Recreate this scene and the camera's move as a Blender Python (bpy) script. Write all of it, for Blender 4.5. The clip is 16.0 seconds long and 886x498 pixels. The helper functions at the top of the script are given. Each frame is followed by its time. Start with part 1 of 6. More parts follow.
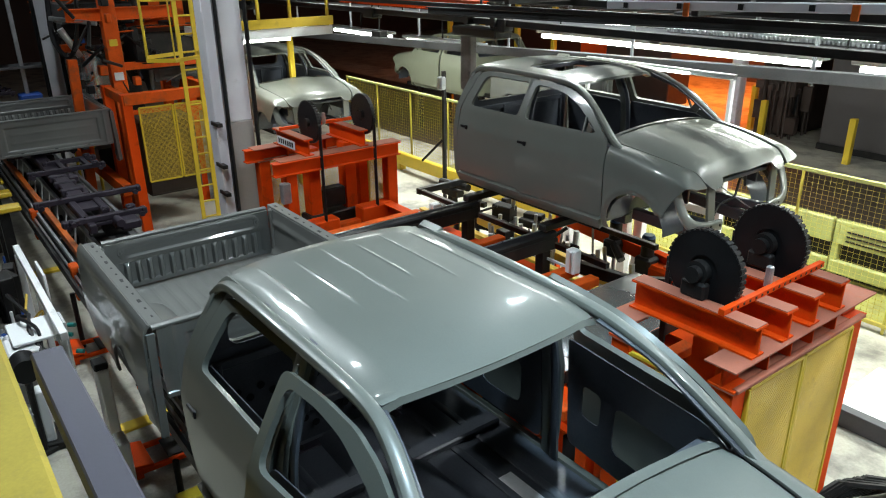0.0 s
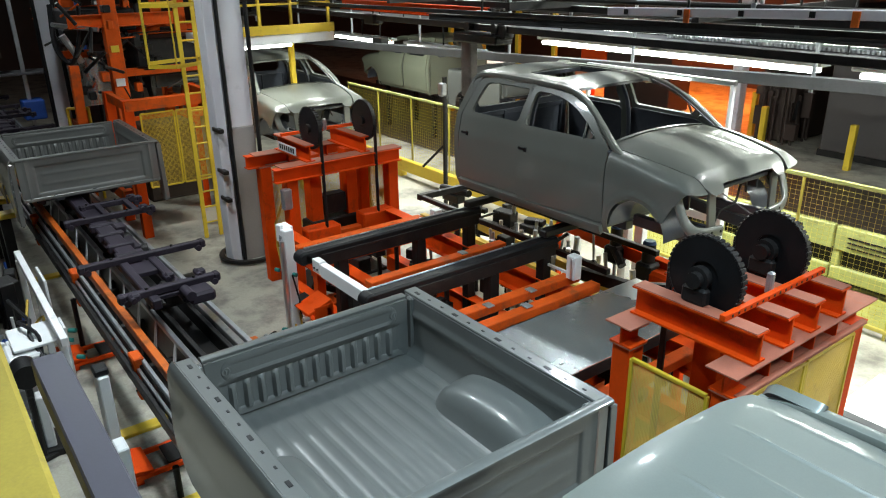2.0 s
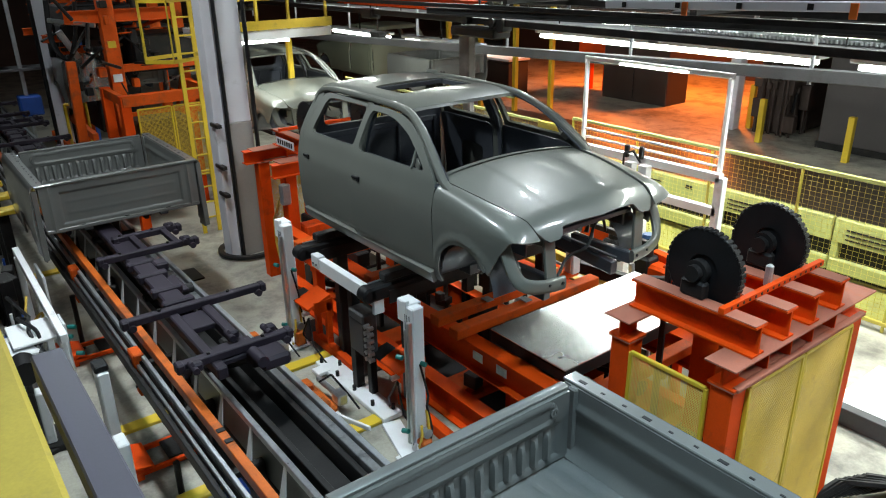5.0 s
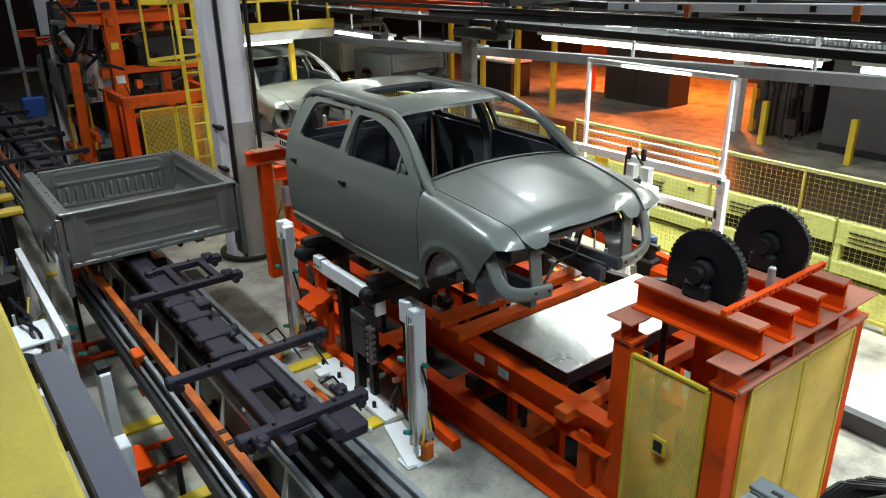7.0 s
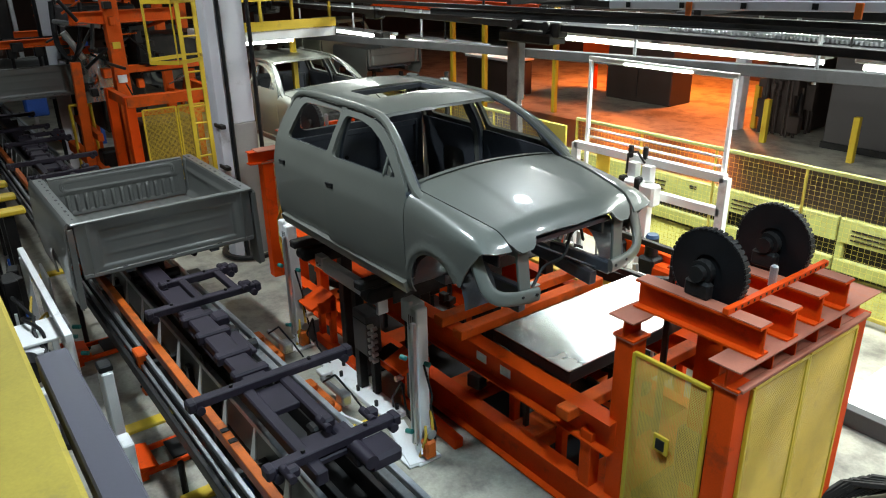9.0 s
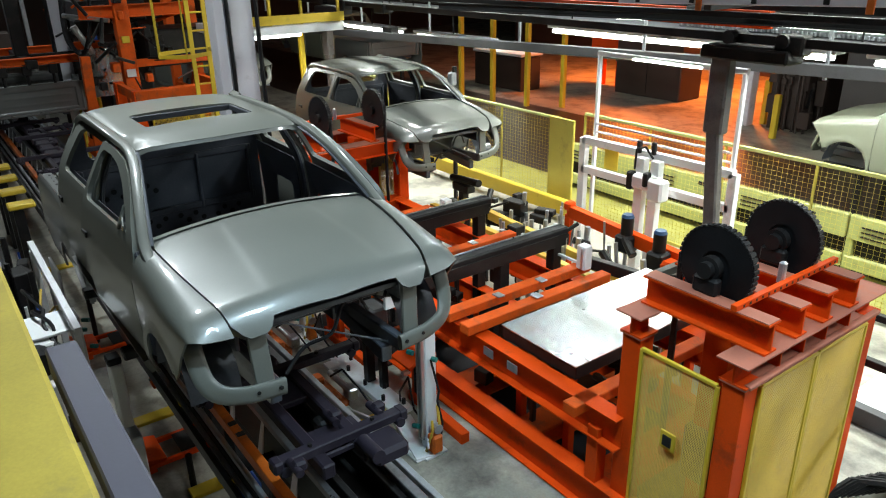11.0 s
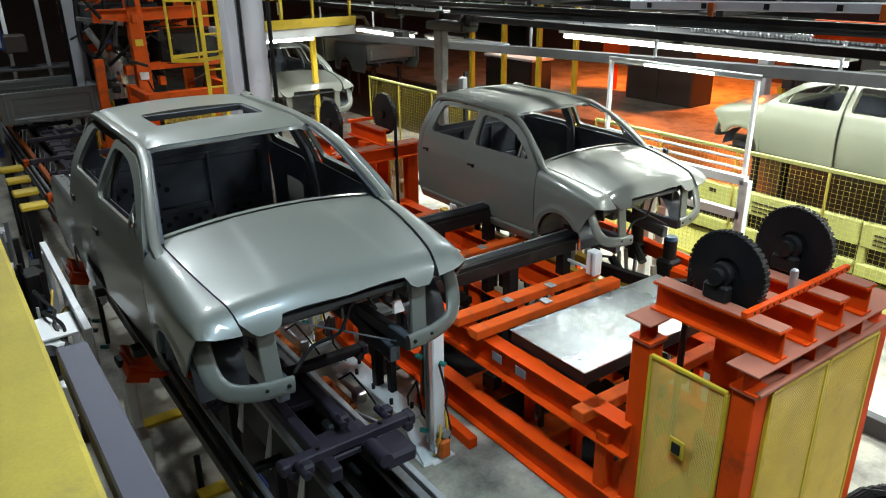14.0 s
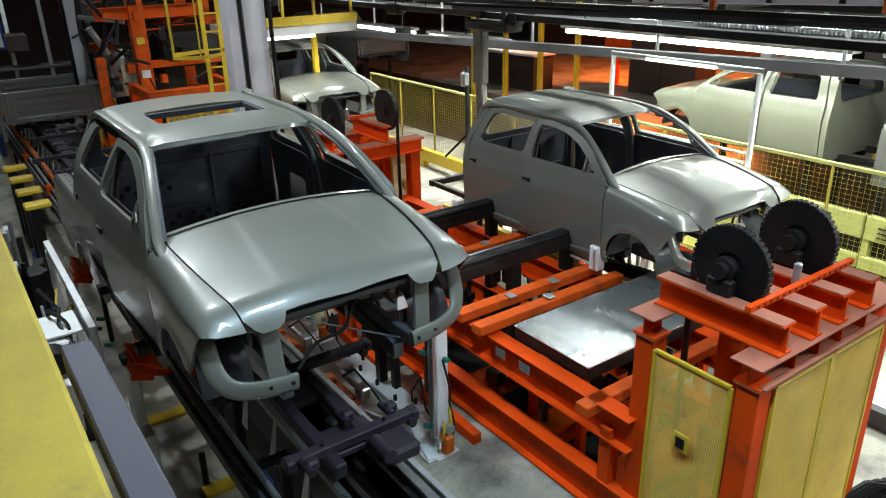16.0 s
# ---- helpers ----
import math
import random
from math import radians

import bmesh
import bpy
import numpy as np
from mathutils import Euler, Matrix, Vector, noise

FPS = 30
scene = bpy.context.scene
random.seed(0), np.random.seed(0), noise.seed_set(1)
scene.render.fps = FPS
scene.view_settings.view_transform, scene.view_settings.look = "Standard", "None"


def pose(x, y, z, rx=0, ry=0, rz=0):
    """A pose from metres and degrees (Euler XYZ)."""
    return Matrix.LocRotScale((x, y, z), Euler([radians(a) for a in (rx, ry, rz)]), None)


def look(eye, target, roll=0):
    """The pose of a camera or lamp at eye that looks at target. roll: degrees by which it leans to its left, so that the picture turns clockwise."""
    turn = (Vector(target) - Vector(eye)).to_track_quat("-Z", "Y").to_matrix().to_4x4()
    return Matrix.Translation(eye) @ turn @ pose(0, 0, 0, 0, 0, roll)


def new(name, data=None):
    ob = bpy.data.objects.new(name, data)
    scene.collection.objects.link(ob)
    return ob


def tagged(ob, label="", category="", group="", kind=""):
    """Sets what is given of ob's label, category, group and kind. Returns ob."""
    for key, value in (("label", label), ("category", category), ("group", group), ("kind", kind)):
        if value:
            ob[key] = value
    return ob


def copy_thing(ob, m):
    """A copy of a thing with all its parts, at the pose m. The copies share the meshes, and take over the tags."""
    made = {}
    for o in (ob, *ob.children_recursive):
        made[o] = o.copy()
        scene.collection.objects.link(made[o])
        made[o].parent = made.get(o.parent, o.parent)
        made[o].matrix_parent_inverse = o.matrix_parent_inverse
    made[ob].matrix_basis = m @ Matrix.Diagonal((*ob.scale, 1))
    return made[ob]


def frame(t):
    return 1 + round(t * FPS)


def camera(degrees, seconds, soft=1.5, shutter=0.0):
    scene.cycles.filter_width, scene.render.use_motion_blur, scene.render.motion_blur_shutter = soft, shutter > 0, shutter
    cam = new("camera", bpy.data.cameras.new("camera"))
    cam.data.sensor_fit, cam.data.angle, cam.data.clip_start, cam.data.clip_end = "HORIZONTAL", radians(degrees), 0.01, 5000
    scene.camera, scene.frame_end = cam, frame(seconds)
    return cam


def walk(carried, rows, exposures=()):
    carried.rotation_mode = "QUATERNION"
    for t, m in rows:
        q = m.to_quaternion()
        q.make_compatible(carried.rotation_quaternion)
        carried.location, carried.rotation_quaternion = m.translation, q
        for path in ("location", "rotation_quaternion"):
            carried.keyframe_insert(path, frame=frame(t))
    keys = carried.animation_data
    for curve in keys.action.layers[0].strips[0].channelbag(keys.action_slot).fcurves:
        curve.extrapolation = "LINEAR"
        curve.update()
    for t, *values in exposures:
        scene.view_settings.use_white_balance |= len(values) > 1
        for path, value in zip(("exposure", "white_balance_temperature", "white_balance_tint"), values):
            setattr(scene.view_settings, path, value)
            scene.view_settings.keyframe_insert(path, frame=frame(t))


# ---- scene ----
cam = camera(62.88, 16.0, soft=1.1)
EYE_Z = 4.55
PATH = [(0, 67.949, 0.654, 52.810), (0.5, 68.009, 0.725, 52.761), (1, 68.331, 0.561, 52.876), (1.5, 68.458, 0.634, 52.924),
        (2, 68.415, 0.648, 52.878), (2.5, 68.365, 0.830, 52.762), (3, 68.337, 0.759, 52.740), (3.5, 68.129, 0.629, 52.763),
        (4, 68.051, 0.832, 52.650), (6.5, 67.939, 0.907, 52.733), (7, 68.104, 0.864, 52.856), (7.5, 68.139, 0.791, 52.893),
        (8, 68.071, 0.946, 52.850), (8.5, 68.046, 1.035, 52.893), (9, 68.001, 0.996, 52.963), (11.5, 67.600, 0.929, 53.811),
        (12, 67.744, 0.833, 54.005), (12.5, 67.895, 0.898, 54.079), (13, 67.975, 0.872, 54.127), (13.5, 68.045, 0.868, 54.284),
        (14, 67.980, 0.818, 54.467), (14.5, 67.869, 0.799, 54.562), (15, 67.692, 0.895, 54.574), (15.5, 67.647, 1.039, 54.554),
        (16, 67.672, 1.249, 54.532)]
walk(cam, [(t, pose(0, 0, EYE_Z, rx, ry, rz)) for t, rx, ry, rz in PATH])

# world: a closed hall, only a trace of stray light
world = bpy.data.worlds.new("hall")
scene.world = world
world.use_nodes = True
world.node_tree.nodes["Background"].inputs[0].default_value = (0.75, 0.85, 1.0, 1)
world.node_tree.nodes["Background"].inputs[1].default_value = 0.003
scene.view_settings.exposure = 0.0


def area_lamp(name, x, y, z, sx, sy, watts, color, target=None):
    d = bpy.data.lights.new(name, "AREA")
    d.shape, d.size, d.size_y, d.energy, d.color = "RECTANGLE", sx, sy, watts, color
    ob = new(name, d)
    ob.matrix_world = look((x, y, z), target) if target else pose(x, y, z)
    return ob


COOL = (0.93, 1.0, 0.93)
# tube rows along the lines, added unseen high bays, sodium lamps of the bay behind
# only (-8.3, 8.95) is placed from a roof glint, the rest are added fill
UNSEEN_BAYS = [(-19.0, 1.2, 165), (-9.7, 1.7, 200), (-6.6, 1.6, 120), (-1.2, 2.2, 165), (-8.3, 8.95, 270), (1.4, 5.4, 200), (-0.6, 7.8, 225)]
for lx, ly, watts in UNSEEN_BAYS:
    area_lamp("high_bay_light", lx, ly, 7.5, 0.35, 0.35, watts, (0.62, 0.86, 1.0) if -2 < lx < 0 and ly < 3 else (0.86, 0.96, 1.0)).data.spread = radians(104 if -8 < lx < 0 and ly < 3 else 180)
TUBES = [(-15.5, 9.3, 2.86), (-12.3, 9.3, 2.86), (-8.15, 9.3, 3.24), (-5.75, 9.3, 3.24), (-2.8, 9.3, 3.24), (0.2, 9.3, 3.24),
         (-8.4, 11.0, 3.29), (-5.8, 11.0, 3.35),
         # row at y 7.9 is added out of view to brighten the cab tops
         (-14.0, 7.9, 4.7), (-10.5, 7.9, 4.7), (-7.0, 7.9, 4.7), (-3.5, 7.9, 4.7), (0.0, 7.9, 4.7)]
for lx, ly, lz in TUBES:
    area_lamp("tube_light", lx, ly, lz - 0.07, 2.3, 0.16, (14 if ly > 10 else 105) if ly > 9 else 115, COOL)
for lx, ly in ((-13.6, 21.5), (-17.5, 21.5)):
    area_lamp("sodium_light", lx, ly, 3.6, 0.8, 0.8, 700, (1.0, 0.20, 0.025))


area_lamp("platform_light", -12.95, 5.6, 3.08, 0.25, 1.2, 40, COOL)


# ---- materials ----
def material(name, base, rough=0.5, metal=0.0, vary=0.25, scale=6.0, grain=60.0, bump=0.05, dirt=None, dirt_amount=0.0,
             coat=0.0, dirt_scale=2.5, spec=0.5):
    m = bpy.data.materials.new(name)
    m.use_nodes = True
    nt = m.node_tree
    b = nt.nodes["Principled BSDF"]
    geo = nt.nodes.new("ShaderNodeTexCoord")
    info = nt.nodes.new("ShaderNodeObjectInfo")
    n1 = nt.nodes.new("ShaderNodeTexNoise")
    n1.inputs["Scale"].default_value, n1.inputs["Detail"].default_value = scale, 6
    n2 = nt.nodes.new("ShaderNodeTexNoise")
    n2.inputs["Scale"].default_value, n2.inputs["Detail"].default_value = grain, 3
    add = nt.nodes.new("ShaderNodeVectorMath")
    add.operation = "ADD"
    nt.links.new(geo.outputs["Object"], add.inputs[0])
    nt.links.new(info.outputs["Random"], add.inputs[1])
    for n in (n1, n2):
        nt.links.new(add.outputs[0], n.inputs["Vector"])
    mix = nt.nodes.new("ShaderNodeMix")
    mix.data_type = "RGBA"
    lo = [c * (1 - vary) for c in base]
    hi = [min(1, c * (1 + vary)) for c in base]
    mix.inputs[6].default_value, mix.inputs[7].default_value = (*lo, 1), (*hi, 1)
    avg = nt.nodes.new("ShaderNodeMath")
    avg.operation = "MULTIPLY_ADD"
    avg.inputs[1].default_value, avg.inputs[2].default_value = 0.35, 0.0
    nt.links.new(n2.outputs[0], avg.inputs[0])
    s = nt.nodes.new("ShaderNodeMath")
    s.operation = "MULTIPLY_ADD"
    s.inputs[1].default_value = 0.65
    nt.links.new(n1.outputs[0], s.inputs[0])
    nt.links.new(avg.outputs[0], s.inputs[2])
    st = nt.nodes.new("ShaderNodeMapRange")
    st.inputs[1].default_value, st.inputs[2].default_value = 0.3, 0.7
    nt.links.new(s.outputs[0], st.inputs[0])
    nt.links.new(st.outputs[0], mix.inputs[0])
    color = mix.outputs[2]
    if dirt:
        n3 = nt.nodes.new("ShaderNodeTexNoise")
        n3.inputs["Scale"].default_value, n3.inputs["Detail"].default_value, n3.inputs["Roughness"].default_value = dirt_scale, 9, 0.68
        nt.links.new(add.outputs[0], n3.inputs["Vector"])
        ramp = nt.nodes.new("ShaderNodeMapRange")
        ramp.inputs[1].default_value, ramp.inputs[2].default_value = 0.62 - 0.22 * dirt_amount, 0.72 - 0.12 * dirt_amount
        ramp.inputs[4].default_value = min(0.95, 0.4 + dirt_amount * 0.5)
        nt.links.new(n3.outputs[0], ramp.inputs[0])
        m2 = nt.nodes.new("ShaderNodeMix")
        m2.data_type = "RGBA"
        m2.inputs[7].default_value = (*dirt, 1)
        nt.links.new(color, m2.inputs[6])
        nt.links.new(ramp.outputs[0], m2.inputs[0])
        color = m2.outputs[2]
    nt.links.new(color, b.inputs["Base Color"])
    r = nt.nodes.new("ShaderNodeMapRange")
    r.inputs[3].default_value, r.inputs[4].default_value = max(0.02, rough * 0.75), min(1, rough * 1.25)
    nt.links.new(s.outputs[0], r.inputs[0])
    nt.links.new(r.outputs[0], b.inputs["Roughness"])
    b.inputs["Metallic"].default_value = metal
    b.inputs["Specular IOR Level"].default_value = spec
    b.inputs["Coat Weight"].default_value = coat
    b.inputs["Coat Roughness"].default_value = 0.07
    if bump:
        bp = nt.nodes.new("ShaderNodeBump")
        bp.inputs["Strength"].default_value, bp.inputs["Distance"].default_value = bump, 0.01
        nt.links.new(s.outputs[0], bp.inputs["Height"])
        nt.links.new(bp.outputs[0], b.inputs["Normal"])
    return m


def glow(name, color, strength):
    m = bpy.data.materials.new(name)
    m.use_nodes = True
    b = m.node_tree.nodes["Principled BSDF"]
    b.inputs["Base Color"].default_value = (0.8, 0.8, 0.8, 1)
    b.inputs["Emission Color"].default_value = (*color, 1)
    b.inputs["Emission Strength"].default_value = strength
    return m


PRIMER = material("grey_primer", (0.134, 0.140, 0.124), 0.36, 0.0, 0.10, 1.3, 120, 0.012, (0.115, 0.112, 0.10), 0.14, coat=0.55, dirt_scale=1.6, spec=0.45)
PRIMER_BED = material("grey_primer_bed", (0.118, 0.121, 0.115), 0.34, 0.0, 0.12, 1.6, 120, 0.014, (0.095, 0.095, 0.09), 0.16, coat=0.7, dirt_scale=1.8, spec=0.45)
# primer copy made paler and yellower to carry the light of nearby lamps
PRIMER_LIT = material("lit_primer", (0.18, 0.19, 0.14), 0.4, 0.0, 0.08, 1.6, 120, 0.015, coat=0.4)
# darker, bluer copy of the primer: shade inside the bodies is in the colour
INNER = material("shaded_primer", (0.060, 0.066, 0.080), 0.34, 0.0, 0.3, 3, 60, 0.06, coat=0.3)
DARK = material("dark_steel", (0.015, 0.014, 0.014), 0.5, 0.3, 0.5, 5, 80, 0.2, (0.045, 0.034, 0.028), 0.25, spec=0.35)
BLACK = material("black_rubber", (0.007, 0.007, 0.008), 0.5, 0.0, 0.4, 8, 90, 0.3, spec=0.3)
ORANGE = material("orange_paint", (0.66, 0.062, 0.003), 0.6, 0.0, 0.14, 3.0, 70, 0.08, (0.13, 0.035, 0.015), 0.22, dirt_scale=3.5, spec=0.12)
ORANGE_WORN = material("worn_orange_paint", (0.60, 0.085, 0.008), 0.65, 0.0, 0.2, 4.0, 70, 0.1, (0.14, 0.06, 0.03), 0.4, dirt_scale=4.5, spec=0.15)
ORANGE_TOP = material("orange_paint_dusty", (0.33, 0.115, 0.075), 0.7, 0.0, 0.15, 4.0, 70, 0.1, (0.40, 0.09, 0.03), 0.3, dirt_scale=5, spec=0.25)
YELLOW = material("yellow_paint", (0.62, 0.43, 0.025), 0.5, 0.0, 0.10, 3.0, 80, 0.06, (0.20, 0.14, 0.04), 0.15)
YELLOW_DARK = material("ochre_wire", (0.55, 0.36, 0.04), 0.55, 0.0, 0.15, 4.0, 80, 0.05, (0.2, 0.12, 0.03), 0.15)
YELLOW_NEAR = material("yellow_rail_paint", (0.46, 0.32, 0.055), 0.6, 0.0, 0.16, 5.0, 120, 0.06, (0.27, 0.19, 0.07), 0.3, dirt_scale=6, spec=0.2)
ORANGE_RAIL = material("ochre_rail_paint", (0.50, 0.105, 0.010), 0.5, 0.0, 0.25, 4, 70, 0.1, (0.10, 0.04, 0.015), 0.45, dirt_scale=5, spec=0.3)
DARKGREY = material("dark_grey_steel", (0.07, 0.07, 0.075), 0.5, 0.2, 0.25, 3, 60, 0.1, (0.04, 0.04, 0.04), 0.25)
WHITE = material("white_paint", (0.74, 0.75, 0.76), 0.45, 0.0, 0.08, 3.0, 80, 0.04, (0.30, 0.27, 0.24), 0.12)
LILAC = material("grey_column_paint", (0.66, 0.66, 0.72), 0.5, 0.0, 0.06, 2.0, 60, 0.04, (0.25, 0.24, 0.25), 0.12)
ALU = material("aluminium", (0.72, 0.74, 0.76), 0.32, 0.9, 0.1, 5, 90, 0.05)
GALV = material("galvanised_steel", (0.40, 0.42, 0.45), 0.38, 0.75, 0.25, 6, 90, 0.1, (0.08, 0.07, 0.07), 0.25)
STEEL = material("worn_steel", (0.46, 0.48, 0.50), 0.3, 0.9, 0.25, 3, 30, 0.04, (0.07, 0.07, 0.08), 0.3, dirt_scale=6)
SHEET = material("sheet_steel", (0.72, 0.76, 0.76), 0.27, 0.9, 0.06, 0.7, 2.0, 0.0)
SKID = material("mauve_frame_paint", (0.021, 0.016, 0.025), 0.6, 0.0, 0.35, 5, 70, 0.12, (0.06, 0.05, 0.058), 0.2, spec=0.25)
BAR = material("grey_rail_paint", (0.072, 0.060, 0.078), 0.5, 0.0, 0.12, 5, 100, 0.04, (0.05, 0.042, 0.05), 0.15)
CONCRETE = material("concrete", (0.37, 0.35, 0.29), 0.5, 0.0, 0.22, 1.4, 40, 0.10, (0.085, 0.078, 0.074), 0.72, dirt_scale=1.3)
# floor colour darkened to stand for the weak light beyond the fence
UNLIT_FLOOR = material("unlit_floor_tone", (0.042, 0.03, 0.024), 0.4, 0.0, 0.2, 0.7, 30, 0.06, (0.05, 0.035, 0.03), 0.3, dirt_scale=0.6)
FENCE = material("fence_paint", (0.50, 0.41, 0.07), 0.5, 0.0, 0.10, 3.0, 80, 0.05, (0.2, 0.15, 0.05), 0.15)
OLIVE = material("worn_yellow_floor_paint", (0.30, 0.28, 0.07), 0.5, 0.0, 0.25, 1.2, 40, 0.05, (0.10, 0.09, 0.05), 0.4, dirt_scale=1.5)
BLUE = material("blue_cloth", (0.01, 0.06, 0.30), 0.6, 0.0, 0.2, 6, 60, 0.05)
BROWN = material("brown_wall", (0.035, 0.022, 0.017), 0.6, 0.0, 0.3, 1.2, 40, 0.1)
# cabinet grey darkened, the dim light on the enclosure is in this colour
ENCLOSURE = material("dimmed_grey_sheet", (0.055, 0.048, 0.048), 0.55, 0.0, 0.15, 0.8, 40, 0.05)
PALE_YELLOW = material("pale_yellow_green_paint", (0.30, 0.31, 0.10), 0.5, 0.0, 0.15, 2, 60, 0.05, (0.12, 0.11, 0.05), 0.35)
GREENSTEEL = material("oily_plate", (0.045, 0.05, 0.045), 0.35, 0.4, 0.3, 4, 60, 0.1, (0.02, 0.02, 0.02), 0.3)
GREYWALL = material("grey_cabinet", (0.26, 0.24, 0.24), 0.5, 0.0, 0.12, 1.2, 40, 0.05)
SOOT = material("dark_ceiling", (0.03, 0.03, 0.03), 0.8, 0.0, 0.4, 1.0, 30, 0.1)
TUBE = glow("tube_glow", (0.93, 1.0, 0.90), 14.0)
SODIUM = glow("sodium_glow", (1.0, 0.36, 0.08), 5.0)
REDGLOW = glow("red_lamp", (1.0, 0.04, 0.02), 4.0)


# ---- mesh tools ----
class Mesh:
    def __init__(self):
        self.v, self.f = [], []

    def add(self, verts, faces):
        n = len(self.v)
        self.v += [tuple(p) for p in verts]
        self.f += [tuple(i + n for i in f) for f in faces]
        return self

    def box(self, c, s, rz=0.0, ch=0.006, m=None):
        """A box with chamfered edges, by its centre and size."""
        hx, hy, hz = (a / 2 for a in s)
        e = min(ch, hx * 0.45, hy * 0.45, hz * 0.45)
        vs, idx = [], {}
        for sx in (-1, 1):
            for sy in (-1, 1):
                for sz in (-1, 1):
                    for k in range(3):
                        p = [sx * (hx - e), sy * (hy - e), sz * (hz - e)]
                        p[k] = (sx * hx, sy * hy, sz * hz)[k]
                        idx[sx, sy, sz, k] = len(vs)
                        vs.append(Vector(p))
        fs = []
        for k in range(3):
            a, b = (k + 1) % 3, (k + 2) % 3
            for s0 in (-1, 1):
                ring = []
                for sa, sb in ((-1, -1), (1, -1), (1, 1), (-1, 1)):
                    sg = [0, 0, 0]
                    sg[k], sg[a], sg[b] = s0, sa, sb
                    ring.append(idx[(*sg, k)])
                fs.append(ring if s0 > 0 else ring[::-1])
                for s1 in (-1, 1):
                    q = []
                    for s2, kk in ((-1, a), (-1, k), (1, k), (1, a)):
                        sg = [0, 0, 0]
                        sg[k], sg[a], sg[b] = s0, s1, s2
                        q.append(idx[(*sg, kk)])
                    fs.append(q)
        for sx in (-1, 1):
            for sy in (-1, 1):
                for sz in (-1, 1):
                    fs.append([idx[sx, sy, sz, k] for k in range(3)])
        mm = Matrix.Translation(c) @ (m if m else Matrix.Rotation(rz, 4, "Z"))
        return self.add([mm @ p for p in vs], fs)

    def bar(self, p, q, w, h, ch=0.005, up=(0, 0, 1)):
        """A bar of section w x h from p to q."""
        p, q = Vector(p), Vector(q)
        d = q - p
        x = d.normalized()
        u = Vector(up)
        if abs(x.dot(u)) > 0.98:
            u = Vector((0, 1, 0)) if abs(x.y) < 0.9 else Vector((1, 0, 0))
        y = u.cross(x).normalized()
        z = x.cross(y)
        m = Matrix((x, y, z)).transposed().to_4x4()
        return self.box((p + q) / 2, (d.length, w, h), ch=ch, m=m)

    def ibeam(self, p, q, h=0.2, b=0.15, t=0.014):
        """An I-section; p and q lie on the middle of its upper face."""
        p, q = Vector(p), Vector(q)
        x = (q - p).normalized()
        y = Vector((0, 0, 1)).cross(x).normalized()
        z = x.cross(y)
        k = b / 2
        w = t / 2
        prof = [(-k, 0), (-k, -t), (-w, -t), (-w, t - h), (-k, t - h), (-k, -h), (k, -h), (k, t - h), (w, t - h), (w, -t), (k, -t), (k, 0)]
        vs = [e + y * u + z * v for e in (p, q) for u, v in prof]
        n = len(prof)
        fs = [(i, (i + 1) % n, n + (i + 1) % n, n + i) for i in range(n)]
        for o in (0, n):
            fs += [(o + 0, o + 1, o + 2, o + 9, o + 10, o + 11), (o + 2, o + 3, o + 8, o + 9), (o + 4, o + 5, o + 6, o + 7, o + 8, o + 3)]
        return self.add(vs, fs)

    def tube(self, p, q, r, n=10, r2=None):
        p, q = Vector(p), Vector(q)
        x = (q - p).normalized()
        u = Vector((0, 0, 1)) if abs(x.z) < 0.9 else Vector((1, 0, 0))
        a = x.cross(u).normalized()
        b = x.cross(a)
        vs = []
        for c, rr in ((p, r), (q, r if r2 is None else r2)):
            for i in range(n):
                w = 2 * math.pi * i / n
                vs.append(c + (a * math.cos(w) + b * math.sin(w)) * rr)
        fs = [(i, (i + 1) % n, n + (i + 1) % n, n + i) for i in range(n)] + [tuple(range(n))[::-1], tuple(range(n, 2 * n))]
        return self.add(vs, fs)

    def pipe(self, pts, r, n=8):
        for a, b in zip(pts, pts[1:]):
            self.tube(a, b, r, n)
        return self

    def ring(self, c, axis, r0, r1, w, n=40):
        """A flat ring or disc (r0 = 0) of thickness w round an axis."""
        x = Vector(axis).normalized()
        u = Vector((0, 0, 1)) if abs(x.z) < 0.9 else Vector((1, 0, 0))
        a = x.cross(u).normalized()
        b = x.cross(a)
        c = Vector(c)
        prof = [(r1, -w / 2 + 0.1 * w), (r1, w / 2 - 0.1 * w), (r1 - 0.15 * w, w / 2), (r0, w / 2), (r0, -w / 2), (r1 - 0.15 * w, -w / 2)]
        k = len(prof)
        vs, fs = [], []
        for i in range(n):
            t = 2 * math.pi * i / n
            e = a * math.cos(t) + b * math.sin(t)
            vs += [c + e * r + x * h for r, h in prof]
        for i in range(n):
            j = (i + 1) % n
            for s in range(k):
                fs.append((i * k + s, j * k + s, j * k + (s + 1) % k, i * k + (s + 1) % k))
        return self.add(vs, fs)

    def loft(self, rows, close=False):
        """A skin through rows of points."""
        n = len(rows[0])
        vs = [p for r in rows for p in r]
        fs = []
        for i in range(len(rows) - 1):
            for j in range(n if close else n - 1):
                fs.append((i * n + j, i * n + (j + 1) % n, (i + 1) * n + (j + 1) % n, (i + 1) * n + j))
        return self.add(vs, fs)

    def data(self, name, mat, smooth=False):
        me = bpy.data.meshes.new(name)
        me.from_pydata(self.v, [], self.f)
        me.materials.append(mat)
        bm = bmesh.new()
        bm.from_mesh(me)
        bmesh.ops.recalc_face_normals(bm, faces=bm.faces)
        bm.to_mesh(me)
        bm.free()
        if smooth:
            me.polygons.foreach_set("use_smooth", [True] * len(me.polygons))
            me.set_sharp_from_angle(angle=radians(32))
        return me


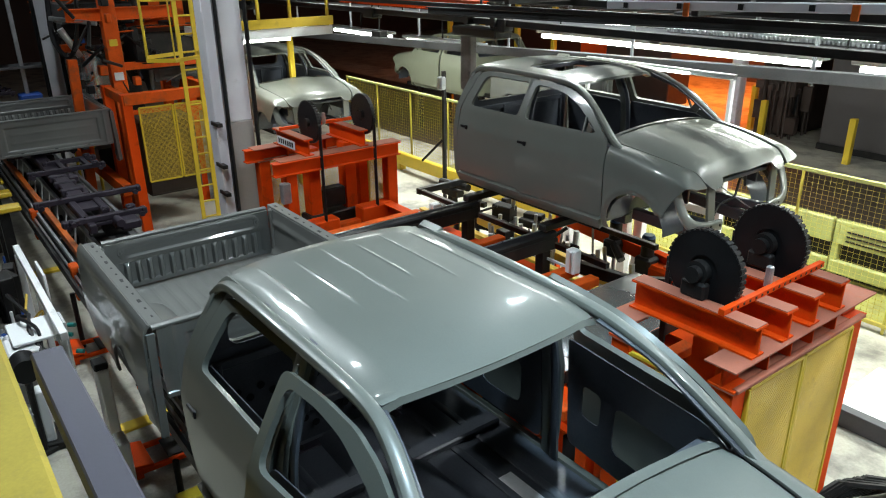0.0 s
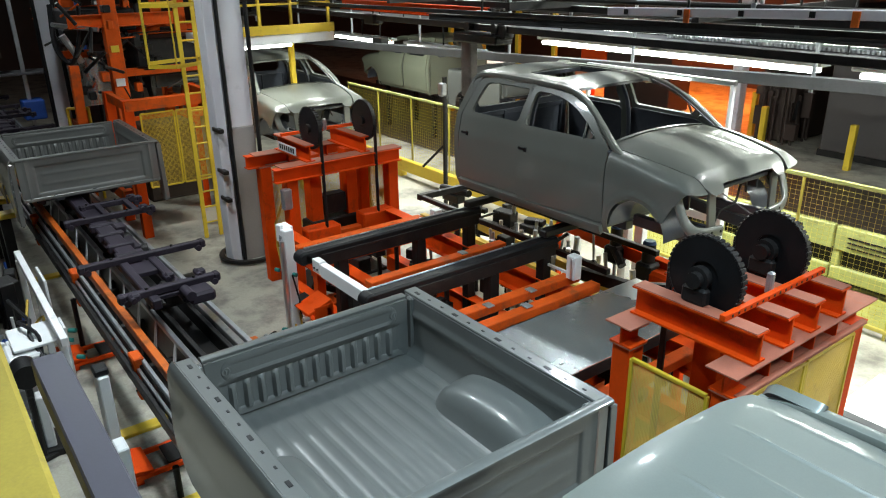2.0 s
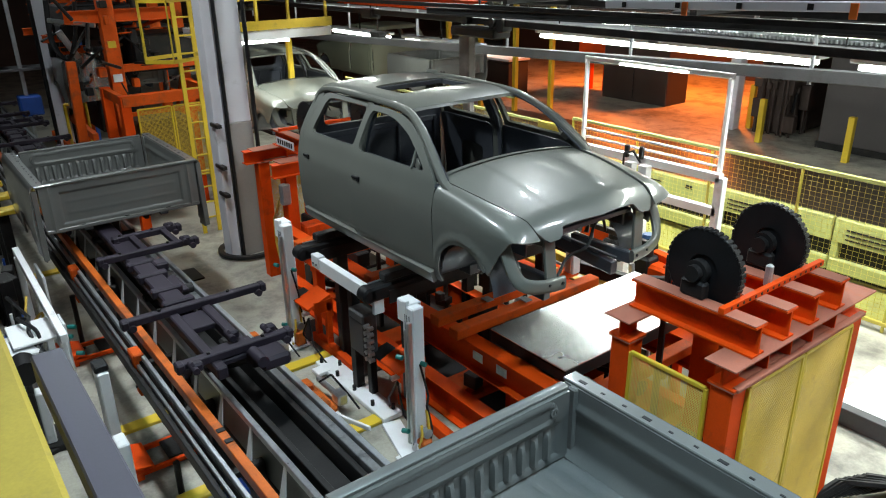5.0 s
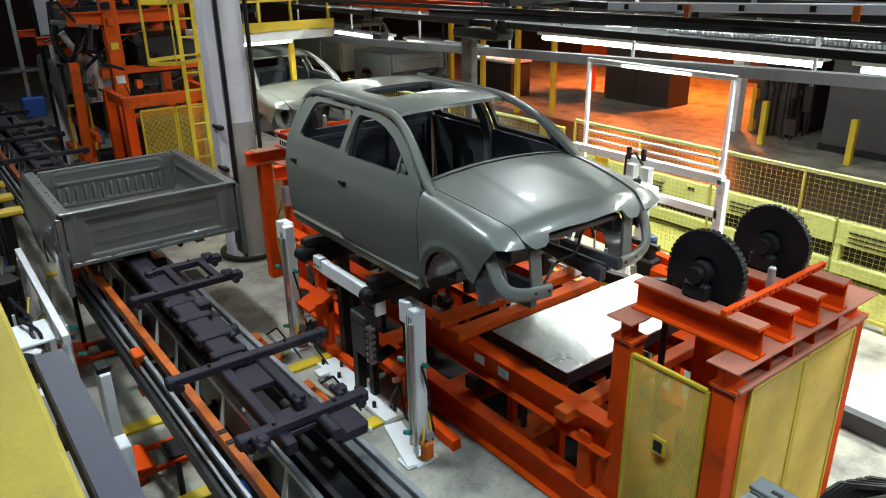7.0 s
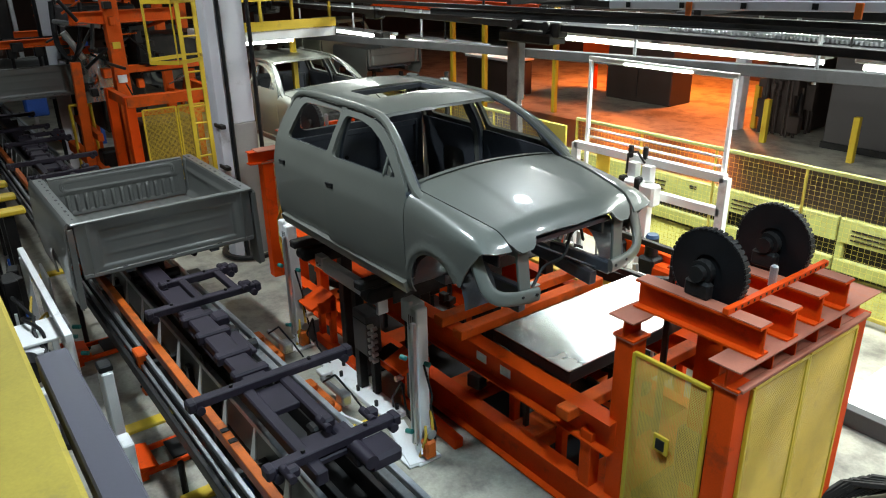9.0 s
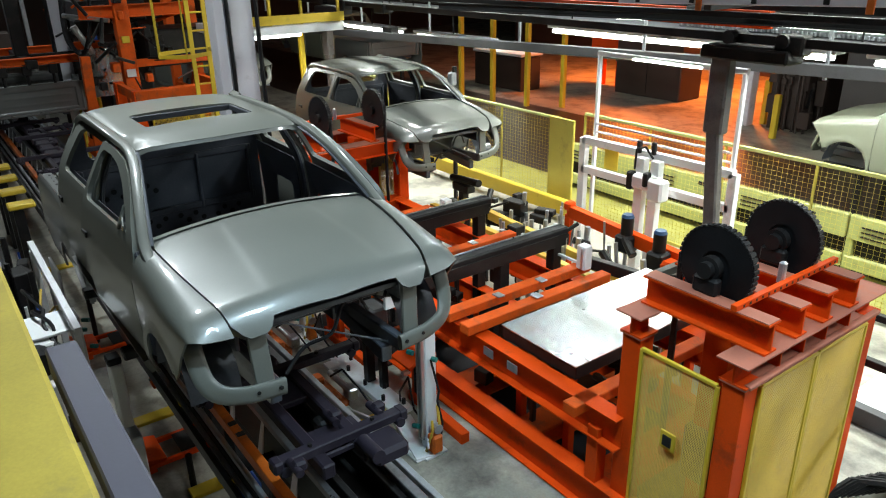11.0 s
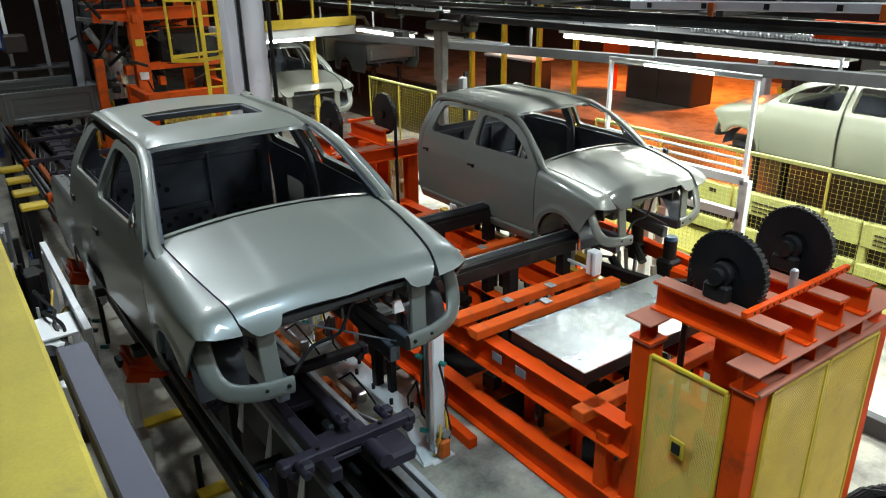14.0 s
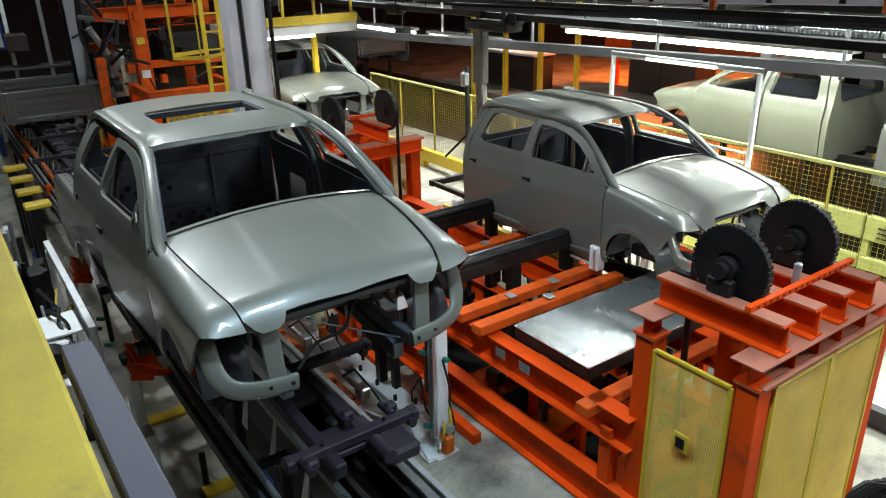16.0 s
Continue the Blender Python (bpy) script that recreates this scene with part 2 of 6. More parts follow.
def part(name, mesh, mat, parent, label="", smooth=False):
    """Links a mesh as one object under a thing or under a part."""
    me = mesh if isinstance(mesh, bpy.types.Mesh) else mesh.data(name, mat, smooth)
    ob = new(name, me)
    ob.parent = parent
    if label:
        tagged(ob, label)
    return ob


def thing(name, label, category, group="", at=None, kind=""):
    ob = new(name)
    ob.empty_display_size = 0.1
    tagged(ob, label, category, group, kind)
    if at:
        ob.matrix_basis = at
    return ob


def solid(name, mesh, mat, label, category="", group="", kind="", smooth=False):
    ob = new(name, mesh.data(name, mat, smooth))
    return tagged(ob, label, category, group, kind)


def panel(outline, holes, shape, thick, mat, cuts_u=(), cuts_v=()):
    """A pressed sheet: a flat outline with holes, cut into strips, bent by shape(u, v) and given a thickness."""
    bm = bmesh.new()
    edges = []
    for loop in (outline, *holes):
        vs = [bm.verts.new((u, v, 0)) for u, v in loop]
        for a, b in zip(vs, vs[1:] + vs[:1]):
            edges.append(bm.edges.new((a, b)))
    bmesh.ops.triangle_fill(bm, use_beauty=True, use_dissolve=False, edges=edges)
    for axis, cuts in ((0, cuts_u), (1, cuts_v)):
        for c in cuts:
            co, no = [0, 0, 0], [0, 0, 0]
            co[axis], no[axis] = c, 1
            bmesh.ops.bisect_plane(bm, geom=bm.verts[:] + bm.edges[:] + bm.faces[:], plane_co=co, plane_no=no, dist=1e-5)
    bmesh.ops.recalc_face_normals(bm, faces=bm.faces)
    for v in bm.verts:
        v.co = shape(v.co.x, v.co.y)
    bmesh.ops.recalc_face_normals(bm, faces=bm.faces)
    if thick:
        bmesh.ops.solidify(bm, geom=bm.faces[:], thickness=thick)
    me = bpy.data.meshes.new("panel")
    bm.to_mesh(me)
    bm.free()
    me.materials.append(mat)
    me.polygons.foreach_set("use_smooth", [True] * len(me.polygons))
    me.set_sharp_from_angle(angle=radians(35))
    return me


def spread(a, b, n):
    return [a + (b - a) * i / (n - 1) for i in range(n)]


def round_rect(x0, x1, y0, y1, r, n=4):
    pts = []
    for cx, cy, a0 in ((x1 - r, y1 - r, 0), (x0 + r, y1 - r, 90), (x0 + r, y0 + r, 180), (x1 - r, y0 + r, 270)):
        for i in range(n + 1):
            a = radians(a0 + 90 * i / n)
            pts.append((cx + r * math.cos(a), cy + r * math.sin(a)))
    return pts


# ---- the hall ----
ground = solid("floor", Mesh().box((-8, 12, -0.05), (64, 60, 0.1)), CONCRETE, "stained pale concrete factory floor", "floor", kind="structure")
# dark overlay on the concrete where tube and sodium light hardly reach
solid("bay_floor", Mesh().box((-8, 13.35, 0.004), (64, 4.9, 0.012)), UNLIT_FLOOR, "floor strip behind the fence, its dim light in the dark colour", "floor", kind="structure")
solid("ceiling", Mesh().box((-8, 12, 9.1), (64, 60, 0.2)), SOOT, "dark factory ceiling", "ceiling", kind="structure")
for nm, c, s in (("wall_west", (-40.1, 12, 4.5), (0.2, 60, 9)), ("wall_east", (24.1, 12, 4.5), (0.2, 60, 9)),
                 ("wall_south", (-8, -18.1, 4.5), (64.4, 0.2, 9)), ("wall_north", (-8, 42.1, 4.5), (64.4, 0.2, 9))):
    solid(nm, Mesh().box(c, s), BROWN, "dark brown factory wall", "wall", kind="structure")


# ---- truck cab body ----
ZS = [0, 0.06, 0.14, 0.35, 0.58, 0.66, 0.72, 0.80, 0.88, 0.92, 1.0, 1.1, 1.2, 1.33, 1.40]
YS = [0.925, 0.952, 0.968, 0.982, 0.986, 0.984, 0.974, 0.955, 0.938, 0.925, 0.892, 0.842, 0.785, 0.705, 0.66]


def half_width(z):
    return float(np.interp(z, ZS, YS))


def hood_edge(x):
    u = min(1, max(0, (x + 0.1) / 1.15))
    return 0.815 - 0.02 * u - 0.125 * u ** 2, 0.885 - 0.085 * u - 0.10 * u ** 2


def hood_z(x, y):
    u = min(1, max(0, (x + 0.1) / 1.15))
    ye, ze = hood_edge(x)
    w = min(1, abs(y) / ye)
    crown = 0.040 * (1 - w ** 2.2)
    fold = 0.33 + 0.10 * u
    dome = 0.005 / (1 + math.exp((abs(y) - fold) / 0.014)) * min(1, max(0, (1.06 - u) * 2.2))
    return ze + crown + dome


def roof_z(x, y):
    w = min(1, abs(y) / 0.67)
    z = 1.40 + 0.035 * (1 - w ** 2) - 0.035 * max(0, (w - 0.86) / 0.14) ** 2
    if x > -1.15:
        z -= 0.060 * ((x + 1.15) / 0.43) ** 2
    if x < -2.2:
        z -= 0.03 * ((-2.2 - x) / 0.22) ** 2
    return z


def curve_through(pts, steps=5):
    """A smooth line through points."""
    pts = [Vector(p) for p in pts]
    ext = [2 * pts[0] - pts[1]] + pts + [2 * pts[-1] - pts[-2]]
    out = []
    for i in range(1, len(ext) - 2):
        p0, p1, p2, p3 = ext[i - 1:i + 3]
        for k in range(steps):
            t = k / steps
            out.append(0.5 * (2 * p1 + (p2 - p0) * t + (2 * p0 - 5 * p1 + 4 * p2 - p3) * t * t + (3 * p1 - p0 - 3 * p2 + p3) * t ** 3))
    return out + [pts[-1]]


def sweep(pts, a, b, n=12, up=(0, 0, 1), steps=5):
    """A rounded section of half sizes a (across) and b (along up) carried along a smooth line."""
    line = curve_through(pts, steps)
    rows = []
    for i, p in enumerate(line):
        d = (line[min(i + 1, len(line) - 1)] - line[max(i - 1, 0)]).normalized()
        side = d.cross(Vector(up)).normalized()
        top = side.cross(d)
        ring = []
        for k in range(n):
            w = 2 * math.pi * (k + 0.5) / n
            c, q = math.cos(w), math.sin(w)
            ring.append(p + side * a * math.copysign(abs(c) ** 0.7, c) + top * b * math.copysign(abs(q) ** 0.7, q))
        rows.append(ring)
    m = Mesh().loft(rows, True)
    m.add(rows[0], [tuple(range(n))])
    m.add(rows[-1], [tuple(range(n))])
    return m


def hinge(ob, x, y, degrees):
    ob.matrix_basis = Matrix.Translation((x, y, 0)) @ Matrix.Rotation(radians(degrees), 4, "Z") @ Matrix.Translation((-x, -y, 0))


def rounded(pts, r=0.05, n=4):
    """A closed outline with its corners rounded off."""
    out = []
    m = len(pts)
    for i in range(m):
        p, a, b = Vector(pts[i]), Vector(pts[i - 1]), Vector(pts[(i + 1) % m])
        ra, rb = min(r, (a - p).length * 0.45), min(r, (b - p).length * 0.45)
        s, e = p + (a - p).normalized() * ra, p + (b - p).normalized() * rb
        for k in range(n + 1):
            t = k / n
            q = s * (1 - t) ** 2 + p * 2 * t * (1 - t) + e * t * t
            out.append((q.x, q.y))
    return out


def make_cab(sunroof, mat, label):
    cab = thing("truck_cab", label, "truck cab", "truck cabs")
    cuts_z = [0.04, 0.08, 0.14, 0.25, 0.36, 0.48, 0.58, 0.62, 0.66, 0.69, 0.72, 0.76, 0.80, 0.84, 0.88, 0.92, 0.96, 1.0, 1.05, 1.1, 1.15, 1.2, 1.26, 1.3, 1.34]
    for side in (-1, 1):
        def skin(x, z, out=0.0, side=side):
            return Vector((x, side * (half_width(z) + out), z))

        def fender(x, v, side=side):
            ye, ze = hood_edge(x)
            if v <= 0.6:
                y, z = half_width(v), v
            else:
                q = min(1, (v - 0.6) / 0.3) * math.pi / 2
                y = 0.985 + (ye + 0.012 - 0.985) * (1 - max(0.0, math.cos(q)) ** 0.72)
                z = 0.6 + (ze - 0.6) * math.sin(q) ** 0.72
                if x > 0.84:
                    z -= 3.3 * (x - 0.84) ** 2 * math.sin(q)
            if x > 0.5:
                y -= 0.045 * ((x - 0.5) / 0.5) ** 2 * (1 if v <= 0.6 else max(0.0, 1 - (v - 0.6) / 0.3))
            flare = 0.016 * math.exp(-((math.hypot(x - 0.41, v - 0.11) - 0.385) / 0.035) ** 2)
            return Vector((x, side * (y + flare), z))

        arch = [(0.41 + 0.36 * math.cos(radians(a)), 0.11 + 0.36 * math.sin(radians(a))) for a in range(196, 30, -8)]
        out = [(0.015, 0.9), (0.015, 0.0)] + arch + [(0.745, 0.30), (0.78, 0.39), (0.84, 0.49), (0.90, 0.565), (0.945, 0.62), (0.98, 0.70), (1.005, 0.80), (1.015, 0.9)]
        f = part("fender", panel(out, [], fender, 0.015, mat, spread(0.06, 0.99, 19), spread(0.05, 0.885, 28)), mat, cab)
        lip = [Vector((p[0], side * (half_width(p[1]) + 0.0), p[1])) for p in arch]
        part("arch_lip", sweep(lip, 0.022, 0.010, 6, (0, 1, 0), 1), mat, f, smooth=True)
        part("hinge_pillar", Mesh().box((-0.03, side * 0.90, 0.48), (0.08, 0.08, 0.78), ch=0.02), INNER, cab)
        door = rounded([(-1.27, 0.10), (0.0, 0.10), (0.0, 0.86), (-0.05, 0.93), (-0.32, 1.155), (-0.53, 1.262), (-0.71, 1.318), (-0.95, 1.342), (-1.27, 1.348)], 0.05)
        win = rounded([(-1.205, 0.945), (-1.205, 1.30), (-0.96, 1.295), (-0.77, 1.265), (-0.54, 1.185), (-0.34, 1.07), (-0.17, 0.945)], 0.06)
        d = part("front_door", panel(door, [win], skin, 0.035, mat, spread(-1.15, -0.1, 5), cuts_z), mat, cab)
        hinge(d, 0.0, side * 0.95, -side * 2.2)
        h = Mesh().box((-1.17, side * 0.982, 0.69), (0.12, 0.02, 0.028), ch=0.008).box((-1.12, side * 0.984, 0.685), (0.04, 0.02, 0.05), ch=0.008)
        part("handle_recess", h, BLACK, d, "black handle recess")
        part("window_divider", Mesh().bar((-0.34, side * 0.925, 0.935), (-0.365, side * 0.845, 1.085), 0.02, 0.028, 0.006), mat, d)
        part("mirror_sail", Mesh().bar((-0.24, side * 0.912, 0.95), (-0.31, side * 0.89, 0.995), 0.012, 0.10, 0.004), mat, d)
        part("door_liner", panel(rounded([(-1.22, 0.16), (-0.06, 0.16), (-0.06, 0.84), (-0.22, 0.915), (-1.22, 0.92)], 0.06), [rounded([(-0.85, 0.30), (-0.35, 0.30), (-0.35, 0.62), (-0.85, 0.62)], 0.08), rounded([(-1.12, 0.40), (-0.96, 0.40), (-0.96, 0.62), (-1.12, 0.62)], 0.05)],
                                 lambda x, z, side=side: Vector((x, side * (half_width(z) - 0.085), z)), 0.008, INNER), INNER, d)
        rd = rounded([(-2.36, 0.10), (-1.285, 0.10), (-1.285, 1.350), (-2.1, 1.345), (-2.22, 1.315), (-2.34, 0.92)], 0.05)
        rwin = rounded([(-2.19, 0.95), (-2.11, 1.275), (-2.03, 1.30), (-1.36, 1.302), (-1.36, 0.945)], 0.06)
        d = part("rear_door", panel(rd, [rwin], skin, 0.035, mat, spread(-2.2, -1.4, 5), cuts_z), mat, cab)
        hinge(d, -1.285, side * 0.95, -side * 0.9)
        h = Mesh().box((-2.24, side * 0.982, 0.69), (0.11, 0.02, 0.028), ch=0.008).box((-2.19, side * 0.984, 0.685), (0.04, 0.02, 0.05), ch=0.008)
        part("handle_recess", h, BLACK, d, "black handle recess")
        part("window_channel", Mesh().bar((-1.315, side * 0.91, 0.93), (-1.315, side * 0.715, 1.315), 0.03, 0.04, 0.008), mat, d)
        part("door_liner", panel(rounded([(-2.24, 0.16), (-1.34, 0.16), (-1.34, 0.92), (-2.28, 0.92)], 0.06), [rounded([(-1.95, 0.30), (-1.55, 0.30), (-1.55, 0.62), (-1.95, 0.62)], 0.08)],
                                 lambda x, z, side=side: Vector((x, side * (half_width(z) - 0.085), z)), 0.008, INNER), INNER, d)
        q = [(-2.46, 0.0), (-2.375, 0.0), (-2.375, 0.9), (-2.235, 1.345), (-2.12, 1.372), (-2.12, 1.40), (-2.33, 1.395), (-2.39, 1.34), (-2.46, 0.9)]
        part("rear_pillar", panel(rounded(q, 0.03), [], skin, 0.05, mat, (), cuts_z), mat, cab)
        rk = [(-2.365, 0.0), (0.0, 0.0), (0.0, 0.092), (-2.365, 0.092)]
        part("rocker", panel(rk, [], lambda x, z: skin(x, z, -0.012), 0.06, mat, spread(-2.2, -0.1, 6), [0.02, 0.04, 0.06, 0.08]), mat, cab)
        part("roof_rail", sweep([(0.30, side * 0.86, 0.74), (0.06, side * 0.872, 0.868), (-0.14, side * 0.828, 1.02), (-0.37, side * 0.764, 1.185), (-0.57, side * 0.712, 1.293), (-0.76, side * 0.686, 1.352), (-1.05, side * 0.684, 1.374),
                                 (-1.6, side * 0.69, 1.384), (-2.1, side * 0.686, 1.376), (-2.30, side * 0.69, 1.345), (-2.40, side * 0.715, 1.27)], 0.038, 0.030), mat, cab, "rounded windscreen pillar and roof rail", smooth=True)
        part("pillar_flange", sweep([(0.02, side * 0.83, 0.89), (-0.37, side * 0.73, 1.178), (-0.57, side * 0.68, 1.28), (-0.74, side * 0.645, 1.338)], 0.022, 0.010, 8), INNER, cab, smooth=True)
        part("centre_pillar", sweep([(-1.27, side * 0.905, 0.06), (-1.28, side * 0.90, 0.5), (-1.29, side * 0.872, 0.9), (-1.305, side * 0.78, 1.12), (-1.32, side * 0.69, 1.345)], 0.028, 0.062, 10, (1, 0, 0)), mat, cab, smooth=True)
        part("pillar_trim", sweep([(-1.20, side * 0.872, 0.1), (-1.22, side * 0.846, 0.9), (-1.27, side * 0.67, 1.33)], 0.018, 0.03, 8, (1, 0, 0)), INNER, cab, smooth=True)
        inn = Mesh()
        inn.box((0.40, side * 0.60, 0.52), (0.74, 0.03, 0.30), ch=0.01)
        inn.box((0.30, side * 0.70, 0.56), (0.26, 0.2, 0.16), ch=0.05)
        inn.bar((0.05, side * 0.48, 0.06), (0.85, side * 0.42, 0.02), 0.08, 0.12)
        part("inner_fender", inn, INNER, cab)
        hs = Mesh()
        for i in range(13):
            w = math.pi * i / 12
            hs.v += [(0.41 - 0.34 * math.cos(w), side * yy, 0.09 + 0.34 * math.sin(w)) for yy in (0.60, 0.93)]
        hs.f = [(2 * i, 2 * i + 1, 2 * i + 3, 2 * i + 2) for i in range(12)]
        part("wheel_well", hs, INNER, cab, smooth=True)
    rear = [(-0.93, 0.0), (0.93, 0.0), (0.93, 0.9), (0.74, 1.30), (0.66, 1.37), (-0.66, 1.37), (-0.74, 1.30), (-0.93, 0.9)]
    hole = round_rect(-0.70, 0.70, 0.93, 1.29, 0.08)
    part("rear_wall", panel(rear, [hole], lambda y, z: Vector((-2.41 + 0.16 * max(0, z - 0.9), y, z)), 0.03, mat, (), spread(0.2, 1.2, 5)), mat, cab)
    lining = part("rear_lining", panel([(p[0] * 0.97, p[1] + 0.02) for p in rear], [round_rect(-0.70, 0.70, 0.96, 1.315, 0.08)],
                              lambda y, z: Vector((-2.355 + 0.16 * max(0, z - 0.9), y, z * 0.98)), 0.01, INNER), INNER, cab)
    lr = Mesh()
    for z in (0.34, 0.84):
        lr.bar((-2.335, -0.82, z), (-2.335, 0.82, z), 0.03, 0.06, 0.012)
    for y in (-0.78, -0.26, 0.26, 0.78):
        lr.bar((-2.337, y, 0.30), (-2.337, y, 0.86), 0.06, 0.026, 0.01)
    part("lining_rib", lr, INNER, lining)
    lh = Mesh()
    for k in range(28):
        y, z = -0.72 + 0.075 * (k % 20) + (0.03 if k > 19 else 0), (0.20 if k % 2 else 0.26) + (0.36 if k > 19 else 0)
        if k % 5 != 4:
            lh.ring((-2.338, y, z), (1, 0, 0), 0.0, 0.026, 0.006, 10)
    tagged(part("lining_hole", lh, BLACK, lining, "row of black round holes"), kind="stuff")
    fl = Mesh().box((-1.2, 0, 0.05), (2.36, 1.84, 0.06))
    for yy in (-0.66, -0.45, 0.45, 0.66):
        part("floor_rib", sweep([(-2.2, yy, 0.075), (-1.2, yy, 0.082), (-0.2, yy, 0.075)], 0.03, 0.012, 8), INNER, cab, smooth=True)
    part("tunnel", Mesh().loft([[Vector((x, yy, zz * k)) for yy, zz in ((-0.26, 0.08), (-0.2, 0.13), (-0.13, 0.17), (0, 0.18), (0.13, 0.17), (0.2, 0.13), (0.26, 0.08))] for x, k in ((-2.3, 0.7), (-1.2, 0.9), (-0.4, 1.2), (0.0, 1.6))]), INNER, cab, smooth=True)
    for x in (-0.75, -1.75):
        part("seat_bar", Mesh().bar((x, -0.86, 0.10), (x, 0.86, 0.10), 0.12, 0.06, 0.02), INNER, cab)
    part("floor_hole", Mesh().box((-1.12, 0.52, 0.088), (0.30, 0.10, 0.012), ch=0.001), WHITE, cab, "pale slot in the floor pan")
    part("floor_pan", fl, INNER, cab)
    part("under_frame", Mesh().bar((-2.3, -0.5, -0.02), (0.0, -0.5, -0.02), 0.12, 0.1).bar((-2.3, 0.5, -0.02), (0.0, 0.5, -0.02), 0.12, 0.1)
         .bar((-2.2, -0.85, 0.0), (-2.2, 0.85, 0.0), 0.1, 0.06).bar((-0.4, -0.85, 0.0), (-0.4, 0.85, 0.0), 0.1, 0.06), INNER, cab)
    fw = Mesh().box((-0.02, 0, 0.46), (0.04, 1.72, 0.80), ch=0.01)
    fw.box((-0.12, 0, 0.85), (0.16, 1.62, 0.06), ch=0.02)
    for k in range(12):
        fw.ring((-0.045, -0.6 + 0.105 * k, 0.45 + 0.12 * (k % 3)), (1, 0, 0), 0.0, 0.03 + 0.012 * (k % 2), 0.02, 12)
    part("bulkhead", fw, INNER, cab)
    cowl = Mesh()
    ys = spread(-0.80, 0.80, 13)
    cowl.loft([[Vector((-0.10 - 0.05 * (1 - (y / 0.8) ** 2) + dx, y, 0.885 + 0.045 * (1 - (y / 0.8) ** 2) + dz)) for y in ys]
               for dx, dz in ((0.03, 0.012), (-0.03, 0.01), (-0.05, -0.04), (0.03, -0.05))])
    part("cowl", cowl, mat, cab, smooth=True)
    head = Mesh()
    ys = spread(-0.66, 0.66, 13)
    head.loft([[Vector((-0.715 + dx - 0.06 * (y / 0.66) ** 2, y, roof_z(-0.715 - 0.06 * (y / 0.66) ** 2, y) + dz)) for y in ys] for dx, dz in ((0.0, 0.0), (0.015, -0.03), (-0.06, -0.045), (-0.09, -0.02))])
    part("windscreen_header", head, mat, cab, smooth=True)
    ro = []
    for i in range(13):
        ro.append((-0.71 - 0.06 * (abs(i - 6) / 6) ** 2, -0.63 + 1.26 * i / 12))
    ro += [(-0.84, 0.652), (-2.30, 0.652), (-2.38, 0.61), (-2.42, 0.45), (-2.425, 0.0), (-2.42, -0.45), (-2.38, -0.61), (-2.30, -0.652), (-0.84, -0.652)]
    holes = [round_rect(-1.70, -1.16, -0.44, 0.44, 0.05)] if sunroof else []
    beads = (-0.50, -0.30, -0.10, 0.10, 0.30, 0.50)

    def roof(x, y):
        rib = 0.0
        if not sunroof:
            for k, yr in enumerate(beads):
                x0, x1 = -2.26 + 0.08 * (k % 2), -1.62 + 0.12 * (k % 3)
                ends = min(1, max(0, (x - x0) / 0.06)) * min(1, max(0, (x1 - x) / 0.06))
                rib += 0.0055 * ends * math.exp(-((y - yr) / 0.008) ** 2)
        return Vector((x, y, roof_z(x, y) + rib))
    cy = spread(-0.64, 0.64, 14) if sunroof else sorted(spread(-0.64, 0.64, 10) + [yr + k * 0.006 for yr in beads for k in (-3, -2, -1, 0, 1, 2, 3)])
    cx = [-2.41, -2.39, -2.36, -2.32, -2.28, -2.24, -2.2, -2.15, -1.9, -1.66, -1.60, -1.54, -1.48, -1.42, -1.36, -1.34, -1.25, -1.17, -1.09, -1.02, -0.96, -0.90, -0.85, -0.81, -0.78, -0.75]
    part("roof", panel(ro, holes, roof, 0.02, mat, cx, cy), mat, cab)
    if sunroof:
        fr = Mesh()
        for a, b in (((-1.70, -0.44), (-1.70, 0.44)), ((-1.16, -0.44), (-1.16, 0.44)), ((-1.70, -0.44), (-1.16, -0.44)), ((-1.70, 0.44), (-1.16, 0.44))):
            fr.bar((*a, 1.385), (*b, 1.385), 0.03, 0.05)
        part("sunroof_frame", fr, INNER, cab)
    else:
        part("roof_bow", Mesh().bar((-1.35, -0.64, 1.375), (-1.35, 0.64, 1.375), 0.08, 0.03, 0.01).bar((-1.85, -0.64, 1.375), (-1.85, 0.64, 1.375), 0.08, 0.03, 0.01), INNER, cab)
    ho = [(x, -hood_edge(x)[0]) for x in spread(-0.085, 0.97, 14)]
    ho += [(1.015, -0.64), (1.035, -0.60), (1.042, -0.50), (1.03, -0.46), (0.995, -0.43), (0.998, -0.30), (1.01, 0.0)]
    ho += [(x, -y) for x, y in ho[-2::-1]] + [(-0.11, 0.5), (-0.125, 0.0), (-0.11, -0.5)]

    def hood(x, y):
        z = hood_z(x, y)
        if x > 0.84:
            z -= (3.0 + 0.5 * min(1, abs(y) / 0.6) ** 3) * (x - 0.84) ** 2
        return Vector((x, y, z))
    folds = [s * v for s in (-1, 1) for v in (0.28, 0.31, 0.33, 0.35, 0.37, 0.39, 0.41, 0.43, 0.45, 0.47, 0.5)]
    part("bonnet", panel(ho, [], hood, 0.022, mat, spread(-0.05, 0.8, 14) + [0.84, 0.87, 0.90, 0.92, 0.94, 0.96, 0.98, 1.0, 1.02], sorted(spread(-0.78, 0.78, 15) + folds)), mat, cab)
    for s in (-1, 1):
        part("grille_post", Mesh().bar((0.96, s * 0.55, 0.60), (0.99, s * 0.53, 0.20), 0.03, 0.12, 0.01), mat, cab)
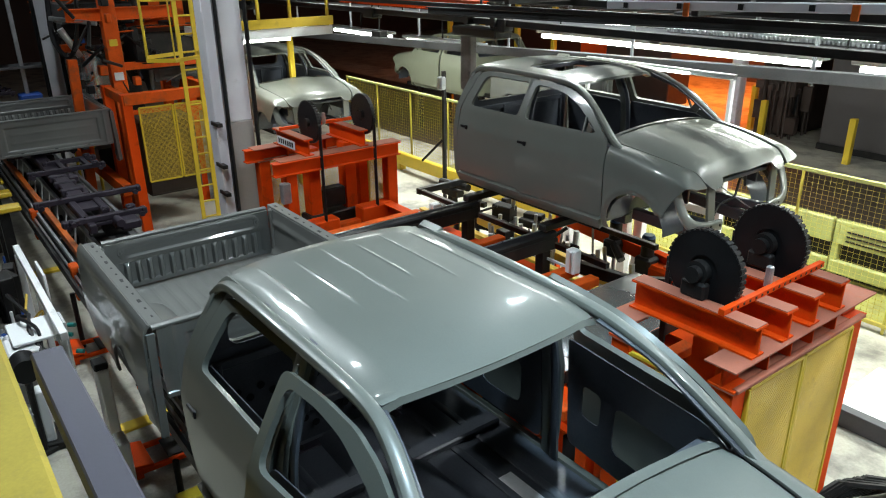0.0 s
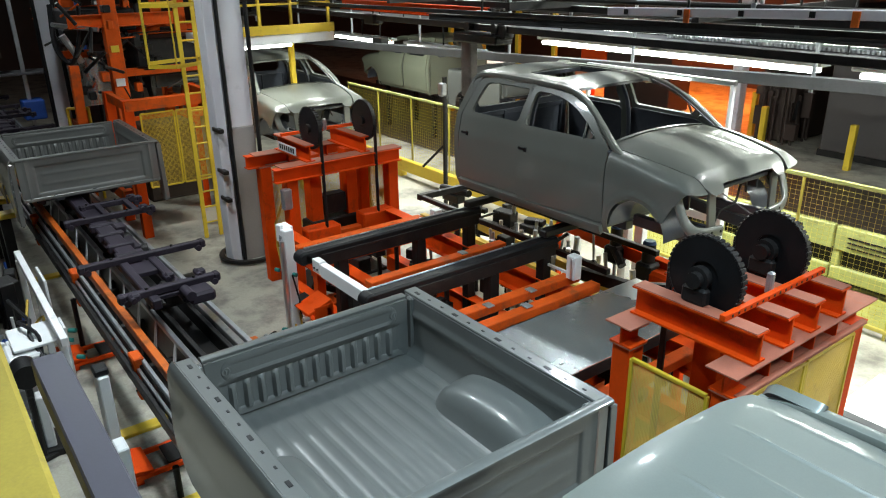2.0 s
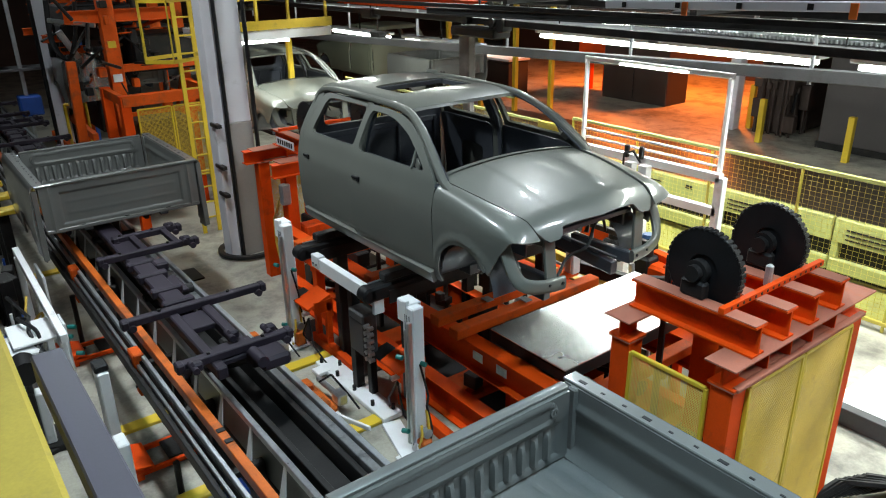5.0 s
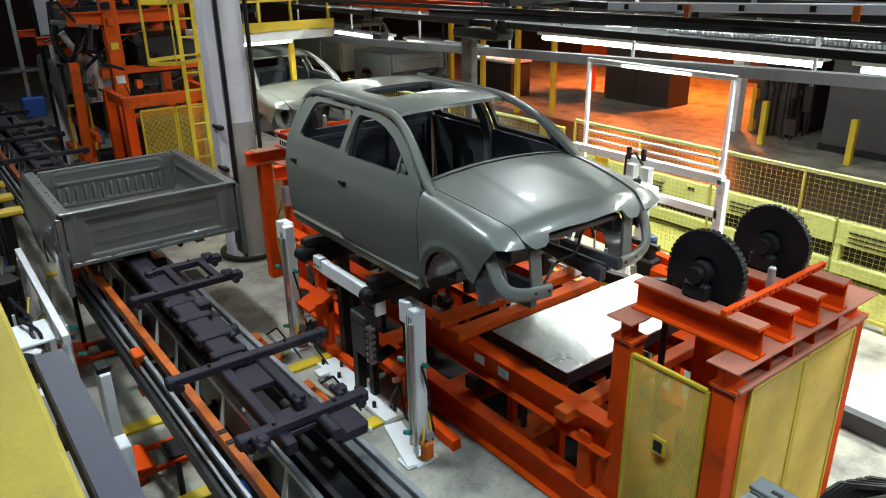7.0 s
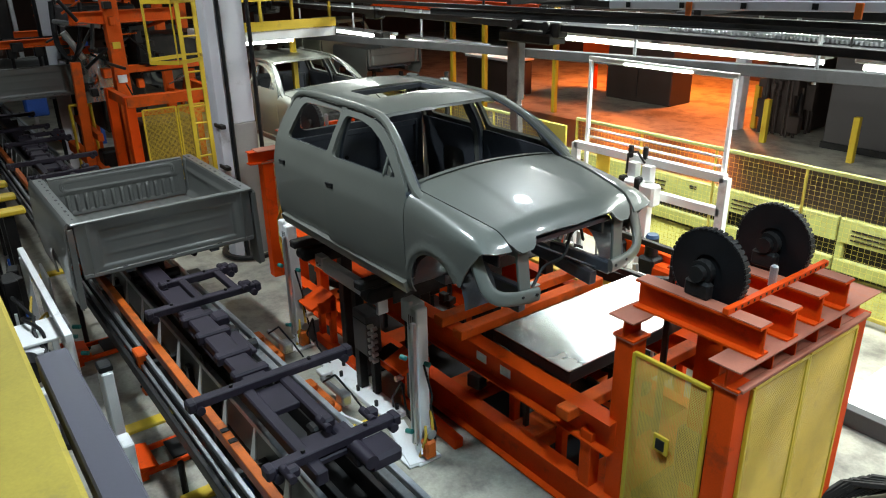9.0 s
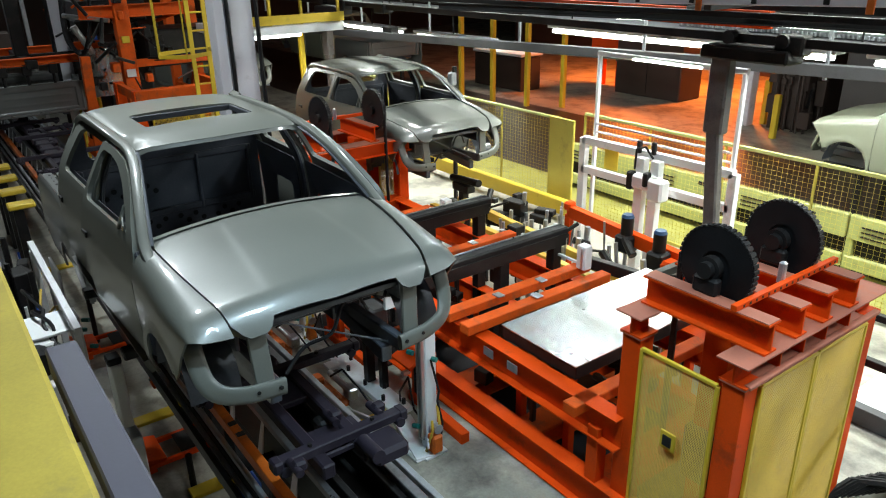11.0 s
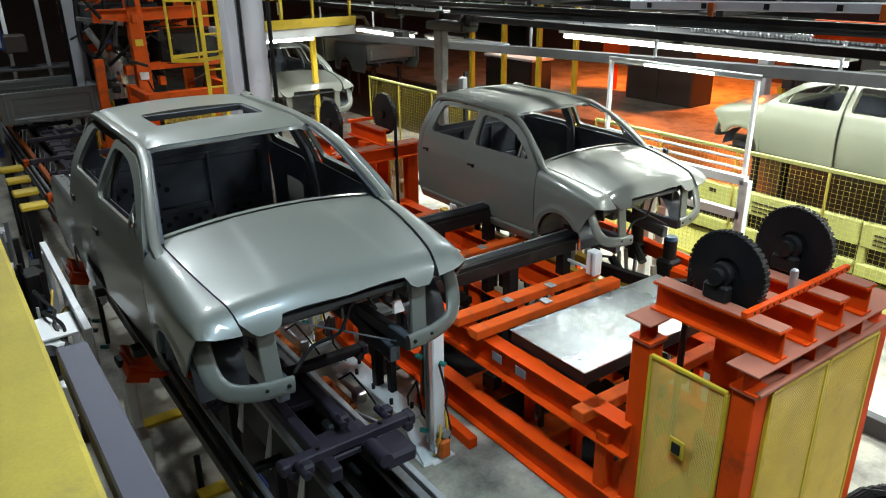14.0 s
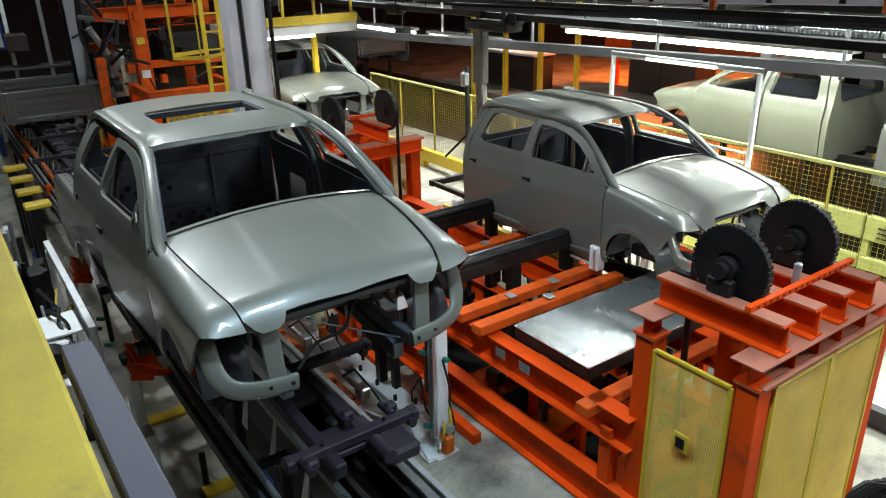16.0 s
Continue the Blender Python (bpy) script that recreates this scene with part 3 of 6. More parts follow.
        pts = [(0.80, s * 0.885, 0.60), (0.87, s * 0.89, 0.46), (0.93, s * 0.87, 0.33), (0.98, s * 0.80, 0.245), (1.02, s * 0.64, 0.205), (1.03, s * 0.42, 0.19)]
        br = part("bumper_bracket", sweep(pts, 0.058, 0.026, 12, (1, 0, 0), 4), mat, cab, "curved grey bumper bracket", smooth=True)
        part("bolt_hole", Mesh().tube((1.052, s * 0.46, 0.20), (1.062, s * 0.46, 0.20), 0.014, 10).tube((1.045, s * 0.60, 0.215), (1.055, s * 0.60, 0.215), 0.012, 10), BLACK, br)
        part("headlamp_mount", Mesh().bar((0.74, s * 0.70, 0.60), (0.94, s * 0.57, 0.56), 0.03, 0.1, 0.008).bar((0.74, s * 0.72, 0.60), (0.80, s * 0.88, 0.50), 0.03, 0.08, 0.008), mat, cab)
        part("frame_horn", Mesh().bar((0.3, s * 0.46, 0.14), (1.0, s * 0.46, 0.16), 0.07, 0.11, 0.01), INNER, cab)
    part("tag", Mesh().box((-0.30, -0.800, 1.06), (0.035, 0.006, 0.05), ch=0.002), YELLOW, cab, "small yellow tag on the pillar")
    up = Mesh().bar((0.90, -0.50, 0.58), (0.90, 0.50, 0.58), 0.05, 0.04)
    up.bar((0.92, -0.44, 0.60), (0.86, 0.44, 0.12), 0.012, 0.012)
    part("upper_crossbar", up, INNER, cab)
    loom = sweep([(0.9, -0.36, 0.18), (0.86, -0.2, 0.30), (0.9, -0.02, 0.36), (0.88, 0.08, 0.52), (0.86, 0.2, 0.55), (0.82, 0.3, 0.40)], 0.012, 0.012, 6)
    part("wiring_loom", loom, BLACK, cab, "loose black wiring loom", smooth=True)
    return cab


# ---- pickup bed ----
def make_bed(mat, label):
    """Local x runs from the tailgate (-1.98) to the front wall (0), z = 0 is the top of the rails."""
    bed = thing("pickup_bed", label, "pickup bed", "pickup beds")
    L = 1.98
    for s in (-1, 1):
        zs, ys = [-0.95, -0.8, -0.55, -0.42, -0.36, -0.12, -0.05, -0.02, 0.0], [0.95, 0.97, 0.99, 0.992, 0.984, 0.978, 0.968, 0.955, 0.935]

        def skin(x, z, s=s):
            return Vector((x, s * (float(np.interp(z, zs, ys)) + 0.02 * math.exp(-((math.hypot(x + 0.70, z + 0.86) - 0.43) / 0.04) ** 2)), z))
        arch = [(-0.70 + 0.40 * math.cos(radians(a)), -0.86 + 0.40 * math.sin(radians(a))) for a in range(0, 181, 10)]
        out = [(0.0, -0.92), (0.0, 0.0), (-L, 0.0), (-L, -0.62), (-L + 0.12, -0.86)] + arch[::-1] + [(-0.2, -0.92)]
        part("outer_side", panel(out, [], skin, 0.02, mat, spread(-1.9, -0.1, 13), spread(-0.88, -0.06, 18) + [-0.05, -0.035, -0.02, -0.01]), mat, bed, smooth=True)
        part("end_flange", Mesh().bar((0.008, s * 0.945, -0.05), (0.008, s * 0.965, -0.90), 0.02, 0.06, 0.006, up=(0, 1, 0)), mat, bed)
        rail = Mesh()
        rail.bar((-L, s * 0.885, -0.012), (0.0, s * 0.885, -0.012), 0.105, 0.024, 0.008)
        r = part("bed_rail", rail, mat, bed)
        for k in range(12):
            part("rail_slot", Mesh().box((-L + 0.12 + 0.155 * k, s * 0.875, 0.0015), (0.028 if k % 3 else 0.055, 0.014 if k % 3 else 0.024, 0.004), ch=0.001), BLACK, r)
        inner = [(-L + 0.02, -0.50), (-0.03, -0.50), (-0.03, -0.02), (-L + 0.02, -0.02)]

        def iskin(x, z, s=s):
            low = max(0.0, (-0.40 - z) / 0.10)
            return Vector((x, s * (0.825 - 0.05 * low ** 2 - 0.014 * math.exp(-((z + 0.16) / 0.025) ** 2) + 0.03 * (z + 0.5)), z))
        part("inner_side", panel(inner, [], iskin, 0.012, mat, spread(-1.8, -0.2, 6), spread(-0.49, -0.04, 22)), mat, bed, smooth=True)
        wh = Mesh()
        rows = []
        for i in range(21):
            a = math.pi * i / 20
            cx, hz = -0.66 - 0.56 * math.cos(a), 0.235 * math.sin(a) ** 0.62
            rows.append([Vector((cx, s * (0.84 - (0.84 - yy) * min(1, 0.75 + 0.4 * math.sin(a))), -0.503 + hz * k)) for yy, k in
                         ((0.84, 1), (0.74, 1.0), (0.67, 0.975), (0.61, 0.91), (0.57, 0.80), (0.54, 0.63), (0.522, 0.42), (0.51, 0.2), (0.49, 0.05), (0.46, 0.0))])
        wh.loft(rows)
        part("wheel_housing", wh, mat, bed, smooth=True)
        part("corner_post", Mesh().box((-0.05, s * 0.83, -0.26), (0.09, 0.12, 0.48), ch=0.02), mat, bed)
        post = Mesh().box((-L + 0.10, s * 0.83, -0.26), (0.07, 0.06, 0.48), ch=0.015).box((-L + 0.05, s * 0.86, -0.26), (0.09, 0.07, 0.48), ch=0.015)
        part("corner_post", post, mat, bed)
    ys = []
    zz = []
    y = -0.80
    while y < 0.80:
        ys += [y, y + 0.012, y + 0.024, y + 0.05, y + 0.076, y + 0.088, y + 0.1]
        zz += [0, 0.001, 0.007, 0.008, 0.007, 0.001, 0]
        y += 0.115
    fl = Mesh()
    fl.loft([[Vector((x, a, -0.50 + b * k)) for a, b in zip(ys, zz)] for x, k in ((-L + 0.05, 0), (-L + 0.16, 0), (-L + 0.20, 1.0), (-0.14, 1.0), (-0.11, 0), (-0.03, 0))])
    part("bed_floor", fl, mat, bed, smooth=True)
    part("floor_sills", Mesh().box((-0.3, 0, -0.57), (0.1, 1.5, 0.08)).box((-1.0, 0, -0.57), (0.1, 1.5, 0.08)).box((-1.7, 0, -0.57), (0.1, 1.5, 0.08))
         .bar((-1.9, -0.45, -0.60), (-0.02, -0.45, -0.60), 0.1, 0.08).bar((-1.9, 0.45, -0.60), (-0.02, 0.45, -0.60), 0.1, 0.08), INNER, bed)
    fw = [(-0.90, -0.58), (0.90, -0.58), (0.90, -0.02), (-0.90, -0.02)]

    def step(v, w):
        return 1 / (1 + math.exp(max(-40, min(40, v / w))))

    def front(yy, z):
        e = -0.016 * step(abs(yy) - 0.70, 0.006) * step(abs(z + 0.31) - 0.19, 0.005)
        e += 0.004 * math.exp(-((z + 0.24) / 0.012) ** 2) * step(abs(yy) - 0.62, 0.01) + 0.004 * math.exp(-((z + 0.38) / 0.012) ** 2) * step(abs(yy) - 0.62, 0.01)
        e += 0.012 * math.exp(-((abs(yy) - 0.80) / 0.02) ** 2)
        return Vector((-0.01 + e, yy, z))
    part("front_wall", panel(fw, [], front, 0.02, mat, sorted(t * v for t in (-1, 1) for v in (0.03, 0.3, 0.6, 0.62, 0.64, 0.68, 0.69, 0.70, 0.71, 0.72, 0.76, 0.78, 0.80, 0.82, 0.84)),
                             [-0.52, -0.51, -0.50, -0.49, -0.48, -0.41, -0.395, -0.38, -0.365, -0.35, -0.27, -0.255, -0.24, -0.225, -0.21, -0.14, -0.13, -0.12, -0.11, -0.10]), mat, bed)
    flange = part("front_flange", sweep([(-0.01, -0.93, -0.014), (-0.01, 0.0, -0.010), (-0.01, 0.93, -0.014)], 0.036, 0.018, 10).bar((0.0, -0.9, -0.57), (0.0, 0.9, -0.57), 0.04, 0.05, 0.01), mat, bed, smooth=True)
    for k in range(3):
        part("drain_slot", Mesh().box((0.012, -0.5 + 0.5 * k, -0.545), (0.012, 0.05, 0.012), ch=0.002), BLACK, flange)
    tg = [(-0.785, -0.49), (0.785, -0.49), (0.785, -0.03), (-0.785, -0.03)]

    def gate(yy, z):
        e = -0.018 * step(abs(yy) - 0.72, 0.008) * step(abs(z + 0.335) - 0.125, 0.005)
        r = math.hypot(max(0, abs(yy) - 0.60), z + 0.125)
        e += 0.007 * math.exp(-((r - 0.062) / 0.009) ** 2)
        return Vector((-L + 0.055 + e, yy, z))
    t = part("tailgate", panel(tg, [], gate, 0.05, mat, sorted(q * v for q in (-1, 1) for v in (0.2, 0.4, 0.59, 0.61, 0.625, 0.64, 0.65, 0.66, 0.67, 0.68, 0.69, 0.70, 0.71, 0.72, 0.73, 0.745, 0.76)) + [0.0],
                               [-0.47, -0.465, -0.46, -0.455, -0.45, -0.33, -0.22, -0.215, -0.21, -0.205] + [-0.2 + 0.007 * k for k in range(23)]), mat, bed)
    part("gate_cap", sweep([(-L + 0.05, -0.79, -0.018), (-L + 0.05, 0.0, -0.015), (-L + 0.05, 0.79, -0.018)], 0.035, 0.016, 10), mat, t, smooth=True)
    for k in range(13):
        part("gate_rib", Mesh().loft([[Vector((-L + 0.090 + d * e, -0.62 + 0.1033 * k + u, z)) for u, e in ((-0.030, 0), (-0.024, 0.35), (-0.012, 0.95), (0.012, 0.95), (0.024, 0.35), (0.030, 0))] for z, d in ((-0.455, 0.0), (-0.44, 0.030), (-0.30, 0.030), (-0.255, 0.020), (-0.235, 0.0))]), mat, t, smooth=True)
    for s in (-1, 1):
        part("latch_boss", Mesh().ring((-L + 0.108, s * 0.655, -0.125), (1, 0, 0), 0.016, 0.030, 0.014, 20), mat, t, smooth=True)
    return bed


# ---- skid that carries one truck along the line ----
def make_skid():
    """Local x = 0 under the front wall of the bed; z = 0 is the floor."""
    sk = thing("chassis_skid", "dark mauve painted steel truck frame on the floor conveyor", "chassis frame", "chassis frames on the line")
    Z = 1.5
    for a, b, w in ((-2.4, 0.4, 0.20), (0.4, 1.2, 0.22), (1.2, 2.7, 0.20)):
        part("spine", Mesh().bar((a, -0.07, Z - 0.02), (b, -0.07, Z - 0.03), w, 0.1, 0.015), SKID, sk)
    for x in (1.35, 1.75, 2.2, 2.55):
        part("spine_gusset", Mesh().box((x, -0.07, Z + 0.005), (0.10, 0.30, 0.09), ch=0.015), SKID, sk)
    for y in (-0.20, 0.10):
        part("spine_cheek", Mesh().bar((2.7, y, Z - 0.02), (4.0, y, Z - 0.03), 0.09, 0.11, 0.012), SKID, sk)
    for x, y0, y1 in ((-1.9, -0.5, 0.5), (-0.3, -0.5, 0.5), (0.53, -0.12, 0.61), (1.1, -0.42, 0.62), (2.78, -0.62, 0.68), (3.82, -0.48, 0.46)):
        a = Mesh().bar((x, y0, Z + 0.05), (x, y1, Z + 0.05), 0.085, 0.07, 0.008)
        for y in (y0, y1):
            a.box((x, y, Z + 0.045), (0.105, 0.07, 0.09), ch=0.014)
            a.tube((x - 0.07, y * 0.92, Z + 0.01), (x + 0.07, y * 0.92, Z + 0.01), 0.034, 12)
        c = part("cross_member", a, SKID, sk, smooth=True)
        for y in (y0 * 0.5, y1 * 0.5):
            part("bolt", Mesh().tube((x, y, Z + 0.08), (x, y, Z + 0.105), 0.016, 6), DARK, c)
    for x, y in ((1.1, 0.52), (0.53, 0.52), (3.72, 0.34), (3.95, -0.38), (3.62, 0.05)):
        m = Mesh().box((x, y, Z + 0.085), (0.08, 0.09, 0.08), ch=0.018).tube((x - 0.08, y - 0.03, Z + 0.08), (x + 0.08, y - 0.03, Z + 0.08), 0.028, 12)
        part("clamp", m, SKID, sk, smooth=True)
    for y in (0.06, 0.42):
        part("clamp_bar", Mesh().bar((0.53, y, Z + 0.05), (1.1, y, Z + 0.05), 0.07, 0.06), SKID, sk)
    part("tray", Mesh().box((1.75, 0.0, Z - 0.09), (0.7, 0.36, 0.03)).box((1.45, 0.10, Z - 0.01), (0.18, 0.14, 0.10), ch=0.02), SKID, sk)
    part("tray", Mesh().box((3.0, -0.04, Z - 0.02), (0.34, 0.34, 0.05)), SKID, sk)
    part("tray", Mesh().box((3.72, 0.02, Z - 0.02), (0.30, 0.36, 0.05), ch=0.01), SKID, sk)
    part("end_pad", Mesh().box((3.98, 0.22, Z - 0.03), (0.26, 0.26, 0.12), ch=0.03).tube((3.9, 0.1, Z + 0.02), (4.12, 0.1, Z + 0.02), 0.05, 12), SKID, sk, smooth=True)
    for x in (-2.2, -0.6, 1.6, 3.4):
        part("trolley_leg", Mesh().bar((x, 0.1, Z - 0.06), (x, 0.1, 1.16), 0.12, 0.2, 0.02).tube((x, -0.16, 1.2), (x, 0.36, 1.2), 0.06, 12), DARK, sk)
    return sk


cab_sun = make_cab(True, PRIMER, "grey primed pickup cab body with open sunroof hole, no glass")
cab_line = make_cab(False, PRIMER, "grey primed pickup cab body with plain ribbed roof, no glass")
cab_first = copy_thing(cab_line, Matrix())
tagged(cab_first, "grey primed pickup cab body mounted ahead of its bed, doors ajar")
for leaf in cab_first.children:
    if leaf.name.startswith("front_door"):
        hinge(leaf, 0.0, math.copysign(0.95, leaf.data.vertices[0].co.y), -math.copysign(5.5, leaf.data.vertices[0].co.y))
cab_next = copy_thing(cab_line, Matrix())
cab_waiting = cab_line
cab_far = make_cab(False, PRIMER_LIT, "primed pickup cab body travelling behind the fence, lamp light in its pale colour")
cab_far_two = copy_thing(cab_far, Matrix())
bed_first = make_bed(PRIMER_BED, "empty grey primed pickup bed with closed tailgate")
bed_second = copy_thing(bed_first, Matrix())
bed_third = copy_thing(bed_first, Matrix())
bed_far = copy_thing(bed_first, Matrix())
bed_far_two = copy_thing(bed_first, Matrix())
skid_first = make_skid()
skid_second = copy_thing(skid_first, Matrix())
skid_third = copy_thing(skid_first, Matrix())

# ---- chassis conveyor ----
conv = thing("floor_conveyor", "steel and orange rail conveyor that carries the truck frames", "conveyor")
for y, z, w, h, mt, nm in ((1.30, 1.12, 0.035, 0.05, GALV, "outer_rail"), (1.30, 1.05, 0.05, 0.10, DARK, "outer_rail"), (1.245, 1.045, 0.03, 0.05, STEEL, "outer_rail"),
                           (1.20, 0.98, 0.04, 0.12, DARK, "outer_rail"),
                           (1.65, 1.17, 0.05, 0.06, STEEL, "running_rail"), (1.665, 0.95, 0.02, 0.38, GREENSTEEL, "rail_web"), (1.79, 1.02, 0.05, 0.2, DARK, "running_rail"),
                           (2.13, 1.12, 0.07, 0.10, STEEL, "running_rail"), (2.06, 1.02, 0.05, 0.2, DARK, "running_rail"), (2.30, 1.0, 0.05, 0.10, GALV, "outer_rail"),
                           (1.925, 0.95, 0.2, 0.05, DARK, "chain_channel")):
    part(nm, Mesh().bar((-24, y, z), (4, y, z), w, h), mt, conv)
for k in range(44):
    x = -23.3 + 0.6 * k
    v = [(x - 0.06, 1.56, 0.78), (x + 0.06, 1.56, 0.78), (x + 0.012, 1.63, 1.19), (x - 0.012, 1.63, 1.19)]
    part("bracket", Mesh().add(v + [(p[0], p[1] + 0.01, p[2]) for p in v], [(0, 1, 2, 3), (7, 6, 5, 4), (0, 4, 5, 1), (1, 5, 6, 2), (2, 6, 7, 3), (3, 7, 4, 0)]), WHITE, conv, "white angle bracket")
for k in range(26):
    x = -23.5 + 1.05 * k
    part("stand", Mesh().bar((x, 1.2, 0.88), (x, 2.35, 0.88), 0.07, 0.06), DARK, conv)
    for y in (1.62, 2.28):
        part("stand_leg", Mesh().bar((x, y, 0.01), (x, y, 0.90), 0.08, 0.08), DARK, conv)
shuttle = thing("shuttle_rail", "worn orange shuttle rail with bolted brackets beside the conveyor", "rail")
part("guide_rail", Mesh().bar((-24, 1.37, 1.24), (-3.55, 1.37, 1.24), 0.07, 0.10), ORANGE_RAIL, shuttle)
for x in (-11.6, -9.0, -6.45, -3.72):
    bk = part("rail_bracket", Mesh().box((x, 1.235, 0.93), (0.09, 0.05, 0.36), ch=0.008).box((x - 0.05, 1.26, 1.13), (0.2, 0.10, 0.08), ch=0.012).box((x, 1.25, 0.76), (0.12, 0.07, 0.05), ch=0.01), ORANGE_WORN, shuttle, "orange bolted bracket")
    for dz in (0.82, 0.93, 1.04):
        part("bolt", Mesh().tube((x, 1.213, dz), (x, 1.198, dz), 0.013, 6), DARK, bk)
for x in (-4.62, -4.46):
    part("joint_mark", Mesh().box((x, 1.37, 1.296), (0.05, 0.06, 0.012), ch=0.004), BLACK, shuttle)
# thin dark strip laid on the floor along the conveyor
floor_strip = solid("pit_cover", Mesh().box((-9, 2.15, 0.006), (30, 1.2, 0.012)), DARK, "dark floor strip under the conveyor", "floor strip", kind="structure")


# ---- transfer frame between the two lifting towers ----
frame_thing = thing("transfer_frame", "orange steel frame on which cabs are carried across", "steel frame")
tf = frame_thing
for y in (3.95, 5.6):
    part("side_beam", Mesh().ibeam((-9.0, y, 1.10), (-3.05, y, 1.10), 0.30, 0.17), ORANGE, tf)
    part("base_beam", Mesh().ibeam((-8.8, y, 0.36), (-2.6, y, 0.36), 0.34, 0.16), ORANGE, tf)
for x, z in ((-8.2, 1.12), (-7.35, 1.26), (-6.4, 1.26), (-5.15, 1.26), (-4.85, 1.24), (-3.45, 1.1)):
    part("cross_beam", Mesh().bar((x, 3.75, z - 0.05), (x, 5.75, z - 0.05), 0.14, 0.1, 0.008), ORANGE_WORN, tf)
for x in (-8.0, -6.5, -5.2, -4.2, -3.3):
    part("base_cross", Mesh().ibeam((x, 3.95, 0.34), (x, 5.6, 0.34), 0.2, 0.3), ORANGE_WORN, tf)
    for y in (3.95, 5.6):
        if x in (-6.5, -5.2, -4.2):
            continue
        part("upright", Mesh().bar((x, y, 0.3), (x, y, 0.9), 0.12, 0.12), ORANGE, tf)
for x, y in ((-7.4, 4.2), (-6.4, 5.1), (-5.1, 4.4), (-5.1, 5.0), (-4.85, 4.7)):
    part("shim_plate", Mesh().box((x, y, 1.266), (0.11, 0.09, 0.012)), GALV, tf, "grey shim plate")
for x in (-4.62, -4.28):
    part("rating_plate", Mesh().box((x, 3.868, 1.0), (0.14, 0.006, 0.09), ch=0.002), GALV, tf, "small grey rating plate")
for x, y0 in ((-6.9, 3.22), (-5.52, 3.22)):
    r = thing("slide_rail", "black steel cross-transfer rail with rounded nose", "rail", "cross-transfer rails")
    part("rail_body", Mesh().bar((x, y0, 1.52), (x, 5.76, 1.52), 0.15, 0.15, 0.02).ring((x, y0, 1.52), (1, 0, 0), 0.0, 0.08, 0.15, 20), BLACK, r, smooth=True)
    part("wear_strip", Mesh().bar((x - 0.055, y0 + 0.05, 1.6), (x - 0.055, 5.7, 1.6), 0.018, 0.015), STEEL, r, "bright steel strip")
    part("chain_guard", Mesh().bar((x + 0.085, y0 + 0.2, 1.46), (x + 0.085, 5.7, 1.46), 0.012, 0.14), DARK, r)
    for y in (3.7, 4.8, 5.6):
        part("rail_foot", Mesh().box((x, y, 0.72), (0.12, 0.14, 1.44), ch=0.01), DARK, r)
# dark plate covering the floor inside the transfer frame
solid("sump_plate", Mesh().box((-5.7, 4.78, 0.02), (6.0, 1.5, 0.04)), DARK, "dark steel floor plate under the transfer frame", "floor plate", kind="structure")
fork = thing("telescopic_fork", "black telescopic fork that carries the cab across", "fork")
for x in (-6.9, -5.52):
    part("tine", Mesh().bar((x, -1.0, 1.655), (x, 1.25, 1.655), 0.12, 0.085, 0.012), DARK, fork)
    part("pad", Mesh().box((x, -0.5, 1.765), (0.14, 0.2, 0.13), ch=0.02), BLACK, fork)
    part("pad", Mesh().box((x, 0.5, 1.765), (0.14, 0.2, 0.13), ch=0.02), BLACK, fork)
br = thing("link_beam", "white painted beam that ties the cross rails", "beam")
part("beam", Mesh().bar((-6.62, 3.30, 1.44), (-5.50, 3.30, 1.44), 0.03, 0.15).bar((-6.62, 3.33, 1.51), (-5.50, 3.33, 1.51), 0.07, 0.012), WHITE, br)
part("end_bracket", Mesh().box((-6.72, 3.33, 1.45), (0.16, 0.09, 0.15)), WHITE, br)
part("end_bracket", Mesh().box((-5.50, 3.33, 1.40), (0.04, 0.12, 0.22)), WHITE, br)
for x in (-6.75, -6.68):
    part("bolt", Mesh().tube((x, 3.29, 1.43), (x, 3.275, 1.43), 0.012, 8), DARK, br)
part("prop", Mesh().bar((-6.2, 3.45, 0.0), (-6.2, 3.45, 1.40), 0.1, 0.1), DARK, br)
cb = thing("control_box", "dark grey valve cabinet under the cross rails", "control box")
part("case", Mesh().box((-5.98, 3.42, 0.87), (0.30, 0.18, 0.50), ch=0.02), DARKGREY, cb)
part("stand", Mesh().bar((-5.98, 3.50, 0.0), (-5.98, 3.50, 0.9), 0.08, 0.08), DARK, cb)
part("lid_seam", Mesh().box((-5.98, 3.328, 1.02), (0.28, 0.006, 0.01), ch=0.002), BLACK, cb)
for k in range(6):
    for dx in (0.0, 0.07):
        part("valve", Mesh().tube((-5.79 + dx, 3.38, 0.64 + 0.075 * k), (-5.79 + dx, 3.32, 0.64 + 0.075 * k), 0.024, 10), STEEL, cb)
tab = thing("sheet_table", "low table topped with a bright bare steel sheet", "table")
part("top_sheet", Mesh().box((-4.16, 5.12, 1.225), (0.98, 2.14, 0.012), ch=0.003), SHEET, tab, "bright steel sheet")
part("apron", Mesh().box((-4.16, 5.12, 1.15), (0.97, 2.12, 0.13), ch=0.01), DARK, tab)
for x in (-4.5, -3.85):
    for y in (4.2, 6.0):
        part("leg", Mesh().bar((x, y, 0.0), (x, y, 1.1), 0.08, 0.08), ORANGE, tab)


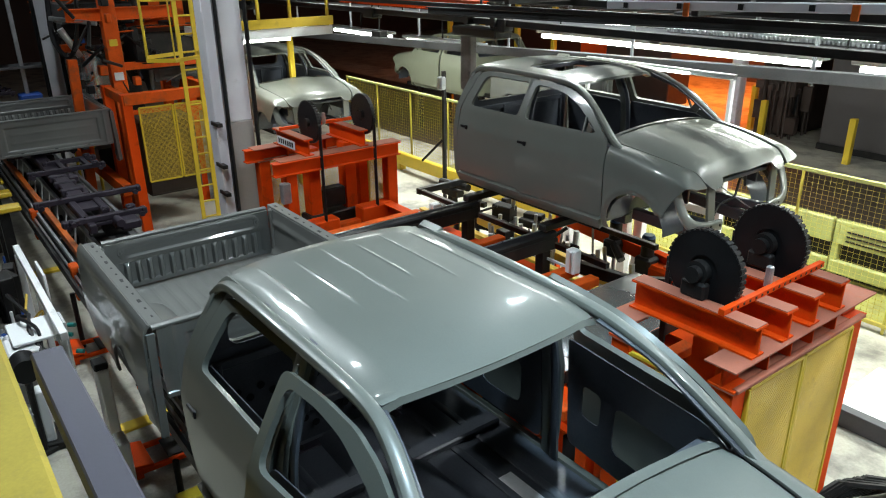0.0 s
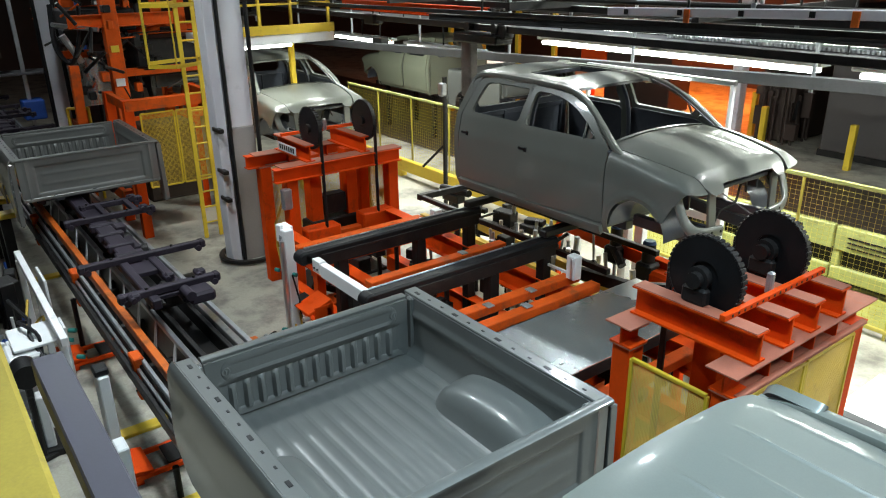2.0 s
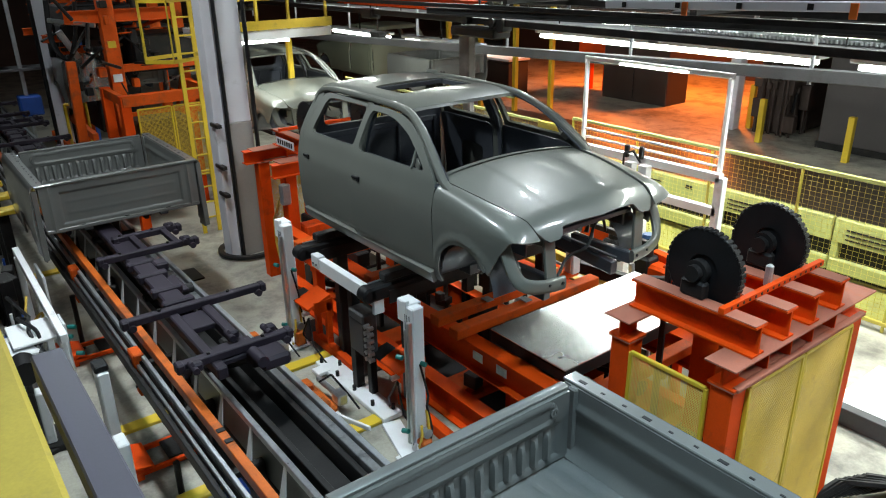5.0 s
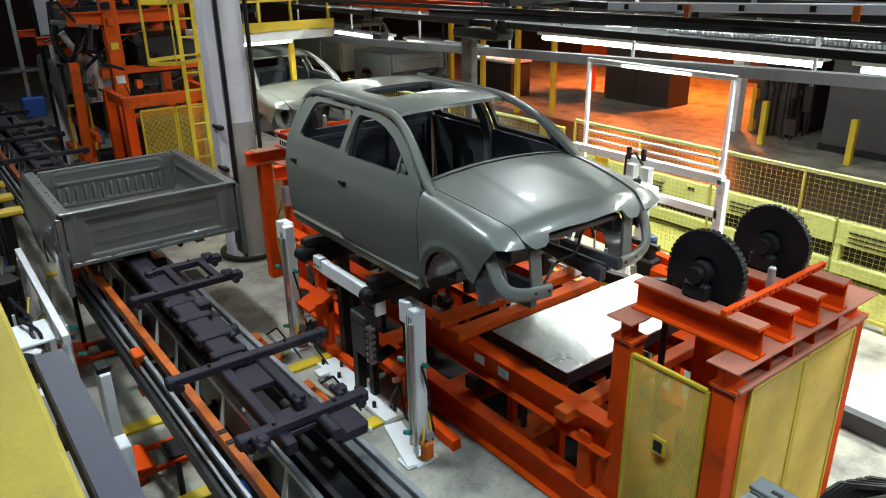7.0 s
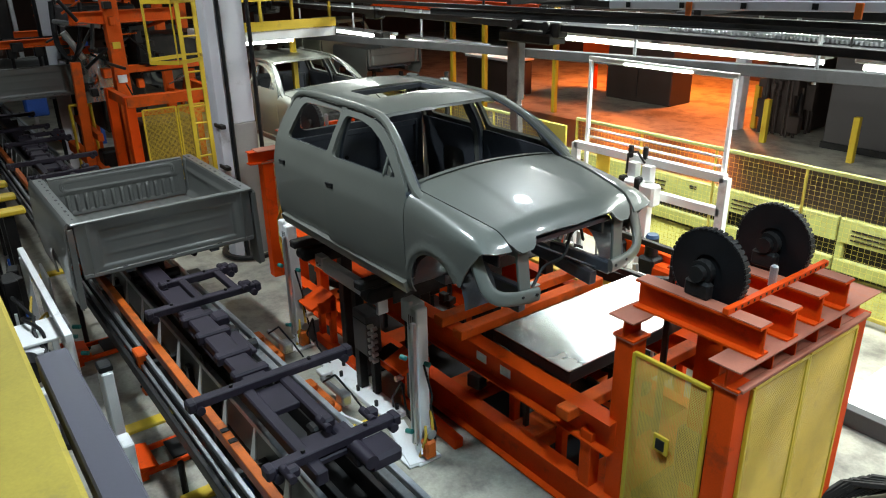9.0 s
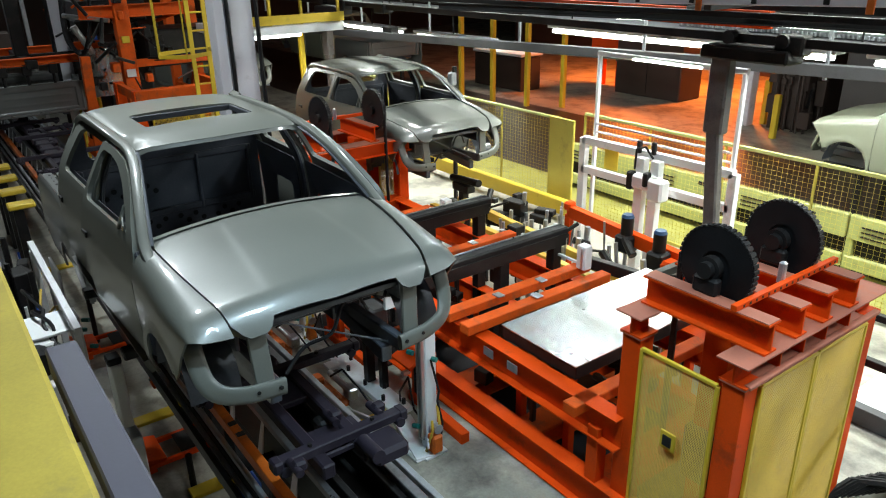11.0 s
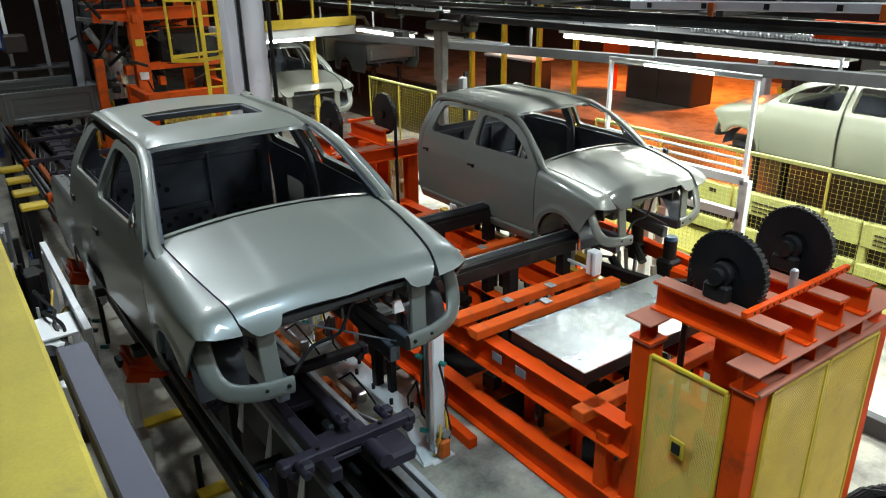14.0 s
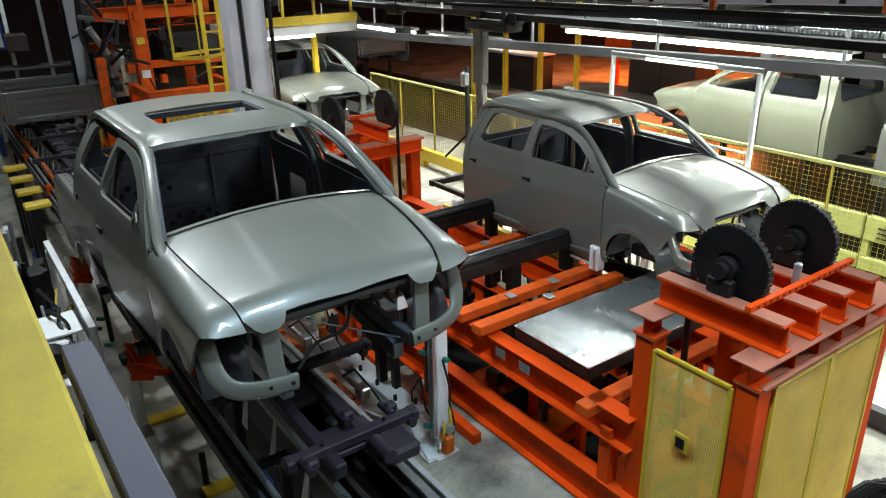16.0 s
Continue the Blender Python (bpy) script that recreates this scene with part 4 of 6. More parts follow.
# ---- lifting towers ----
def make_tower(name, label, H=1.84, beams=(0.24, 0.62, 0.98, 1.36), wheels=(0.37, 1.22), wheel_x=-0.55, deep=False):
    """Local: x from 0 (outer face) to -1.05 (towards the line), y from 0 to 1.8."""
    tw = thing(name, label, "lift tower", "lifting towers")
    for x, y in ((-0.09, 0.09), (-0.09, 1.74), (-0.95, 0.09), (-0.95, 1.74)):
        part("post", Mesh().bar((x, y, 0.0), (x, y, H), 0.17, 0.17, 0.01), ORANGE, tw)
        part("post_cap", Mesh().box((x, y, H + 0.008), (0.2, 0.2, 0.014), ch=0.003), ORANGE_TOP, tw)
        if not deep:
            part("post_stub", Mesh().ibeam((x, y - 0.1, H + 0.18), (x, y + 0.1, H + 0.18), 0.165, 0.2), ORANGE, tw)
    if deep:
        for x in (-1.03, -0.09):
            part("deep_channel", Mesh().ibeam((x, -0.02, H + 0.19), (x, 2.0, H + 0.19), 0.185, 0.15), ORANGE, tw)
        part("lift_carriage", Mesh().box((-1.0, 1.35, 0.92), (0.24, 0.55, 0.26), ch=0.02), ORANGE, tw)
        part("lift_carriage", Mesh().box((-1.0, 0.42, 0.98), (0.24, 0.55, 0.26), ch=0.02), ORANGE, tw)
        part("carriage_bar", Mesh().bar((-0.98, 0.1, 0.86), (-0.98, 1.75, 0.86), 0.14, 0.12), ORANGE_WORN, tw)
    part("top_plate", Mesh().box((-0.09, 0.92, H + 0.195), (0.24, 1.95, 0.014), ch=0.003), ORANGE_TOP, tw)
    part("top_plate", Mesh().box((-0.95, 0.92, H + 0.195), (0.24, 1.95, 0.014), ch=0.003), ORANGE_TOP, tw)
    for y in (0.42, 0.72, 1.02, 1.36):
        part("short_web", Mesh().box((-0.09, y, H + 0.1), (0.16, 0.014, 0.17), ch=0.002), ORANGE, tw)
    part("edge_channel", Mesh().bar((-0.0, 0.02, H + 0.02), (-0.0, 1.8, H + 0.02), 0.05, 0.03).bar((-0.09, 0.1, H + 0.02), (-0.09, 1.72, H + 0.02), 0.12, 0.015), ORANGE_TOP, tw)
    for y in beams:
        part("head_beam", Mesh().ibeam((-1.02, y, H + 0.43), (0.0, y, H + 0.43), 0.225, 0.14), ORANGE, tw)
        part("beam_dust", Mesh().box((-0.51, y, H + 0.436), (1.01, 0.136, 0.006), ch=0.002), ORANGE_TOP, tw)
    sb = Mesh().bar((-0.26, 0.16, H + 0.46), (-0.26, 1.5, H + 0.46), 0.045, 0.045, 0.003)
    strut = part("strut_bar", sb, ORANGE, tw, "slotted orange bar")
    part("slots", Mesh().add([], []).box((-0.2365, 0.25, H + 0.46), (0.004, 0.02, 0.02), ch=0.001), BLACK, strut)
    sl = strut.children[0].data
    for k in range(1, 17):
        o = part("slots", sl, BLACK, strut)
        o.location = (0, 0.075 * k, 0)
    for y in wheels:
        rl = part("chain_wheel", Mesh().ring((wheel_x, y, H + 0.62), (0, 1, 0), 0.11, 0.295, 0.05, 48), BLACK, tw, "black toothed chain wheel")
        th = Mesh()
        for k in range(44):
            a = 2 * math.pi * k / 44
            if math.sin(a) > -0.75:
                c = Vector((wheel_x + 0.297 * math.cos(a), y, H + 0.62 + 0.297 * math.sin(a)))
                th.box(c, (0.014, 0.062, 0.03), ch=0.004, m=Matrix.Rotation(-a, 4, "Y"))
        part("chain", th, DARK, rl)
        part("disc", Mesh().ring((wheel_x, y + 0.004, H + 0.62), (0, 1, 0), 0.0, 0.24, 0.03, 32), BLACK, rl)
        part("hub", Mesh().tube((wheel_x, y - 0.16, H + 0.62), (wheel_x, y + 0.06, H + 0.62), 0.06, 16).tube((wheel_x, y - 0.11, H + 0.62), (wheel_x, y - 0.05, H + 0.62), 0.09, 16), DARK, rl, smooth=True)
        part("bearing", Mesh().box((wheel_x, y - 0.10, H + 0.50), (0.2, 0.08, 0.13), ch=0.02), DARK, rl)
        part("chain_drop", Mesh().bar((wheel_x - 0.29, y, 0.9), (wheel_x - 0.29, y, H + 0.62), 0.05, 0.03), BLACK, tw)
    part("beacon", Mesh().box((-0.30, 0.80, H + 0.53), (0.05, 0.05, 0.17), ch=0.012), GALV, tw)
    part("inner_column", Mesh().bar((-0.55, 0.6, 0.0), (-0.55, 0.6, H + 0.2), 0.22, 0.18).bar((-0.55, 1.2, 0.0), (-0.55, 1.2, H + 0.2), 0.22, 0.18), ORANGE, tw)
    part("counterweight", Mesh().box((-0.55, 0.9, 0.75), (0.3, 0.9, 0.5), ch=0.02).box((-0.55, 0.9, 1.2), (0.2, 0.4, 0.3), ch=0.02), DARK, tw)
    # dark sheet on the floor between the tower posts
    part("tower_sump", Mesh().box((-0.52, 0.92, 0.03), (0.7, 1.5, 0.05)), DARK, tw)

    def screen(a, b, z0, z1, nv, nh):
        a, b = Vector(a), Vector(b)
        d = (b - a).normalized()
        fr = Mesh()
        zv = Vector((0, 0, 1))
        for p, q in ((a + zv * z0, a + zv * z1), (b + zv * z0, b + zv * z1), (a + zv * z0, b + zv * z0), (a + zv * z1, b + zv * z1)):
            fr.bar(p, q, 0.03, 0.03, 0.004)
        pn = part("guard_panel", fr, YELLOW, tw, "yellow wire mesh guard panel")
        w = Mesh()
        n = d.cross(zv)
        for i in range(nv):
            p = a + d * ((b - a).length * (i + 0.5) / nv)
            w.add([p + zv * z0 - d * 0.0032 , p + zv * z0 + d * 0.0032, p + zv * z1 + d * 0.0032, p + zv * z1 - d * 0.0032,
                   p + zv * z0 + n * 0.004, p + zv * z1 + n * 0.004], [(0, 1, 2, 3), (1, 4, 5, 2), (4, 0, 3, 5)])
        for i in range(nh):
            z = z0 + (z1 - z0) * (i + 0.5) / nh
            p, q = a + zv * z + n * 0.004, b + zv * z + n * 0.004
            w.add([p - zv * 0.0032, q - zv * 0.0032, q + zv * 0.0032, p + zv * 0.0032, p + n * 0.004, q + n * 0.004], [(0, 1, 2, 3), (3, 2, 5, 4), (4, 5, 1, 0)])
        o = part("wire_mesh", w, YELLOW_DARK, pn)
        tagged(o, kind="stuff")
        return pn
    screen((-0.84, 0.01, 0), (-0.20, 0.01, 0), 0.08, H - 0.06, 50, 130)
    screen((0.0, 0.20, 0), (0.0, 0.90, 0), 0.08, H - 0.03, 55, 130)
    screen((0.0, 0.93, 0), (0.0, 1.64, 0), 0.08, H - 0.03, 55, 130)
    part("panel_window", Mesh().box((-0.52, -0.015, 1.15), (0.13, 0.02, 0.15), ch=0.004), YELLOW, tw)
    part("window_hole", Mesh().box((-0.52, -0.028, 1.15), (0.075, 0.012, 0.09), ch=0.002), BLACK, tw, "black hole")
    return tw


tower_near = make_tower("lift_tower", "orange steel lifting tower with mesh guards and chain wheels")
tower_near.matrix_basis = pose(-2.1, 3.95, 0)
tower_far = make_tower("lift_tower", "orange steel lifting tower with deep channel head and hanging chains", 1.80, (0.55, 1.43), (0.42, 1.29), -0.80, True)
tower_far.matrix_basis = pose(-9.92, 5.84, 0, 0, 0, 180)
plate_far = part("name_plate", Mesh().box((-0.45, 1.506, 2.10), (0.56, 0.006, 0.12), ch=0.002), WHITE, tower_far, "white plate with dark lettering bars")
for k in range(7):
    part("letter_bar", Mesh().box((-0.66 + 0.07 * k, 1.511, 2.10), (0.045, 0.004, 0.07), ch=0.001), DARK, plate_far)
part("indicator", Mesh().box((-0.97, 1.75, 1.72), (0.06, 0.06, 0.05), ch=0.01), REDGLOW, tower_far, "red indicator lamp")
part("valve_bank", Mesh().box((-1.02, 1.84, 1.55), (0.1, 0.14, 0.3), ch=0.02), GALV, tower_far)
part("hose", Mesh().pipe([(-0.95, 1.88, 1.5), (-0.8, 1.9, 1.25), (-0.65, 1.88, 1.1), (-0.62, 1.87, 0.75), (-0.7, 1.86, 0.4)], 0.018, 6), YELLOW_DARK, tower_far, "yellow hose")


TEAL = material("teal_plug", (0.01, 0.16, 0.14), 0.4, 0.0, 0.1, 6, 60, 0.0)


# ---- light-curtain posts ----
def make_post():
    p = thing("sensor_post", "white aluminium light-curtain post on a foot plate", "sensor post", "light-curtain posts")
    part("mast", Mesh().bar((0, 0.02, 0.05), (0, 0.02, 1.62), 0.10, 0.13, 0.012), WHITE, p)
    part("cover_profile", Mesh().bar((-0.085, -0.02, 0.10), (-0.085, -0.02, 1.66), 0.05, 0.05, 0.006), WHITE, p)
    part("curtain_strip", Mesh().bar((0.035, -0.075, 0.2), (0.035, -0.075, 1.5), 0.04, 0.04).bar((-0.04, -0.07, 0.15), (-0.04, -0.07, 1.4), 0.02, 0.02), ALU, p)
    part("foot_plate", Mesh().box((0, 0, 0.02), (0.30, 0.26, 0.03)).box((0.02, -0.12, 0.02), (0.2, 0.2, 0.02)), WHITE, p)
    part("gusset", Mesh().bar((0, 0.0, 0.06), (0.12, -0.08, 0.18), 0.02, 0.1).bar((0, 0, 0.06), (-0.12, 0.06, 0.2), 0.02, 0.1), WHITE, p)
    for a, b in (((-0.06, -0.1, 1.1), (-0.12, -0.12, 1.1)), ((0.07, 0.02, 1.06), (0.12, 0.04, 1.06)), ((0.0, -0.1, 0.32), (-0.07, -0.12, 0.3))):
        part("plug", Mesh().tube(a, b, 0.025, 8), TEAL, p, "blue-green cable plug")
    for dx in (-0.045, -0.015, 0.02):
        part("groove", Mesh().bar((dx, -0.062, 0.15), (dx, -0.062, 1.55), 0.008, 0.006, 0.001), DARKGREY, p)
    part("cable", Mesh().pipe([(0.1, 0.05, 0.02), (0.14, 0.08, 0.35), (0.1, 0.05, 0.6), (0.16, 0.03, 0.75), (0.08, 0.0, 1.06)], 0.012, 6), BLACK, p)
    part("upper_box", Mesh().box((-0.14, 0.05, 1.52), (0.20, 0.14, 0.22), ch=0.01), WHITE, p)
    for a, b in (((0.09, 0.02, 0.05), (0.10, 0.05, 0.55)), ((0.07, -0.07, 0.06), (0.12, -0.03, 0.42))):
        part("conduit", sweep([a, ((a[0] + b[0]) / 2 + 0.05, (a[1] + b[1]) / 2, 0.3), b], 0.014, 0.014, 6), YELLOW_DARK, p, "yellow-brown cable", smooth=True)
    part("valve_block", Mesh().box((0.12, 0.0, 0.16), (0.12, 0.12, 0.2), ch=0.02), ORANGE_RAIL, p, "stained valve block")
    part("socket", Mesh().tube((0.10, 0.02, 0.32), (0.16, 0.02, 0.32), 0.05, 10), GALV, p)
    return p


post = make_post()
post.matrix_basis = pose(-4.85, 3.30, 0)
copy_thing(post, pose(-7.6, 3.36, 0))
short = thing("sensor_box", "short white sensor housing on an orange beam", "sensor housing", "sensor housings")
part("housing", Mesh().box((0, 0, 0.14), (0.13, 0.12, 0.28), ch=0.01), WHITE, short)
part("lens_strip", Mesh().box((0.02, -0.064, 0.14), (0.03, 0.012, 0.24), ch=0.003), ALU, short)
part("side_arm", Mesh().bar((-0.06, 0.02, 0.03), (-0.42, 0.02, 0.03), 0.03, 0.03), WHITE, short)
short.matrix_basis = pose(-5.05, 5.6, 1.25)
copy_thing(short, pose(-7.62, 5.6, 1.12))
plate = thing("floor_track", "white painted steel floor track with bolts and yellow ends", "floor track")
part("track", Mesh().box((-6.22, 3.42, 0.04), (1.50, 0.24, 0.06)), WHITE, plate)
part("track", Mesh().bar((-5.42, 3.36, 0.03), (-4.72, 3.18, 0.03), 0.20, 0.04), WHITE, plate)
for k in range(8):
    part("bolt", Mesh().tube((-6.9 + 0.19 * k, 3.42 + (0.07 if k % 2 else -0.07), 0.06), (-6.9 + 0.19 * k, 3.42 + (0.07 if k % 2 else -0.07), 0.13), 0.022, 8), BLACK, plate)
part("bracket", Mesh().box((-6.75, 3.26, 0.06), (0.16, 0.16, 0.04)), WHITE, plate)
part("bracket", Mesh().box((-5.9, 2.92, 0.06), (0.16, 0.16, 0.04)).bar((-5.9, 2.9, 0.1), (-5.2, 2.98, 0.25), 0.03, 0.05), WHITE, plate)
for x, y0, y1, nm in ((-7.1, 2.8, 3.55, "floor_marking"), (-5.58, 2.8, 3.5, "floor_marking"), (-7.06, 1.0, 1.7, "floor_marking"), (-5.62, 1.2, 1.75, "floor_marking"),
                      (-12.1, 0.4, 1.5, "floor_marking"), (-8.9, 0.3, 0.9, "floor_marking")):
    solid("floor_marking", Mesh().box((x, (y0 + y1) / 2, 0.02), (0.16, y1 - y0, 0.04)), YELLOW, "yellow painted kerb bar across the floor", "floor bar", "yellow floor bars")

hoods = []
for x, y in ((-7.3, 3.5), (-5.45, 3.55)):
    g = thing("lift_guide", "orange steel stop hood with a stained plate", "stop hood", "stop hoods")
    part("hood", Mesh().box((0, 0, 0.72), (0.34, 0.34, 0.04), m=Matrix.Rotation(0.35, 4, "X")).box((0, 0.16, 0.62), (0.34, 0.04, 0.26)).box((0.16, 0.05, 0.66), (0.03, 0.24, 0.16)), ORANGE, g)
    part("plate", Mesh().box((-0.3, -0.02, 0.66), (0.26, 0.24, 0.02), m=Matrix.Rotation(0.2, 4, "X")), DARK, g, "dark rubber plate")
    part("sensor", Mesh().tube((0.1, -0.12, 0.6), (0.1, -0.2, 0.6), 0.03, 8), ALU, g)
    hoods.append((g, x, y))
    p = thing("guide_post", "orange steel guide posts on a foot bar", "bracket", "guide brackets")
    for dx in (-0.14, 0.14):
        part("leg", Mesh().bar((x + dx, y + 0.12, 0), (x + dx, y + 0.12, 0.7), 0.07, 0.07), ORANGE, p)
    part("foot_bar", Mesh().bar((x - 0.2, y + 0.1, 0.1), (x + 0.75, y + 0.1, 0.06), 0.1, 0.12), ORANGE, p)
    part("hose", Mesh().pipe([(x - 0.2, y - 0.05, 0.02), (x - 0.1, y - 0.12, 0.25), (x + 0.05, y - 0.1, 0.5), (x + 0.2, y - 0.14, 0.2), (x + 0.5, y - 0.1, 0.03)], 0.012, 6), BLACK, p)
for x in (-7.5, -6.1):
    g = thing("stop_unit", "small orange stop with valves beside the conveyor", "conveyor stop", "conveyor stops", pose(-0.1, 0.16, 0))
    part("base", Mesh().box((x, 2.74, 0.07), (0.62, 0.24, 0.14), ch=0.03).box((x - 0.2, 2.7, 0.18), (0.16, 0.2, 0.1), ch=0.03).box((x + 0.2, 2.7, 0.16), (0.14, 0.18, 0.1), ch=0.03), ORANGE_RAIL, g)
    part("cylinder", Mesh().tube((x - 0.22, 2.9, 0.2), (x + 0.2, 2.9, 0.2), 0.035, 12).box((x + 0.26, 2.9, 0.2), (0.16, 0.12, 0.14), ch=0.02), STEEL, g, smooth=True)
    part("hose", Mesh().pipe([(x, 2.8, 0.3), (x + 0.1, 2.9, 0.4), (x + 0.25, 3.0, 0.2), (x + 0.4, 3.05, 0.06)], 0.012, 6), BLACK, g)

# ---- catwalk rail under the camera ----
rail = thing("handrail", "broad yellow painted guard beam beside a grey bar", "guard rail")
part("beam", Mesh().box((-2.0, -0.245, 3.53), (4.4, 0.72, 0.14), ch=0.012), YELLOW_NEAR, rail)
part("beam_post", Mesh().bar((-3.9, -0.3, 0), (-3.9, -0.3, 3.46), 0.2, 0.2).bar((0.1, -0.3, 0), (0.1, -0.3, 3.46), 0.2, 0.2), YELLOW_NEAR, rail)
gb = thing("grey_bar", "mauve-grey painted square steel bar with a cut end", "steel bar")
part("bar", Mesh().bar((-1.975, 0.168, 3.56), (-0.2, 0.168, 3.56), 0.078, 0.08, 0.005), BAR, gb)
part("bar_clip", Mesh().bar((-0.5, 0.168, 3.5), (-0.5, -0.3, 3.42), 0.05, 0.05), BAR, gb)

# ---- side rail with lifting arms along the conveyor ----
sr = thing("side_rail", "white painted side guard with brackets and cables", "side guard")
part("rail", Mesh().bar((-10.0, 0.80, 1.2), (-7.1, 0.78, 1.2), 0.07, 0.09)
     , WHITE, sr)
for x, y, h in ((-6.45, 0.93, 1.12), (-5.85, 0.88, 0.72)):
    part("cover_post", Mesh().box((x, y, h / 2), (0.22, 0.10, h), ch=0.012), WHITE, sr)
    if h > 1:
        part("cap", Mesh().box((x, y, h + 0.03), (0.16, 0.12, 0.07), ch=0.012), BLACK, sr, "black cap")
for x in (-9.8, -8.4, -7.3):
    part("leg", Mesh().bar((x, 0.78, 0), (x, 0.78, 1.18), 0.07, 0.07), WHITE, sr)
part("cabinet", Mesh().box((-8.0, 0.5, 0.55), (0.8, 0.3, 0.5), ch=0.02).box((-7.6, 0.45, 0.92), (0.4, 0.3, 0.2), ch=0.02), WHITE, sr)
part("guard_plate", Mesh().box((-9.2, 0.92, 0.72), (0.55, 0.03, 0.9), ch=0.006), WHITE, sr)
part("guard_plate", Mesh().box((-8.1, 0.90, 0.62), (0.32, 0.03, 0.7), ch=0.006), WHITE, sr)
part("shelf", Mesh().box((-7.75, 0.58, 1.06), (0.55, 0.42, 0.03), ch=0.006), WHITE, sr)
for x, z in ((-7.9, 0.95), (-7.7, 0.72), (-8.3, 0.66)):
    part("plug", Mesh().tube((x, 0.93, z), (x + 0.05, 0.99, z), 0.025, 8), TEAL, sr, "blue-green cable plug")
part("air_hose", sweep([(-9.0, 0.6, 0.9), (-8.7, 0.5, 1.12), (-8.3, 0.62, 1.0), (-8.0, 0.5, 1.14), (-7.6, 0.62, 1.1), (-7.3, 0.55, 0.8)], 0.018, 0.018, 6), BLACK, sr, smooth=True)
part("air_hose", sweep([(-8.9, 0.7, 1.0), (-8.5, 0.6, 0.8), (-8.2, 0.75, 1.05), (-7.9, 0.66, 0.9)], 0.014, 0.014, 6), YELLOW_DARK, sr, "yellow hose", smooth=True)
part("motor", Mesh().tube((-7.25, 0.40, 1.0), (-7.0, 0.40, 1.0), 0.12, 16), BLACK, sr, smooth=True)
part("cable", Mesh().pipe([(-8.6, 0.5, 0.8), (-8.2, 0.62, 1.05), (-7.7, 0.55, 1.1), (-7.3, 0.6, 0.95)], 0.02, 6), BLACK, sr)
# swing arms that lie on the floor and rise against the cab; the hinge is the thing's origin
arms = []
for x in (-6.33, -8.95):
    a = thing("swing_stop", "orange folded steel stop arm with a dark plate", "stop arm", "stop arms")
    for dx in (-0.19, 0.19):
        part("arm", Mesh().bar((dx, -0.70, 0.0), (dx, 0.02, 0.0), 0.04, 0.05), ORANGE, a)
    part("ramp", Mesh().box((0.0, -0.57, 0.075), (0.44, 0.30, 0.03), m=Matrix.Rotation(-0.2, 4, "X"), ch=0.004).box((0.18, -0.62, -0.01), (0.03, 0.2, 0.14), ch=0.01).box((0.0, -0.70, -0.0), (0.42, 0.02, 0.10), ch=0.006), ORANGE, a)
    part("plate", Mesh().box((-0.02, -0.15, 0.012), (0.33, 0.24, 0.02)), DARK, a, "dark rubber plate")
    arms.append((a, x))
    solid("arm_guide", Mesh().bar((x, 1.64, 0.0), (x, 1.64, 0.95), 0.1, 0.06), DARK, "dark upright guide for a stop arm", "guide post", "arm guides")
for x, y, h in ((-9.2, 1.2, 0.75), (-5.75, 1.27, 0.35)):
    b = thing("bollard", "thin dark steel post standing on the floor", "bollard", "dark posts")
    part("stem", Mesh().tube((x, y, 0), (x, y, h), 0.03, 10), BLACK, b)
bin_ = thing("blue_bin", "small blue plastic bin on the floor", "bin")
part("body", Mesh().box((-5.25, 1.62, 0.12), (0.24, 0.16, 0.24), ch=0.02), BLUE, bin_)
for k in range(4):
    y = thing("yellow_paddle", "short yellow paddle on a dark stand", "paddle", "yellow paddles")
    part("paddle", Mesh().box((-14.4 + 0.85 * k, 0.95, 1.2), (0.24, 0.36, 0.08), ch=0.03), YELLOW, y)
    part("stand", Mesh().bar((-14.4 + 0.85 * k, 0.9, 0), (-14.4 + 0.85 * k, 0.9, 1.16), 0.14, 0.14), DARK, y)

# ---- columns ----
col = thing("building_column", "white and grey painted building column with conduits", "column")
part("shaft", Mesh().box((-11.05, 4.25, 5.4), (0.42, 0.36, 6.4), ch=0.015), LILAC, col)
part("lower_box", Mesh().box((-11.05, 4.25, 1.1), (0.44, 0.38, 2.2), ch=0.015), GREYWALL, col)
part("flange", Mesh().box((-11.02, 3.93, 4.5), (0.30, 0.16, 9.0), ch=0.01), LILAC, col)
part("conduit", Mesh().tube((-10.8, 4.03, 0), (-10.8, 4.03, 9), 0.03, 8).tube((-10.8, 4.48, 0), (-10.8, 4.48, 9), 0.035, 8), BLACK, col)
part("foot_ring", Mesh().ring((-11.0, 4.2, 0.06), (0, 0, 1), 0.42, 0.5, 0.06, 24), DARK, col)
part("clamp", Mesh().box((-10.85, 3.86, 1.55), (0.3, 0.08, 0.06)).box((-10.85, 3.86, 1.1), (0.3, 0.08, 0.06)).box((-10.85, 3.86, 2.2), (0.3, 0.08, 0.06)), DARK, col)
col2 = thing("building_column", "white painted building column further down the line", "column")
part("shaft", Mesh().box((-17.1, 2.8, 4.5), (0.3, 0.3, 9.0), ch=0.015), LILAC, col2)
part("conduit", Mesh().tube((-16.9, 2.62, 0), (-16.9, 2.62, 9), 0.04, 8).tube((-16.9, 2.98, 0), (-16.9, 2.98, 9), 0.04, 8), BLACK, col2)

